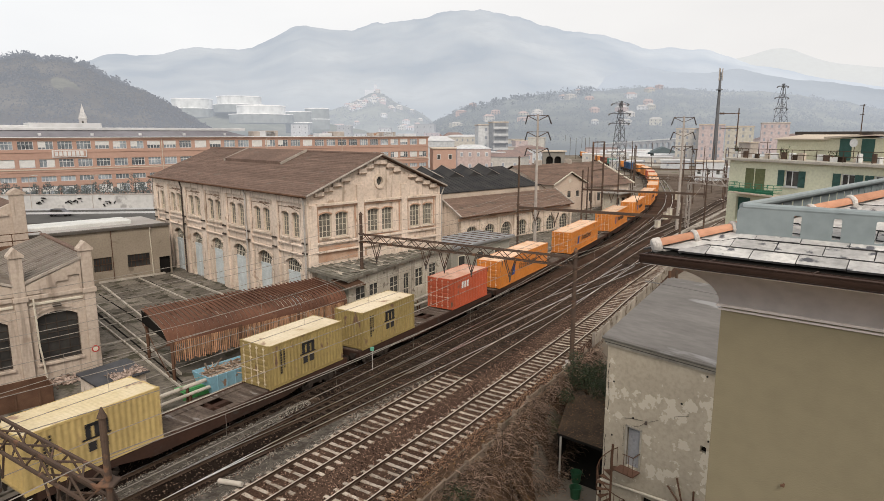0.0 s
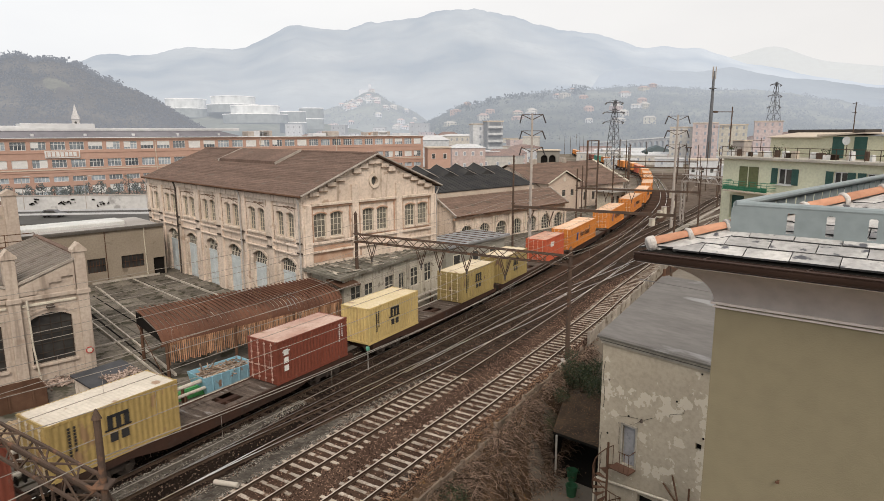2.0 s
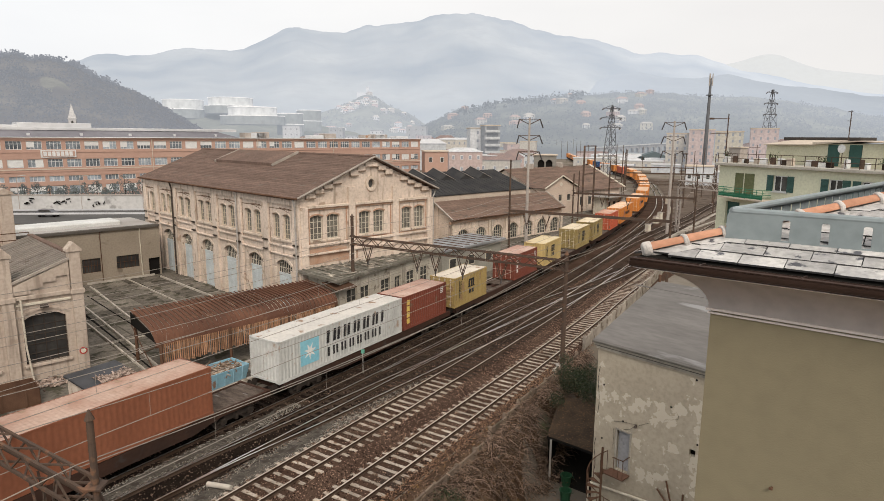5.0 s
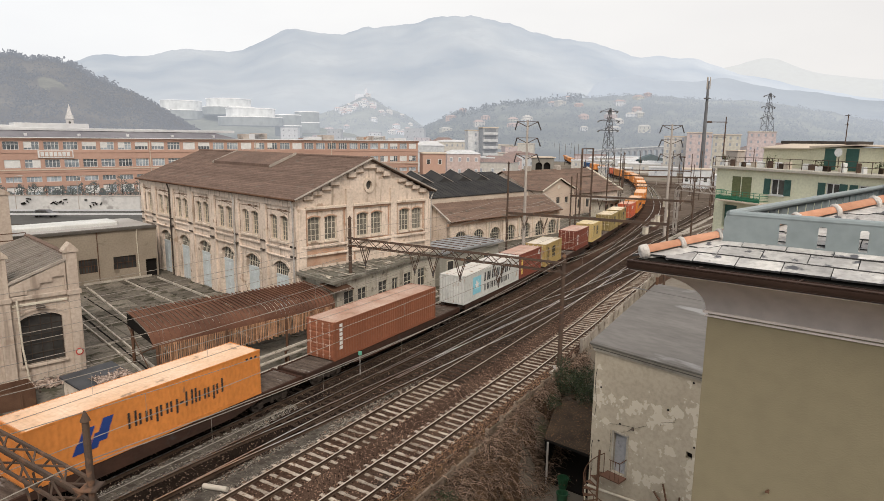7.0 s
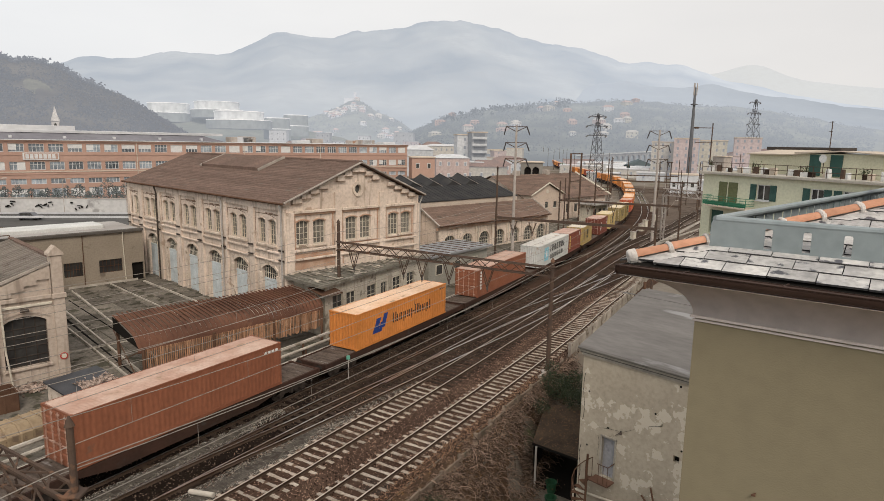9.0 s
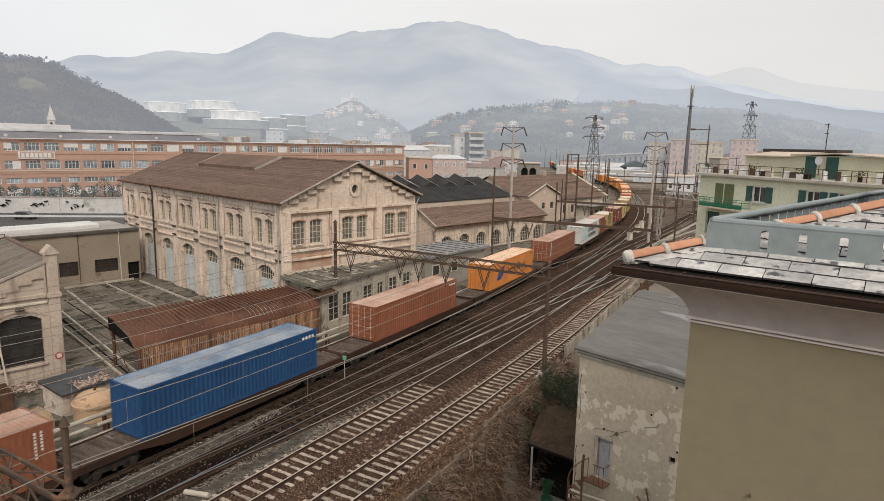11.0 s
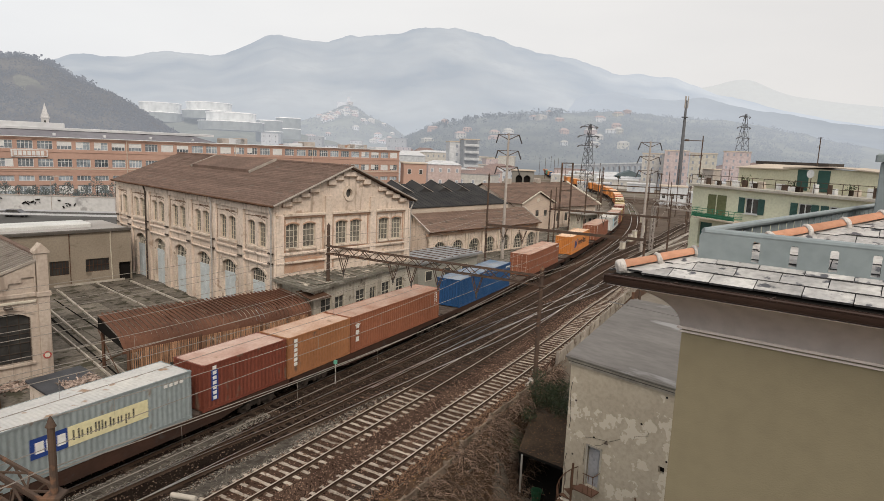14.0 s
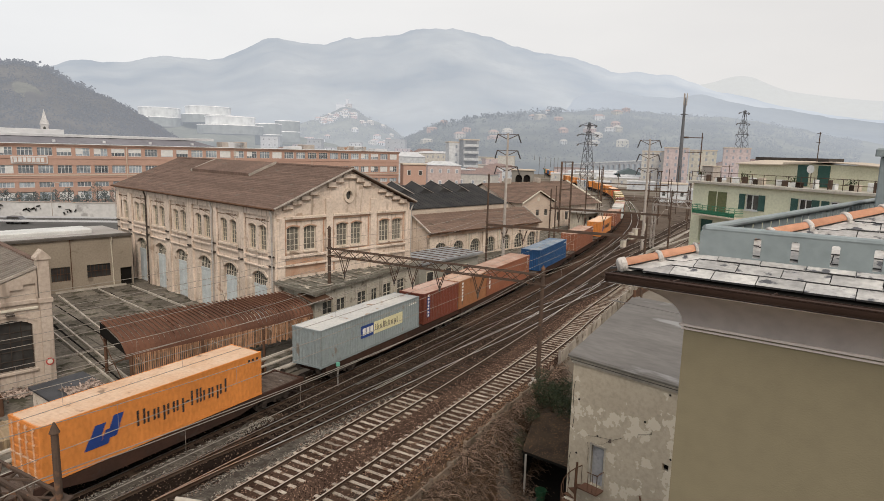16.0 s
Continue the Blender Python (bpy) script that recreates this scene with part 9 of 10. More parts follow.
def factory():
    root = thing("brick_factory", pose(-5.0, 231.0, 0, 0, 0, 39.5), "long orange-brick factory with rows of wide windows", "factory")
    X0, E = -178.0, 14.55
    pitch, rows = 4.16, ((0.6, 2.2), (3.9, 1.3), (7.35, 2.0), (11.7, 2.0))
    n = int((-X0) / pitch)
    holes = []
    for i in range(n):
        x = -2.5 - i * pitch
        holes.append([])
        for j, (z, h) in enumerate(rows):
            if j < 2 and 4 < i < 17:
                continue
            holes[-1].append(rect(x - 1.62, x + 1.62, z, z + h))
    for k in range(4):
        a, b = k * n // 4, (k + 1) * n // 4
        hs = [q for w in holes[a:b] for q in w]
        x1, x0 = (0.0 if k == 0 else -0.42 - a * pitch), -0.42 - b * pitch
        part("facade", G().wall([(x0, -0.4), (x1, -0.4), (x1, E), (x0, E)], hs, lambda u, w, d: (u, d, w), 0.35), M_BRICK, root)
    f, p = G(), G()
    # one welded frame with ten lights
    lights = [rect(-1.57 + .8 * i, -0.87 + .8 * i, z0, z1) for i in range(4) for z0, z1 in ((.08, 1.3), (1.38, 1.92))]
    f.wall(rect(-1.66, 1.66, 0, 2.0), lights, lambda u, w, d: (u, d, w), 0.1)
    p.add([(-1.62, 0.06, 0), (1.62, 0.06, 0), (1.62, 0.06, 2.1), (-1.62, 0.06, 2.1)], [(0, 1, 2, 3)])
    fm, pm = f.mesh("window", M_WFRAME), p.mesh("pane", M_GLASS_L)
    blinds = [G().span(a, b, 0.02, 0.05, z, 1.97).mesh("blind", M_WFRAME) for a, b, z in ((-1.6, 1.6, 0.15), (-1.6, 0.05, 0.5), (0.0, 1.6, 0.1), (-1.6, 1.6, 0.9))]
    short = [G().wall(rect(-1.66, 1.66, 0, 1.32), [rect(-1.57 + .8 * i, -0.87 + .8 * i, .08, 1.24) for i in range(4)], lambda u, w, d: (u, d, w), 0.1).mesh("window", M_WFRAME), G().add([(-1.62, 0.06, 0), (1.62, 0.06, 0), (1.62, 0.06, 1.3), (-1.62, 0.06, 1.3)], [(0, 1, 2, 3)]).mesh("pane", M_GLASS_L)]
    rng = random.Random(77)
    for i in range(n):
        for j, (z, h) in enumerate(rows):
            if j < 2 and 4 < i < 17:
                continue
            w = part("window", short[0] if j == 1 else fm, None, root, m=pose(-2.5 - i * pitch, 0.15, z))
            part("pane", short[1] if j == 1 else pm, None, w)
            if j != 1 and rng.random() < 0.55:
                part("blind", rng.choice(blinds), None, w)
    part("cornice", G().soft(X0, 0.3, -0.5, 0.4, E, E + 0.12, 0.03), M_WFRAME, root)
    part("cornice_bed", G().soft(X0, 0.25, -0.3, 0, E - .3, E, 0.04), M_BRICK, root)
    for z in (14.0, 10.95, 6.75, 6.2):
        part("band", G().soft(X0, 0.2, -0.12, 0, z, z + 0.25, 0.03), M_BAND if z < 7 and z > 6.5 else M_BRICK, root)
    part("end_wall", G().span(-0.35, 0, 0.4, 24, -0.4, E), M_BRICK, root)
    for k in range(5):
        part("end_pilaster", G().span(0, 0.3, 1 + 5 * k, 2.2 + 5 * k, -0.4, E), M_BAND, root)
    part("rear_wall", G().span(X0, 0, 23.6, 24, -0.4, E), M_BRICK, root)
    part("flat_roof", G().span(X0, 0.1, 0.35, 24, E - 0.1, E + 0.15), M_ROOFW, root)
    part("upper_storey", G().hexa([(X0, 1.0, E + .15), (-67, 1.0, E + .15), (-67, 22, E + .15), (X0, 22, E + .15), (X0, 6, E + 1.85), (-72, 6, E + 1.85), (-72, 20, E + 1.85), (X0, 20, E + 1.85)]), M_ROOFD, root)
    part("upper_roof", G().soft(X0, -66, 5.5, 20.5, E + 1.85, E + 2.55, 0.1), M_ROOFW, root)
    part("penthouse", G().soft(-121, -104.5, 8, 18, E + 2.55, E + 3.7, 0.1), M_ROOFW, root)
    part("penthouse", G().soft(X0, -118, 8.5, 17, E + 2.55, E + 3.1, 0.1), M_ROOFW, root)
    for k in range(9):
        part("roof_vent", G().soft(-74 - 11.5 * k, -73.3 - 11.5 * k, 2.0, 2.7, E + .3, E + 1.1, .05), M_ROOFW, root)
    for i in range(9):
        x = rng.uniform(-64, -6)
        part("roof_plant", G().soft(x, x + rng.uniform(2, 6), 5, 9, E + 0.15, E + rng.uniform(0.9, 1.9), 0.1), M_ROOFW if i % 2 else M_CONC, root)
    for x in (-62.0, -92.0, -36.0):
        part("downpipe", G().tube([(x, -0.15, E), (x, -0.15, 0)], 0.12, 6), M_BAND, root)
    sx = -117.8
    s = part("sign_board", G().span(sx, sx + 7.6, -0.3, -0.1, 9.75, 11.55), M_WFRAME, root, "white framed sign board")
    part("sign_panel", G().span(sx + .35, sx + 7.35, -0.34, -0.3, 9.95, 11.35), M_BRICK, s)
    for k in range(7):
        part("sign_mark", G().span(sx + .55 + .93 * k, sx + 1.25 + .93 * k, -.4, -.34, 10.1, 11.2), M_WFRAME, s)


def roadside():
    g = G().beam((-140, 128.5, 1.2), (-50, 136.6, 1.2), 0.4, 3.0)
    wall = thing("road_wall", pose(0, 0, 0), "long white concrete road wall with dark scrawls", "wall", kind="structure")
    wm = mat("whitewashed_concrete", (0.55, 0.54, 0.52), (0.45, 0.44, 0.43), 0.85, s1=0.1, s2=1.5, stain=(0.3, 0.29, 0.28), ss=0.3, st=0.62)
    part("wall", g, wm, wall)
    part("coping", G().beam((-140, 128.5, 2.75), (-50, 136.6, 2.75), 0.6, 0.2), M_CONC, wall)
    rng = random.Random(9)
    d = Vector((90, 8.1, 0)).normalized()
    for k in range(3):
        gg = G()
        base = Vector((-86 + 6.2 * k, 133.0, 0)) + Vector((0, (6.2 * k) * 0.09, 0))
        for _ in range(7):
            p = base + d * rng.uniform(0, 3.2) + Vector((0, -0.06, rng.uniform(0.6, 2.2)))
            q = p + d * rng.uniform(-.9, .9) + Vector((0, 0, rng.uniform(-.6, .6)))
            gg.beam(p, q, 0.05, rng.uniform(.15, .35))
        part("scrawl", gg, M_DARK, wall)
    asphalt = mat("asphalt", (0.085, 0.083, 0.08), (0.12, 0.117, 0.112), 0.9, s1=0.1, s2=2, bump=0.2)
    r = thing("road", pose(0, 0, 0), "grey asphalt road with guard rails", "road", kind="structure")
    part("surface", G().prism([(-150, 104, -0.28), (-52, 113, -0.28), (-50, 136, -0.28), (-150, 127, -0.28)], (0, 0, 0.1)), asphalt, r)
    for y in (124.5, 118.0):
        part("guard_rail", G().beam((-140, y - 5, 0.6), (-50, y + 3.5, 0.6), 0.1, 0.35), M_ROOFW, r)
    for k, (x, y) in enumerate(((-74, 121), (-90, 123))):
        car(x, y, 5 + 180 * k, (0.55, 0.56, 0.57) if k else (0.12, 0.12, 0.13))
    # leaf colour with a little painted haze as emission
    leafm = far_mat("hazy_evergreen", (0.05, 0.062, 0.045), (0.085, 0.095, 0.07), HAZE, 0.4, 0.10)
    for i in range(17):
        t = polar(-35.5 + i * 0.68 + rng.uniform(-.2, .2), 168 + rng.uniform(0, 9), z=0)
        small_tree(t.x, t.y, rng.choice((3.2, 3.8, 4.4, 5.0, 5.6, 6.4)), leafm, rng)
    for i in range(5):
        x = -84 + 12 * i
        l = thing("street_lamp", pose(x, 128 + 0.09 * (x + 84), 0), "grey street lamp with curved arm", "street lamp", "lamps along the road")
        part("post", G().tube([(0, 0, 0), (0, 0, 6.6), (0.4, 0, 7.1), (1.3, 0, 7.2)], 0.09, 6), M_CONC, l)
        part("lamp_head", G().soft(1.1, 1.9, -0.15, 0.15, 7.1, 7.3, 0.04), M_CONC, l)


def car(x, y, turn, c):
    root = thing("car", pose(x, y, -0.18, 0, 0, turn), "small hatchback car on the road", "car", "cars on the road")
    m = paint("car_paint_%d" % int(x), c, st=0.9, rough=0.3)
    prof = [(-2.0, 0.35), (2.0, 0.35), (2.05, 0.75), (1.1, 0.9), (0.5, 1.4), (-1.3, 1.45), (-2.0, 0.95)]
    part("body", G().prism([(a, -0.85, b) for a, b in prof], (0, 1.7, 0)), m, root)
    part("side_window", G().prism([(a, -0.87, b) for a, b in ((-1.5, 0.95), (0.85, 0.95), (0.45, 1.33), (-1.2, 1.36))], (0, 1.74, 0)), M_GLASS, root)
    for a in (-1.3, 1.3):
        for b in (-0.8, 0.62):
            part("wheel", G().tube([(a, b, 0.32), (a, b + 0.18, 0.32)], 0.32, 12), M_DARK, root)


def small_tree(x, y, h, leafm, rng):
    root = thing("tree", pose(x, y, -0.3), "small dark evergreen tree by the road", "tree", "trees by the factory")
    g = G().tube([(0, 0, 0), (0.1, 0, h * 0.5), (0, 0.1, h * 0.85)], 0.14, 6, r2=0.03)
    for k in range(5):
        a, z = rng.uniform(0, 6.3), h * rng.uniform(0.3, 0.7)
        g.tube([(0, 0, z), (math.cos(a) * h * .25, math.sin(a) * h * .25, z + h * .12)], 0.05, 4, r2=0.02)
    part("trunk", g, M_SLEEP_W, root)
    c = G()
    for _ in range(420):
        t = rng.random() ** 0.7
        z = h * (0.12 + 0.86 * (1 - t))
        r = h * 0.5 * (0.2 + t) * rng.uniform(0.3, 1.05)
        a = rng.uniform(0, 6.3)
        p = Vector((r * math.cos(a), r * math.sin(a), z))
        u = Vector((rng.gauss(0, 1), rng.gauss(0, 1), rng.gauss(0, 1))).normalized() * rng.uniform(.10, .24)
        v = u.cross(Vector((rng.gauss(0, 1), rng.gauss(0, 1), rng.gauss(0, 1)))).normalized() * rng.uniform(.08, .18)
        c.add([p - u, p + v, p + u, p - v], [(0, 1, 2, 3)])
    part("crown", c, leafm, root)


def green_house():
    """The green apartment house with its roof terrace."""
    a = Vector((31.9, 70.1, 0))
    d = Vector((37.9, 53.6, 0)) - a
    ang = math.degrees(math.atan2(d.y, d.x))
    S = 1.46
    Z = lambda z: 15.57 - (15.57 - z) * S
    root = thing("green_house", pose(a.x, a.y, 0, 0, 0, ang), "pale green apartment house with shutters and roof terrace", "house")
    wm = mat("pale_green_render", (0.66, 0.66, 0.50), (0.585, 0.585, 0.44), 0.9, s1=0.3, s2=4, bump=0.1)
    wins = [(7.25, 8.85), (13.3, 14.65), (16.4, 17.8), (21.5, 23.0)]
    z0, z1 = Z(12.0), Z(13.05)
    holes = [rect(u, v, z0, z1 + .05) for u, v in wins]
    holes += [rect(u, v, z0 - .85, z1 + .05) for u, v in ((2.33, 3.43), (3.62, 4.85))]
    holes += [rect(u, v, z0 - 3.3, z1 - 3.3) for u, v in wins] + [rect(1.3, 3.2, z0 - 4.1, z1 - 3.1)]
    top = Z(13.6)
    part("front_wall", G().wall([(0, -3.5), (26, -3.5), (26, top), (0, top)], holes, lambda u, w, dd: (u, dd, w), 0.4), wm, root)
    part("side_wall", G().span(0, 0.4, 0.4, 11, -3.5, top), wm, root)
    part("rear_wall", G().span(0, 26, 10.6, 11, -3.5, top), wm, root)
    part("roof_edge", G().soft(-0.35, 26.3, -0.45, 11.3, top, top + 0.28, 0.05), mat("terrace_edge", (0.47, 0.44, 0.38), (0.36, 0.33, 0.29), 0.9, s1=0.5), root)
    shut = mat("dark_green_shutter", (0.025, 0.075, 0.06), (0.035, 0.09, 0.075), 0.6, s1=2)
    old = mat("faded_green_shutter", (0.16, 0.17, 0.09), (0.13, 0.14, 0.075), 0.7, s1=2)

    def shutter(u0, u1, w0, w1, m, parent, tilt=0):
        # one panel with a louvred, zigzag face
        n = 14
        pts = [(-.02, w0), (-.02, w1)]
        for i in reversed(range(n)):
            z, st = w0 + (w1 - w0) * i / n, (w1 - w0) / n
            pts += [(-.035, z + st), (-.065, z + st * .12), (-.035, z)]
        g = G().loft([[(u, y, z) for y, z in pts] for u in (u0, u1)])
        part("shutter", g, m, parent)
    for h in holes[:4] + holes[6:10]:
        u0, u1, w0, w1 = h[0][0], h[1][0], h[0][1], h[2][1]
        g = G().span(u0, u1, 0.1, 0.16, w0, w0 + .08).span(u0, u1, 0.1, 0.16, w1 - .08, w1)
        for u in (u0, (u0 + u1) / 2 - .05, u1 - .1):
            g.span(u, u + .1, 0.1, 0.16, w0, w1)
        w = part("window", g, M_WFRAME, root)
        part("pane", G().add([(u0, .15, w0), (u1, .15, w0), (u1, .15, w1), (u0, .15, w1)], [(0, 1, 2, 3)]), M_GLASS, w)
        part("sill", G().span(u0 - .1, u1 + .1, -.15, .1, w0 - .1, w0), M_WFRAME, w)
        shutter(u0 - .78, u0 - .02, w0, w1, shut, w)
        shutter(u1 + .02, u1 + .78, w0, w1, shut, w)
    for h in holes[4:6]:
        w = part("balcony_door", G().span(h[0][0], h[1][0], 0.1, 0.14, h[0][1], h[2][1]), M_GLASS, root)
        shutter(h[0][0], h[1][0], h[0][1], h[2][1], old, w)
    part("doorway", G().span(1.3, 3.2, 0.3, 0.34, z0 - 4.1, z1 - 3.1), shut, root)
    # balcony
    zb = Z(11.35)
    bal = part("balcony", G().soft(1.3, 7.1, -1.2, 0, zb - .15, zb, 0.03), M_BAND, root)
    grn = mat("bright_green_railing", (0.03, 0.16, 0.09), (0.04, 0.2, 0.11), 0.6)
    for z in (0.25, 0.5, 0.75, 1.0):
        part("rail", G().tube([(1.3, 0, zb + z), (1.3, -1.18, zb + z), (7.1, -1.18, zb + z), (7.1, 0, zb + z)], 0.03, 5), grn, bal)
    for i in range(9):
        part("post", G().beam((1.3 + 5.8 * i / 8, -1.18, zb), (1.3 + 5.8 * i / 8, -1.18, zb + 1.0), 0.04), grn, bal)
    part("screen", G().span(1.32, 7.08, -1.15, -1.13, zb + .05, zb + .45), grn, bal)
    # roof terrace: huts, railing, clutter
    zt = top + 0.28
    rail_m = M_IRON
    for i in range(20):
        part("terrace_post", G().beam((-0.1 + 1.36 * i, -0.25, zt), (-0.1 + 1.36 * i, -0.25, zt + 1.0), 0.05), rail_m, root)
    for z in (0.5, 1.0):
        part("terrace_rail", G().tube([(-0.1, -0.25, zt + z), (26, -0.25, zt + z)], 0.03, 5), rail_m, root)
    hutm = mat("cream_green_hut", (0.58, 0.56, 0.41), (0.50, 0.48, 0.35), 0.9, s1=0.4)
    h1 = thing("roof_hut", pose(a.x, a.y, 0, 0, 0, ang), "cream rooftop hut with lean-to sheet roof", "hut", "huts on the terrace")
    part("wall", G().span(3.1, 9.3, 3.2, 7.0, zt, zt + 2.0), hutm, h1)
    part("roof", G().hexa([(2.9, 2.9, zt + 1.95), (9.4, 2.9, zt + 2.0), (9.4, 7.2, zt + 2.4), (2.9, 7.2, zt + 2.4), (2.9, 2.9, zt + 2.05), (9.4, 2.9, zt + 2.1), (9.4, 7.2, zt + 2.5), (2.9, 7.2, zt + 2.5)]), M_BAND, h1)
    h2 = thing("roof_hut", pose(a.x, a.y, 0, 0, 0, ang), "cream rooftop hut with green doors", "hut", "huts on the terrace")
    part("wall", G().span(9.8, 19.2, 2.2, 6.5, zt, zt + 2.2), hutm, h2)
    part("roof", G().hexa([(9.6, 1.9, zt + 2.1), (14.4, 1.9, zt + 2.4), (14.4, 7, zt + 2.4), (9.6, 7, zt + 2.1), (9.6, 1.9, zt + 2.3), (14.4, 1.9, zt + 2.5), (14.4, 7, zt + 2.5), (9.6, 7, zt + 2.3)])
         .hexa([(14.4, 1.9, zt + 2.4), (19.5, 1.9, zt + 2.1), (19.5, 7, zt + 2.1), (14.4, 7, zt + 2.4), (14.4, 1.9, zt + 2.5), (19.5, 1.9, zt + 2.2), (19.5, 7, zt + 2.2), (14.4, 7, zt + 2.5)]), M_BAND, h2)
    for x in (11.14, 13.3):
        part("door", G().span(x, x + 1.2, 2.14, 2.2, zt + .1, zt + 2.1), shut, h2)
    part("dark_roof", G().span(1.6, 10.5, 7.3, 9.6, zt + 2.45, zt + 2.8), mat("dark_sheet", (0.06, 0.05, 0.045), (0.09, 0.08, 0.07), 0.7), h2)
    dish = thing("satellite_dish", pose(a.x, a.y, 0, 0, 0, ang) @ pose(13.0, 1.5, zt + 0.3), "white satellite dish on a short pole", "satellite dish")
    part("reflector", G().loft([[(r * math.cos(t), -0.1 * (1 - (r / .4) ** 2) * -1, 1.45 + r * math.sin(t)) for t in np.linspace(0, 2 * math.pi, 18, endpoint=False)] for r in (0.05, 0.22, 0.4)]), M_WFRAME, dish)
    part("pole", G().tube([(0, 0.15, 0), (0, 0.15, 1.4)], 0.04, 6), M_IRON, dish)
    ant = thing("roof_aerial", pose(a.x, a.y, 0, 0, 0, ang) @ pose(10.2, 6.0, zt - 1.0), "thin television aerial with cross rods", "aerial")
    part("pole", G().tube([(0, 0, 2.4), (0, 0, 6.4)], 0.05, 5), M_IRON, ant)
    for z, w in ((6.3, .35), (5.4, .3), (3.2, .8)):
        part("rod", G().beam((-w, 0, z), (w * .4, 0, z), 0.05), M_IRON, ant)
    rng = random.Random(3)
    cols = [M_WFRAME, M_IRON, M_WFRAME, M_SLEEP_W, M_BAND]
    for i in range(26):
        x = 0.4 + 0.95 * i + rng.uniform(-.3, .3)
        y = rng.uniform(0.1, 1.3)
        t = thing("planter_box", pose(a.x, a.y, 0, 0, 0, ang) @ pose(x, y, zt, 0, 0, rng.uniform(-20, 20)), "small planter or crate on the terrace", "planter", "clutter on the terrace")
        w, h = rng.uniform(.25, .8), rng.uniform(.25, .9)
        part("box", G().soft(-w / 2, w / 2, -.2, .2, 0, h, .03), cols[i % 5], t)
        if i % 6 == 0:
            c = G()
            for _ in range(60):
                p = Vector((rng.gauss(0, .25), rng.gauss(0, .2), h + abs(rng.gauss(0, .3))))
                u = Vector((rng.gauss(0, 1), rng.gauss(0, 1), rng.gauss(0, 1))).normalized() * .1
                v = u.cross(Vector((0.3, 0.2, 1))).normalized() * .07
                c.add([p - u, p + v, p + u, p - v], [(0, 1, 2, 3)])
            part("plant", c, M_TOWNLEAF, t)
    chim = thing("chimney_stack", pose(a.x, a.y, 0, 0, 0, ang) @ pose(0.1, 2.2, zt - .3), "pale chimney stack at the terrace corner", "chimney")
    part("chimney_body", G().soft(-.8, .9, -.5, .6, 0, 1.9, .05), M_CONC, chim)
    part("cap", G().soft(-.9, 1.0, -.6, .7, 1.9, 2.0, .04), M_BAND, chim)


M_TOWNLEAF = island_mat("town_foliage", (0.035, 0.05, 0.03), (0.09, 0.11, 0.06))
WINDOWS = {}


def block(name, label, p, w, d, h, turn, wallm, floors, cols, roofm=None, pitched=0.0, category="apartment house"):
    """A town house: walls, roof and rows of windows on the two sides that face the line."""
    root = thing(name, pose(p.x, p.y, p.z, 0, 0, turn), label, category, "town houses")
    part("wall", G().span(-w / 2, w / 2, 0, d, -12 if p.z > 2 else -0.4, h), wallm, root)
    roofm = roofm or M_BAND
    if pitched:
        g = G()
        o = 0.4
        g.add([(-w / 2 - o, -o, h), (w / 2 + o, -o, h), (w / 2 + o, d + o, h), (-w / 2 - o, d + o, h), (-w / 2 + w * .22, d / 2, h + pitched), (w / 2 - w * .22, d / 2, h + pitched)], [(0, 1, 5, 4), (2, 3, 4, 5), (1, 2, 5), (3, 0, 4), (3, 2, 1, 0)])
        part("roof", g, roofm, root)
    else:
        part("roof", G().soft(-w / 2 - .3, w / 2 + .3, -.3, d + .3, h, h + .45, .05), roofm, root)
    fh = h / max(1, floors)
    for j in range(floors):
        for i in range(cols):
            key = "win"
            if key not in WINDOWS:
                WINDOWS[key] = G().span(-.5, .5, -.06, 0.02, 0, 1.5).mesh("window", M_GLASS)
                # far windows: paler glass with the haze painted in as emission
                WINDOWS["far"] = G().span(-.45, .45, -.06, 0.02, 0, 1.4).mesh("window", far_mat("hazy_window", (0.10, 0.105, 0.11), (0.14, 0.14, 0.14), HAZE, 0.5, 0.30))
                WINDOWS["f"] = G().span(-.62, .62, -.04, 0.02, -.1, 1.62).mesh("surround", M_WFRAME)
            x = -w / 2 + w * (i + .5) / cols
            q = part("window", WINDOWS[key if p.length < 250 else "far"], None, root, m=pose(x, -.03, j * fh + fh * .35))
            if p.length < 290:
                part("surround", WINDOWS["f"], None, q, m=pose(0, .02, 0))
    return root


factory()
roadside()
green_house()
# town walls and tiles emit a little HAZE: painted aerial haze
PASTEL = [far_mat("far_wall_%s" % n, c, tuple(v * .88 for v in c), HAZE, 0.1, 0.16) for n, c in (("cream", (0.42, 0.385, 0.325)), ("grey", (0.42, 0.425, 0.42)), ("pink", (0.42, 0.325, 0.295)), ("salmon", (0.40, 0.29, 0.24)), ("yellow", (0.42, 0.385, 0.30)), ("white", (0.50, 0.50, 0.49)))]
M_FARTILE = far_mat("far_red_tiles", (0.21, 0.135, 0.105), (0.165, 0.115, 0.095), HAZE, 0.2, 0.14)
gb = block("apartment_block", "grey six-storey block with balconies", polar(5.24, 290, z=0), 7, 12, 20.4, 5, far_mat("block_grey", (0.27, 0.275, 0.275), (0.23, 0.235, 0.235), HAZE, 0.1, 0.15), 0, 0)
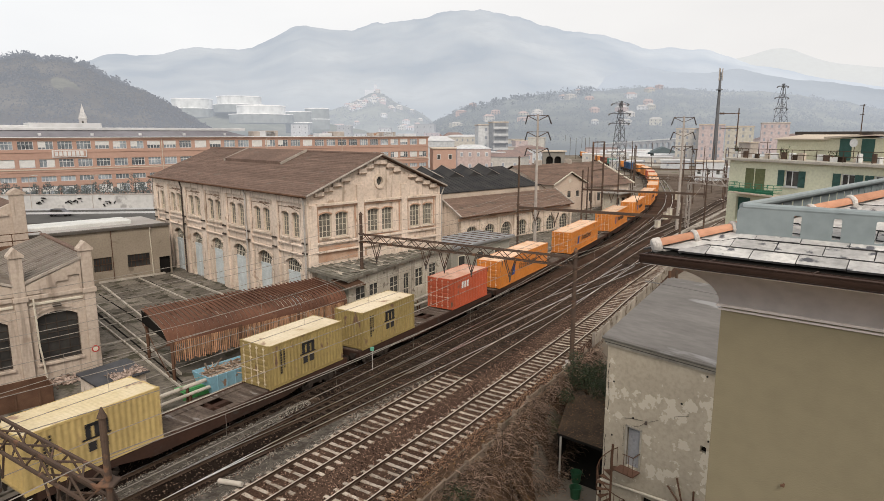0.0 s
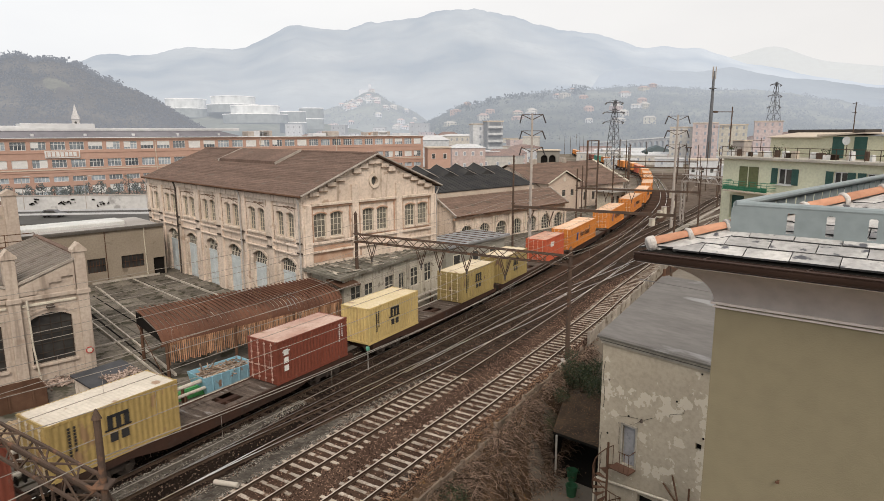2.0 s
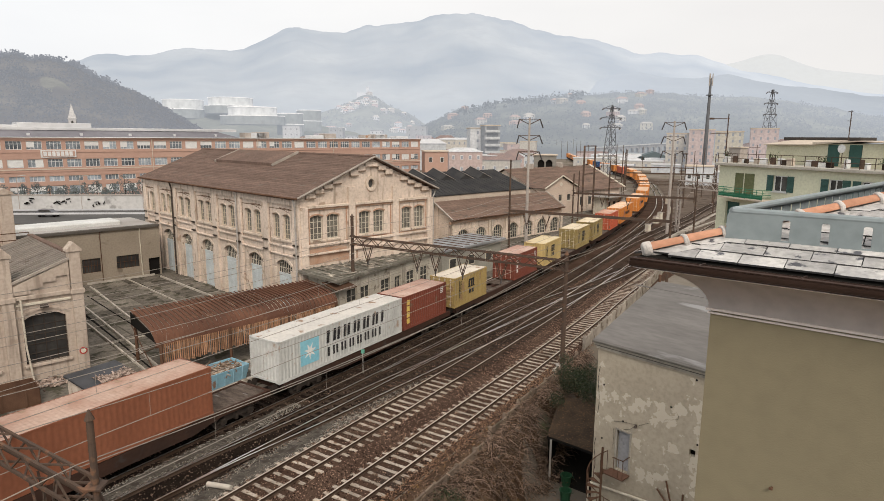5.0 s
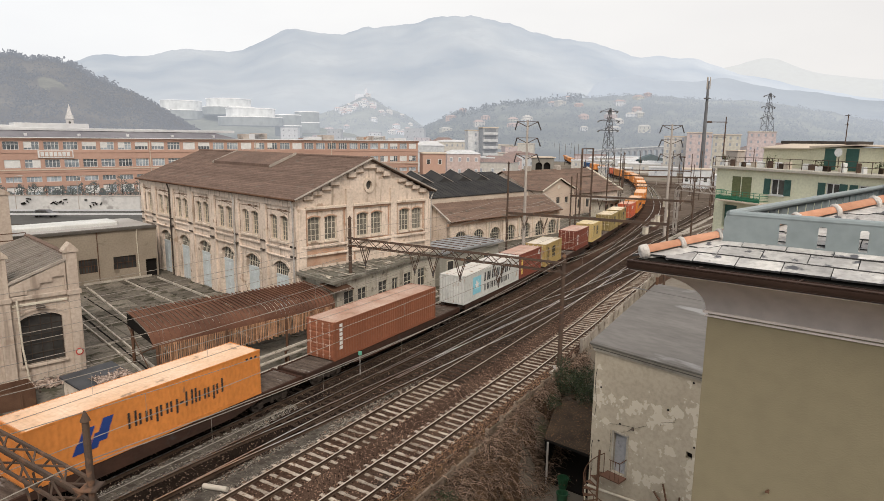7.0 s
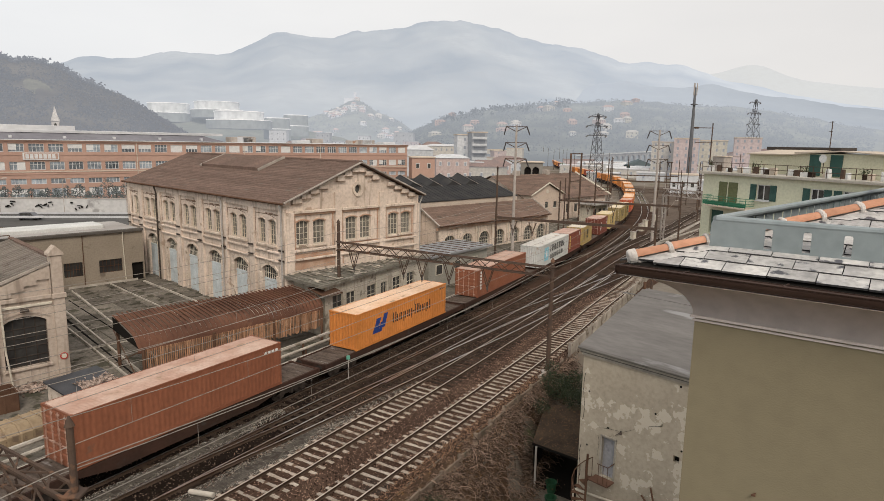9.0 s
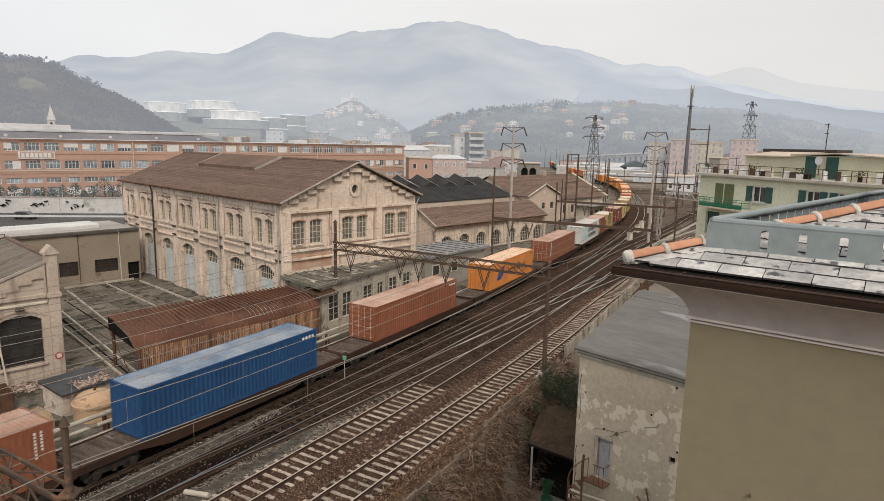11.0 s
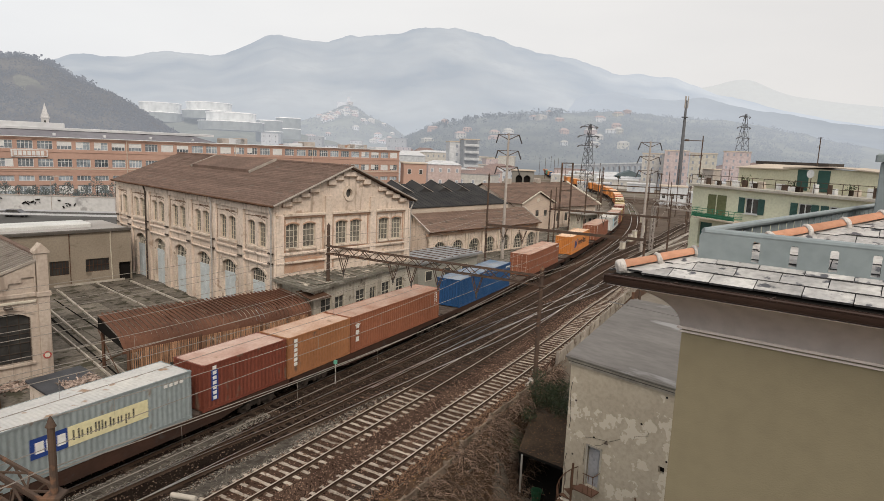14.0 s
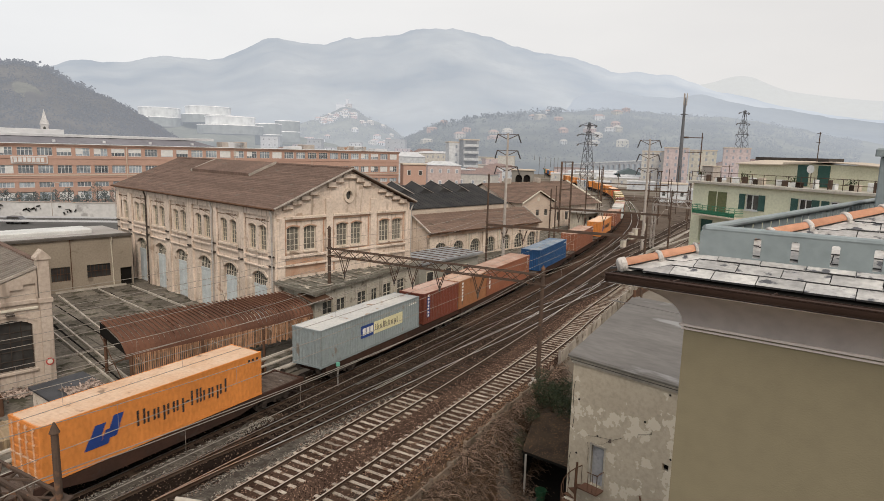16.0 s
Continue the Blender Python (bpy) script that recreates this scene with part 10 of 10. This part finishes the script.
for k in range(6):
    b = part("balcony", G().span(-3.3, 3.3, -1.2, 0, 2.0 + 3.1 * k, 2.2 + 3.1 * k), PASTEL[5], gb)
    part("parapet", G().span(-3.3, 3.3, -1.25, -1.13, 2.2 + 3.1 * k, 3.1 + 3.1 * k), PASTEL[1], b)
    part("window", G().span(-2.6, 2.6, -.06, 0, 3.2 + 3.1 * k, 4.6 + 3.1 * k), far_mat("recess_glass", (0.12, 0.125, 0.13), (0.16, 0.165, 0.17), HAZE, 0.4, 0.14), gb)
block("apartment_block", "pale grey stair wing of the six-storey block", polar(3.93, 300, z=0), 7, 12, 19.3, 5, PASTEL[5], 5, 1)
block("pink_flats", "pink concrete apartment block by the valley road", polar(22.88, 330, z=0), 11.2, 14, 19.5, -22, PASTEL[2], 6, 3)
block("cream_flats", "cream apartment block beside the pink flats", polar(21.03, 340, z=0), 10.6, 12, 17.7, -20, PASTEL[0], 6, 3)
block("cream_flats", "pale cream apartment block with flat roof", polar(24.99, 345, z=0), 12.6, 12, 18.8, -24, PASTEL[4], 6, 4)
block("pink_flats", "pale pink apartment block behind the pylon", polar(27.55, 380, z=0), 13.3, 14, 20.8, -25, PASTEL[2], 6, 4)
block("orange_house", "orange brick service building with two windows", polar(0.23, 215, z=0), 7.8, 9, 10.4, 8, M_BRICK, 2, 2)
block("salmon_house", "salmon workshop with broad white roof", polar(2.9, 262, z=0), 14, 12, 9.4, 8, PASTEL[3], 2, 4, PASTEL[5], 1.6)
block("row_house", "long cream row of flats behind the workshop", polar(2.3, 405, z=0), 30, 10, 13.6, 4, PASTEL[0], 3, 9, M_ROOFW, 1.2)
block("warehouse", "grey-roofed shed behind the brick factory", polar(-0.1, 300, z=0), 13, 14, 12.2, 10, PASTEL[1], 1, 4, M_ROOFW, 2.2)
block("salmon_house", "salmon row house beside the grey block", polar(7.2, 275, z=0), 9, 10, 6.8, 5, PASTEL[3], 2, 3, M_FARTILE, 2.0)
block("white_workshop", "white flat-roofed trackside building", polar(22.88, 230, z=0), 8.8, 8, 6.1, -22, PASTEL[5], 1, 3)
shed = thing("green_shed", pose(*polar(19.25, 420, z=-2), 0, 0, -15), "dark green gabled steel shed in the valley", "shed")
part("wall", G().span(-9.5, 9.5, 0, 20, 0, 5.5), mat("dark_green_sheet", (0.07, 0.10, 0.10), (0.09, 0.12, 0.12), 0.7, bump=0), shed)
part("roof", G().prism([(-10.2, -1, 5.5), (10.2, -1, 5.5), (0, -1, 9.2)], (0, 22, 0)), mat("slate_green_sheet", (0.11, 0.14, 0.15), (0.13, 0.16, 0.17), 0.7, bump=0), shed)
# tunnel-like twin-arched shed
sh = thing("arched_depot", pose(*polar(10.0, 300, z=0), 0, 0, 0), "grey depot with twin arched gateway", "building")
part("wall", G().wall([(-5.2, 0), (5.2, 0), (5.2, 7.2), (-5.2, 7.2)], [arch(-1.9, 0.2, 5.2, 3.2, 1.6, 8), arch(1.9, 0.2, 5.2, 3.2, 1.6, 8)], lambda u, w, d: (u, d, w), 1.0), mat("depot_grey", (0.24, 0.225, 0.20), (0.19, 0.18, 0.16), 0.9, bump=0), sh)
# near-black sheet paints the shade behind the arches
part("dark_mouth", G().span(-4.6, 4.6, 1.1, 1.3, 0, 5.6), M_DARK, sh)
part("roof", G().soft(-5.8, 5.8, -.6, 10, 7.2, 7.7, .1), M_BAND, sh)
# low town roofs filling the valley floor
rng = random.Random(2024)
names = ("town_house", "warehouse", "row_house")
for i in range(270):
    az = rng.uniform(-17, 33)
    dist = rng.uniform(260, 700)
    p = polar(az, dist, z=0)
    k = np.argmin((LINE_X - p.x) ** 2 + (LINE_Y - p.y) ** 2)
    if math.hypot(LINE_X[k] - p.x, LINE_Y[k] - p.y) < 24 or (az > 14 and dist < 330) or (az < 0 and dist < 285) or (14 < az < 26.5 and dist < 640) or (8 < az < 12 and dist < 330):
        continue
    w, d, h = rng.uniform(7, 19), rng.uniform(8, 14), rng.uniform(3.5, 8.5) if dist < 450 else rng.uniform(5, 14)
    pit = rng.choice((0, 0, 1.8, 2.6))
    block(rng.choice(names), "pale low town house with tiled or flat roof", p, w, d, h, rng.uniform(-30, 30), rng.choice(PASTEL), max(1, min(3, int(h / 3.2))) if i % 3 else 1, max(2, min(3, int(w / 4))) if dist < 450 else 2, M_FARTILE if pit else rng.choice((M_ROOFW, M_BAND, M_CONC)), pit)
# pale low sheds on the flat ground east of the curve
for az, dist, w, d, h in ((13.2, 245, 12, 8, 3.2), (16.2, 290, 14, 9, 3.4), (20.2, 300, 12, 9, 3.6), (14.2, 360, 22, 12, 4.2), (18.6, 330, 16, 10, 4.0), (25.5, 235, 12, 8, 4.0), (12.9, 205, 7, 5, 2.8)):
    block("freight_shed", "low white freight shed beside the line", polar(az, dist, z=0), w, d, h, -az, PASTEL[1] if w < 13 else PASTEL[0], 1, max(2, int(w / 5)), M_ROOFW, category="shed")
# low pale roofs between the curve and the viaduct
rng = random.Random(515)
for i in range(44):
    az, dist = rng.uniform(11.5, 27), rng.uniform(330, 490)
    p = polar(az, dist, z=0)
    k = np.argmin((LINE_X - p.x) ** 2 + (LINE_Y - p.y) ** 2)
    if math.hypot(LINE_X[k] - p.x, LINE_Y[k] - p.y) < 16:
        continue
    w, d, h = rng.uniform(7, 24), rng.uniform(8, 14), rng.uniform(2.4, 4.6)
    t = thing("low_shed", pose(p.x, p.y, 0, 0, 0, -az + rng.uniform(-15, 15)), "low pale-roofed shed on the valley floor", "shed", "low sheds in the valley")
    part("wall", G().span(-w / 2, w / 2, 0, d, -0.3, h), rng.choice(PASTEL), t)
    q = [(-w / 2 - .3, -.3, h), (w / 2 + .3, -.3, h), (w / 2 + .3, d + .3, h), (-w / 2 - .3, d + .3, h), (-w / 2 - .3, d / 2, h + 1.0), (w / 2 + .3, d / 2, h + 1.0)]
    part("roof", G().add(q, [(0, 1, 5, 4), (2, 3, 4, 5), (1, 2, 5), (3, 0, 4), (3, 2, 1, 0)]), rng.choice((PASTEL[5], M_ROOFW, PASTEL[5], PASTEL[1], M_FARTILE)), t)
# railway viaduct
vd = thing("viaduct", pose(0, 0, 0), "pale arched railway viaduct across the valley", "viaduct")
a, b = polar(14.0, 520, z=0), polar(21.6, 500, z=0)
# the stone glows slightly with painted haze
vm = far_mat("viaduct_stone", (0.27, 0.265, 0.26), (0.22, 0.215, 0.21), HAZE, 0.05, 0.20)
L = (b - a).length
na = 17
top = lambda u: 7.0 + 5.4 * u / L
part("arcade", G().wall([(0, -0.3), (L, -0.3), (L, top(L)), (0, top(0))], [arch(L * (i + .5) / na, 0.0, top(L * (i + .5) / na) - 1.6, L / na * .74, 1.6, 6) for i in range(na)], lambda u, w, d: tuple(a.lerp(b, u / L) + Vector((0, d, w))), 4.0), vm, vd)
part("parapet", G().beam(a + Vector((0, 2, top(0) + .4)), b + Vector((0, 2, top(L) + .4)), 4.6, 0.8), PASTEL[5], vd)
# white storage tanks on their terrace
# the tank steels carry painted haze as emission
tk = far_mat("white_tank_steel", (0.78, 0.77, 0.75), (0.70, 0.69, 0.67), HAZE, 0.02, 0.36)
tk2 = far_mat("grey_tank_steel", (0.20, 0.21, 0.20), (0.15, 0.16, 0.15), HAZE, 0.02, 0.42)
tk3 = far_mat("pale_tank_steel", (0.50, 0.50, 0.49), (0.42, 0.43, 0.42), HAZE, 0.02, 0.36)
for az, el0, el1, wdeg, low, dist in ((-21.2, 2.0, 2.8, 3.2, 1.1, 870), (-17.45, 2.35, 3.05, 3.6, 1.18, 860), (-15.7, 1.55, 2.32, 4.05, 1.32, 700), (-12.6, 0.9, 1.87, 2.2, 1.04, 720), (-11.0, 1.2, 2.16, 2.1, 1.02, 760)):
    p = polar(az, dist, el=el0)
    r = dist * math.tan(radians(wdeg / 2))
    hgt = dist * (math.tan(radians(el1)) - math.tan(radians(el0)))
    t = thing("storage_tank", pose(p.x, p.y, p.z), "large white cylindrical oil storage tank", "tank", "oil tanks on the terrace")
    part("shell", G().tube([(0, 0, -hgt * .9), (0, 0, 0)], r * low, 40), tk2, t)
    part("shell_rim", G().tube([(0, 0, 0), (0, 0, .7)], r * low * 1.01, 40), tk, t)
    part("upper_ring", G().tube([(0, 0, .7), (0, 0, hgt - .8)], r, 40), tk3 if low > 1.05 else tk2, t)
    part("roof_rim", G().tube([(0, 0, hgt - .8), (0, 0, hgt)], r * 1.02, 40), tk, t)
# church spire behind the factory
p = polar(-29.25, 300, z=0)
ch = thing("church_tower", pose(p.x, p.y, 0, 0, 0, 25), "small white church tower with pointed spire", "church")
# church white with a trace of painted haze glow
chw = far_mat("hazy_church_white", (0.50, 0.48, 0.46), (0.40, 0.38, 0.36), HAZE, 0.3, 0.16)
part("tower", G().span(-1.35, 1.35, -1.35, 1.35, 0, 21.4), chw, ch)
part("cornice", G().soft(-1.6, 1.6, -1.6, 1.6, 21.4, 21.8, .05), chw, ch)
part("spire", G().add([(-1.3, -1.3, 21.8), (1.3, -1.3, 21.8), (1.3, 1.3, 21.8), (-1.3, 1.3, 21.8), (0, 0, 27.6)], [(0, 1, 4), (1, 2, 4), (2, 3, 4), (3, 0, 4)]), chw, ch)
for x, y in ((-1.2, -1.2), (1.2, -1.2), (1.2, 1.2), (-1.2, 1.2)):
    part("pinnacle", G().tube([(x, y, 21.8), (x, y, 23.2)], .25, 6, r2=0.03), chw, ch)
for r in (0, 90, 180, 270):
    part("belfry_opening", G().prism([(-.42, -1.4, 18.6), (.42, -1.4, 18.6), (.42, -1.4, 20.3), (0, -1.4, 20.8), (-.42, -1.4, 20.3)], (0, .05, 0)), M_GLASS, ch, m=pose(0, 0, 0, 0, 0, r))


def on_hill(pts, dist, depth, az, q):
    el = float(np.interp(az, [p[0] for p in pts], [p[1] for p in pts]))
    crest = 15.57 + dist * math.tan(radians(el))
    v = polar(az, dist - depth * (1 - q), z=0)
    v.z = crest * q ** 1.15 - 1.0
    return v


# hillside wall colours in two strengths of painted haze emission
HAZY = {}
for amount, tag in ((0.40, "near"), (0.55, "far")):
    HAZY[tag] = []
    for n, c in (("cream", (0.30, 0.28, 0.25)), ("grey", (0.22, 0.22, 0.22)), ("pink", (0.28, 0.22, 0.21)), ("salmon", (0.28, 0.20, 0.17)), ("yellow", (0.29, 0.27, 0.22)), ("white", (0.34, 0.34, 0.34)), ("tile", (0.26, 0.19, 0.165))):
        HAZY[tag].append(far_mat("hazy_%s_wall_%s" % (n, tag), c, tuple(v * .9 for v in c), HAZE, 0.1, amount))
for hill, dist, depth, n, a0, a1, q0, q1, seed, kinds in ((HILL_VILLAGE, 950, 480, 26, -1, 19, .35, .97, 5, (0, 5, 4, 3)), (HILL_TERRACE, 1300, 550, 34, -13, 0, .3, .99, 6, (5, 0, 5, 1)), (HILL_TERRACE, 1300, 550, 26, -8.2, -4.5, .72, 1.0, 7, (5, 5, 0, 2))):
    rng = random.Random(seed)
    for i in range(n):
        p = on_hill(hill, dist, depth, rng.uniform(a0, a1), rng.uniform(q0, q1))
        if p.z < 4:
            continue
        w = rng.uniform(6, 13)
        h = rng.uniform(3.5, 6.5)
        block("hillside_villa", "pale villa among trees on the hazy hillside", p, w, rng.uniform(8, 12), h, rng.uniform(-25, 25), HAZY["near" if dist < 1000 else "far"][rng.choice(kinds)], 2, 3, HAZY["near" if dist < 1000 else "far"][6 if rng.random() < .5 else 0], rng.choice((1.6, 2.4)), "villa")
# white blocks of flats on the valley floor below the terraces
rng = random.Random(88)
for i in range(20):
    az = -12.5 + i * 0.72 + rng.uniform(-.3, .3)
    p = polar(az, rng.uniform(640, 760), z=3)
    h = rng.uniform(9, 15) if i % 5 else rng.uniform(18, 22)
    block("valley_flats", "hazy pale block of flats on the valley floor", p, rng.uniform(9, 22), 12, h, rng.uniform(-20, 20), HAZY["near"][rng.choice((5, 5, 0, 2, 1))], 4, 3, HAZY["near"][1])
p = on_hill(HILL_TERRACE, 1300, 550, -6.2, 1.0)
cw = thing("hill_church", pose(p.x, p.y, p.z), "white hilltop church with bell tower", "church")
part("nave", G().span(-14, 4, 0, 12, -10, 9), HAZY["far"][5], cw)
part("bell_tower", G().span(5, 10, 0, 5, -10, 20), HAZY["far"][5], cw)


def woods(name, label, hill, dist, depth, n, a0, a1, q0, q1, size, material, seed, clear=None):
    """Bare winter trees as loose clumps of twigs over a hillside."""
    rng = random.Random(seed)
    g = G()
    for _ in range(n):
        q = q0 + (q1 - q0) * rng.random() ** 0.7
        az = rng.uniform(a0, a1)
        # trees stand in uneven stands, not evenly
        if noise.noise(Vector((az * 0.9, q * 9, seed * 7.0))) < rng.uniform(-.7, .1) or (clear and clear(az, q)):
            continue
        p = on_hill(hill, dist, depth, az, q)
        r = size * rng.choice((.55, .7, .8, 1.0, 1.1, 1.5))
        for _ in range(9):
            d = Vector((rng.gauss(0, .5), rng.gauss(0, .5), rng.uniform(-.2, 1.4))) * r * .6
            c = p + d
            u = Vector((rng.gauss(0, 1), rng.gauss(0, 1), rng.gauss(.6, 1))).normalized() * r * rng.uniform(.14, .34)
            v = u.cross(Vector((rng.gauss(0, 1), rng.gauss(0, 1), rng.gauss(0, 1)))).normalized() * r * rng.uniform(.08, .2)
            g.add([c - u, c + v, c + u, c - v], [(0, 1, 2, 3)])
    tagged(part(name, g, material), label, "wood", kind="stuff")


def glade(az, q):
    """The grassy terraces high on the dark hill."""
    w = noise.noise(Vector((az * 2.0, q * 14, 3.0))) * 0.35
    return ((az + 30.2 + (q - .67) * 5) / 0.95) ** 2 + ((q - .665) / .085) ** 2 < 1 + w


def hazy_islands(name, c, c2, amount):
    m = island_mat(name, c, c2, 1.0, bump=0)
    # haze painted as emission, so every clump glows faintly
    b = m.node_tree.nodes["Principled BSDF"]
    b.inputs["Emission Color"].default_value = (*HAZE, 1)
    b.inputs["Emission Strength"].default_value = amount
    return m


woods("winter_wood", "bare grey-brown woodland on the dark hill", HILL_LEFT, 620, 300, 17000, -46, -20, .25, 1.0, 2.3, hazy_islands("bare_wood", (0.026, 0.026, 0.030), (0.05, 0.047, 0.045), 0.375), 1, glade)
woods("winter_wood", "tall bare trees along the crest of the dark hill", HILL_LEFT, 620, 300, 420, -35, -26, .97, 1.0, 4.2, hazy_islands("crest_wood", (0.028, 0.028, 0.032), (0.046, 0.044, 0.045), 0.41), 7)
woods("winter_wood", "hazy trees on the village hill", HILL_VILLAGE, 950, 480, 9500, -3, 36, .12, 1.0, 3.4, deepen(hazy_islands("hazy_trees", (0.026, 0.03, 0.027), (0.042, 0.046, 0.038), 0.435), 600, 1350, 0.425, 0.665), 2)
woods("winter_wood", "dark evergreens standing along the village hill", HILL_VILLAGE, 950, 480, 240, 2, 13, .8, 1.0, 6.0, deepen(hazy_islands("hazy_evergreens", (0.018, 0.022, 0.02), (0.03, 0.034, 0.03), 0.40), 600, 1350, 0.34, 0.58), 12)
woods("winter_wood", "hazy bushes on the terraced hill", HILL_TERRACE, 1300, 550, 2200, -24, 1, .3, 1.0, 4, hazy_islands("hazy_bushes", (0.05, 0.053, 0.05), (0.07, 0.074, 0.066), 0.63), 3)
# grassy terraces cleared on the dark hill
g = G()
rng = random.Random(61)
cells = [(-31.6 + .07 * i, .56 + .008 * j) for i in range(44) for j in range(28)]
for az, q in cells:
    if glade(az, q):
        a, b, c, d = [on_hill(HILL_LEFT, 620, 300, az + .07 * i, q + .008 * j) + Vector((0, 0, 1.6)) for i, j in ((0, 0), (1, 0), (1, 1), (0, 1))]
        g.add([a, b, c, d], [(0, 1, 2, 3)])
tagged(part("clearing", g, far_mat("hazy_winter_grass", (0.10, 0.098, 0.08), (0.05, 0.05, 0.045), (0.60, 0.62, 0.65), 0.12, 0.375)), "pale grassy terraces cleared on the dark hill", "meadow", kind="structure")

motions()
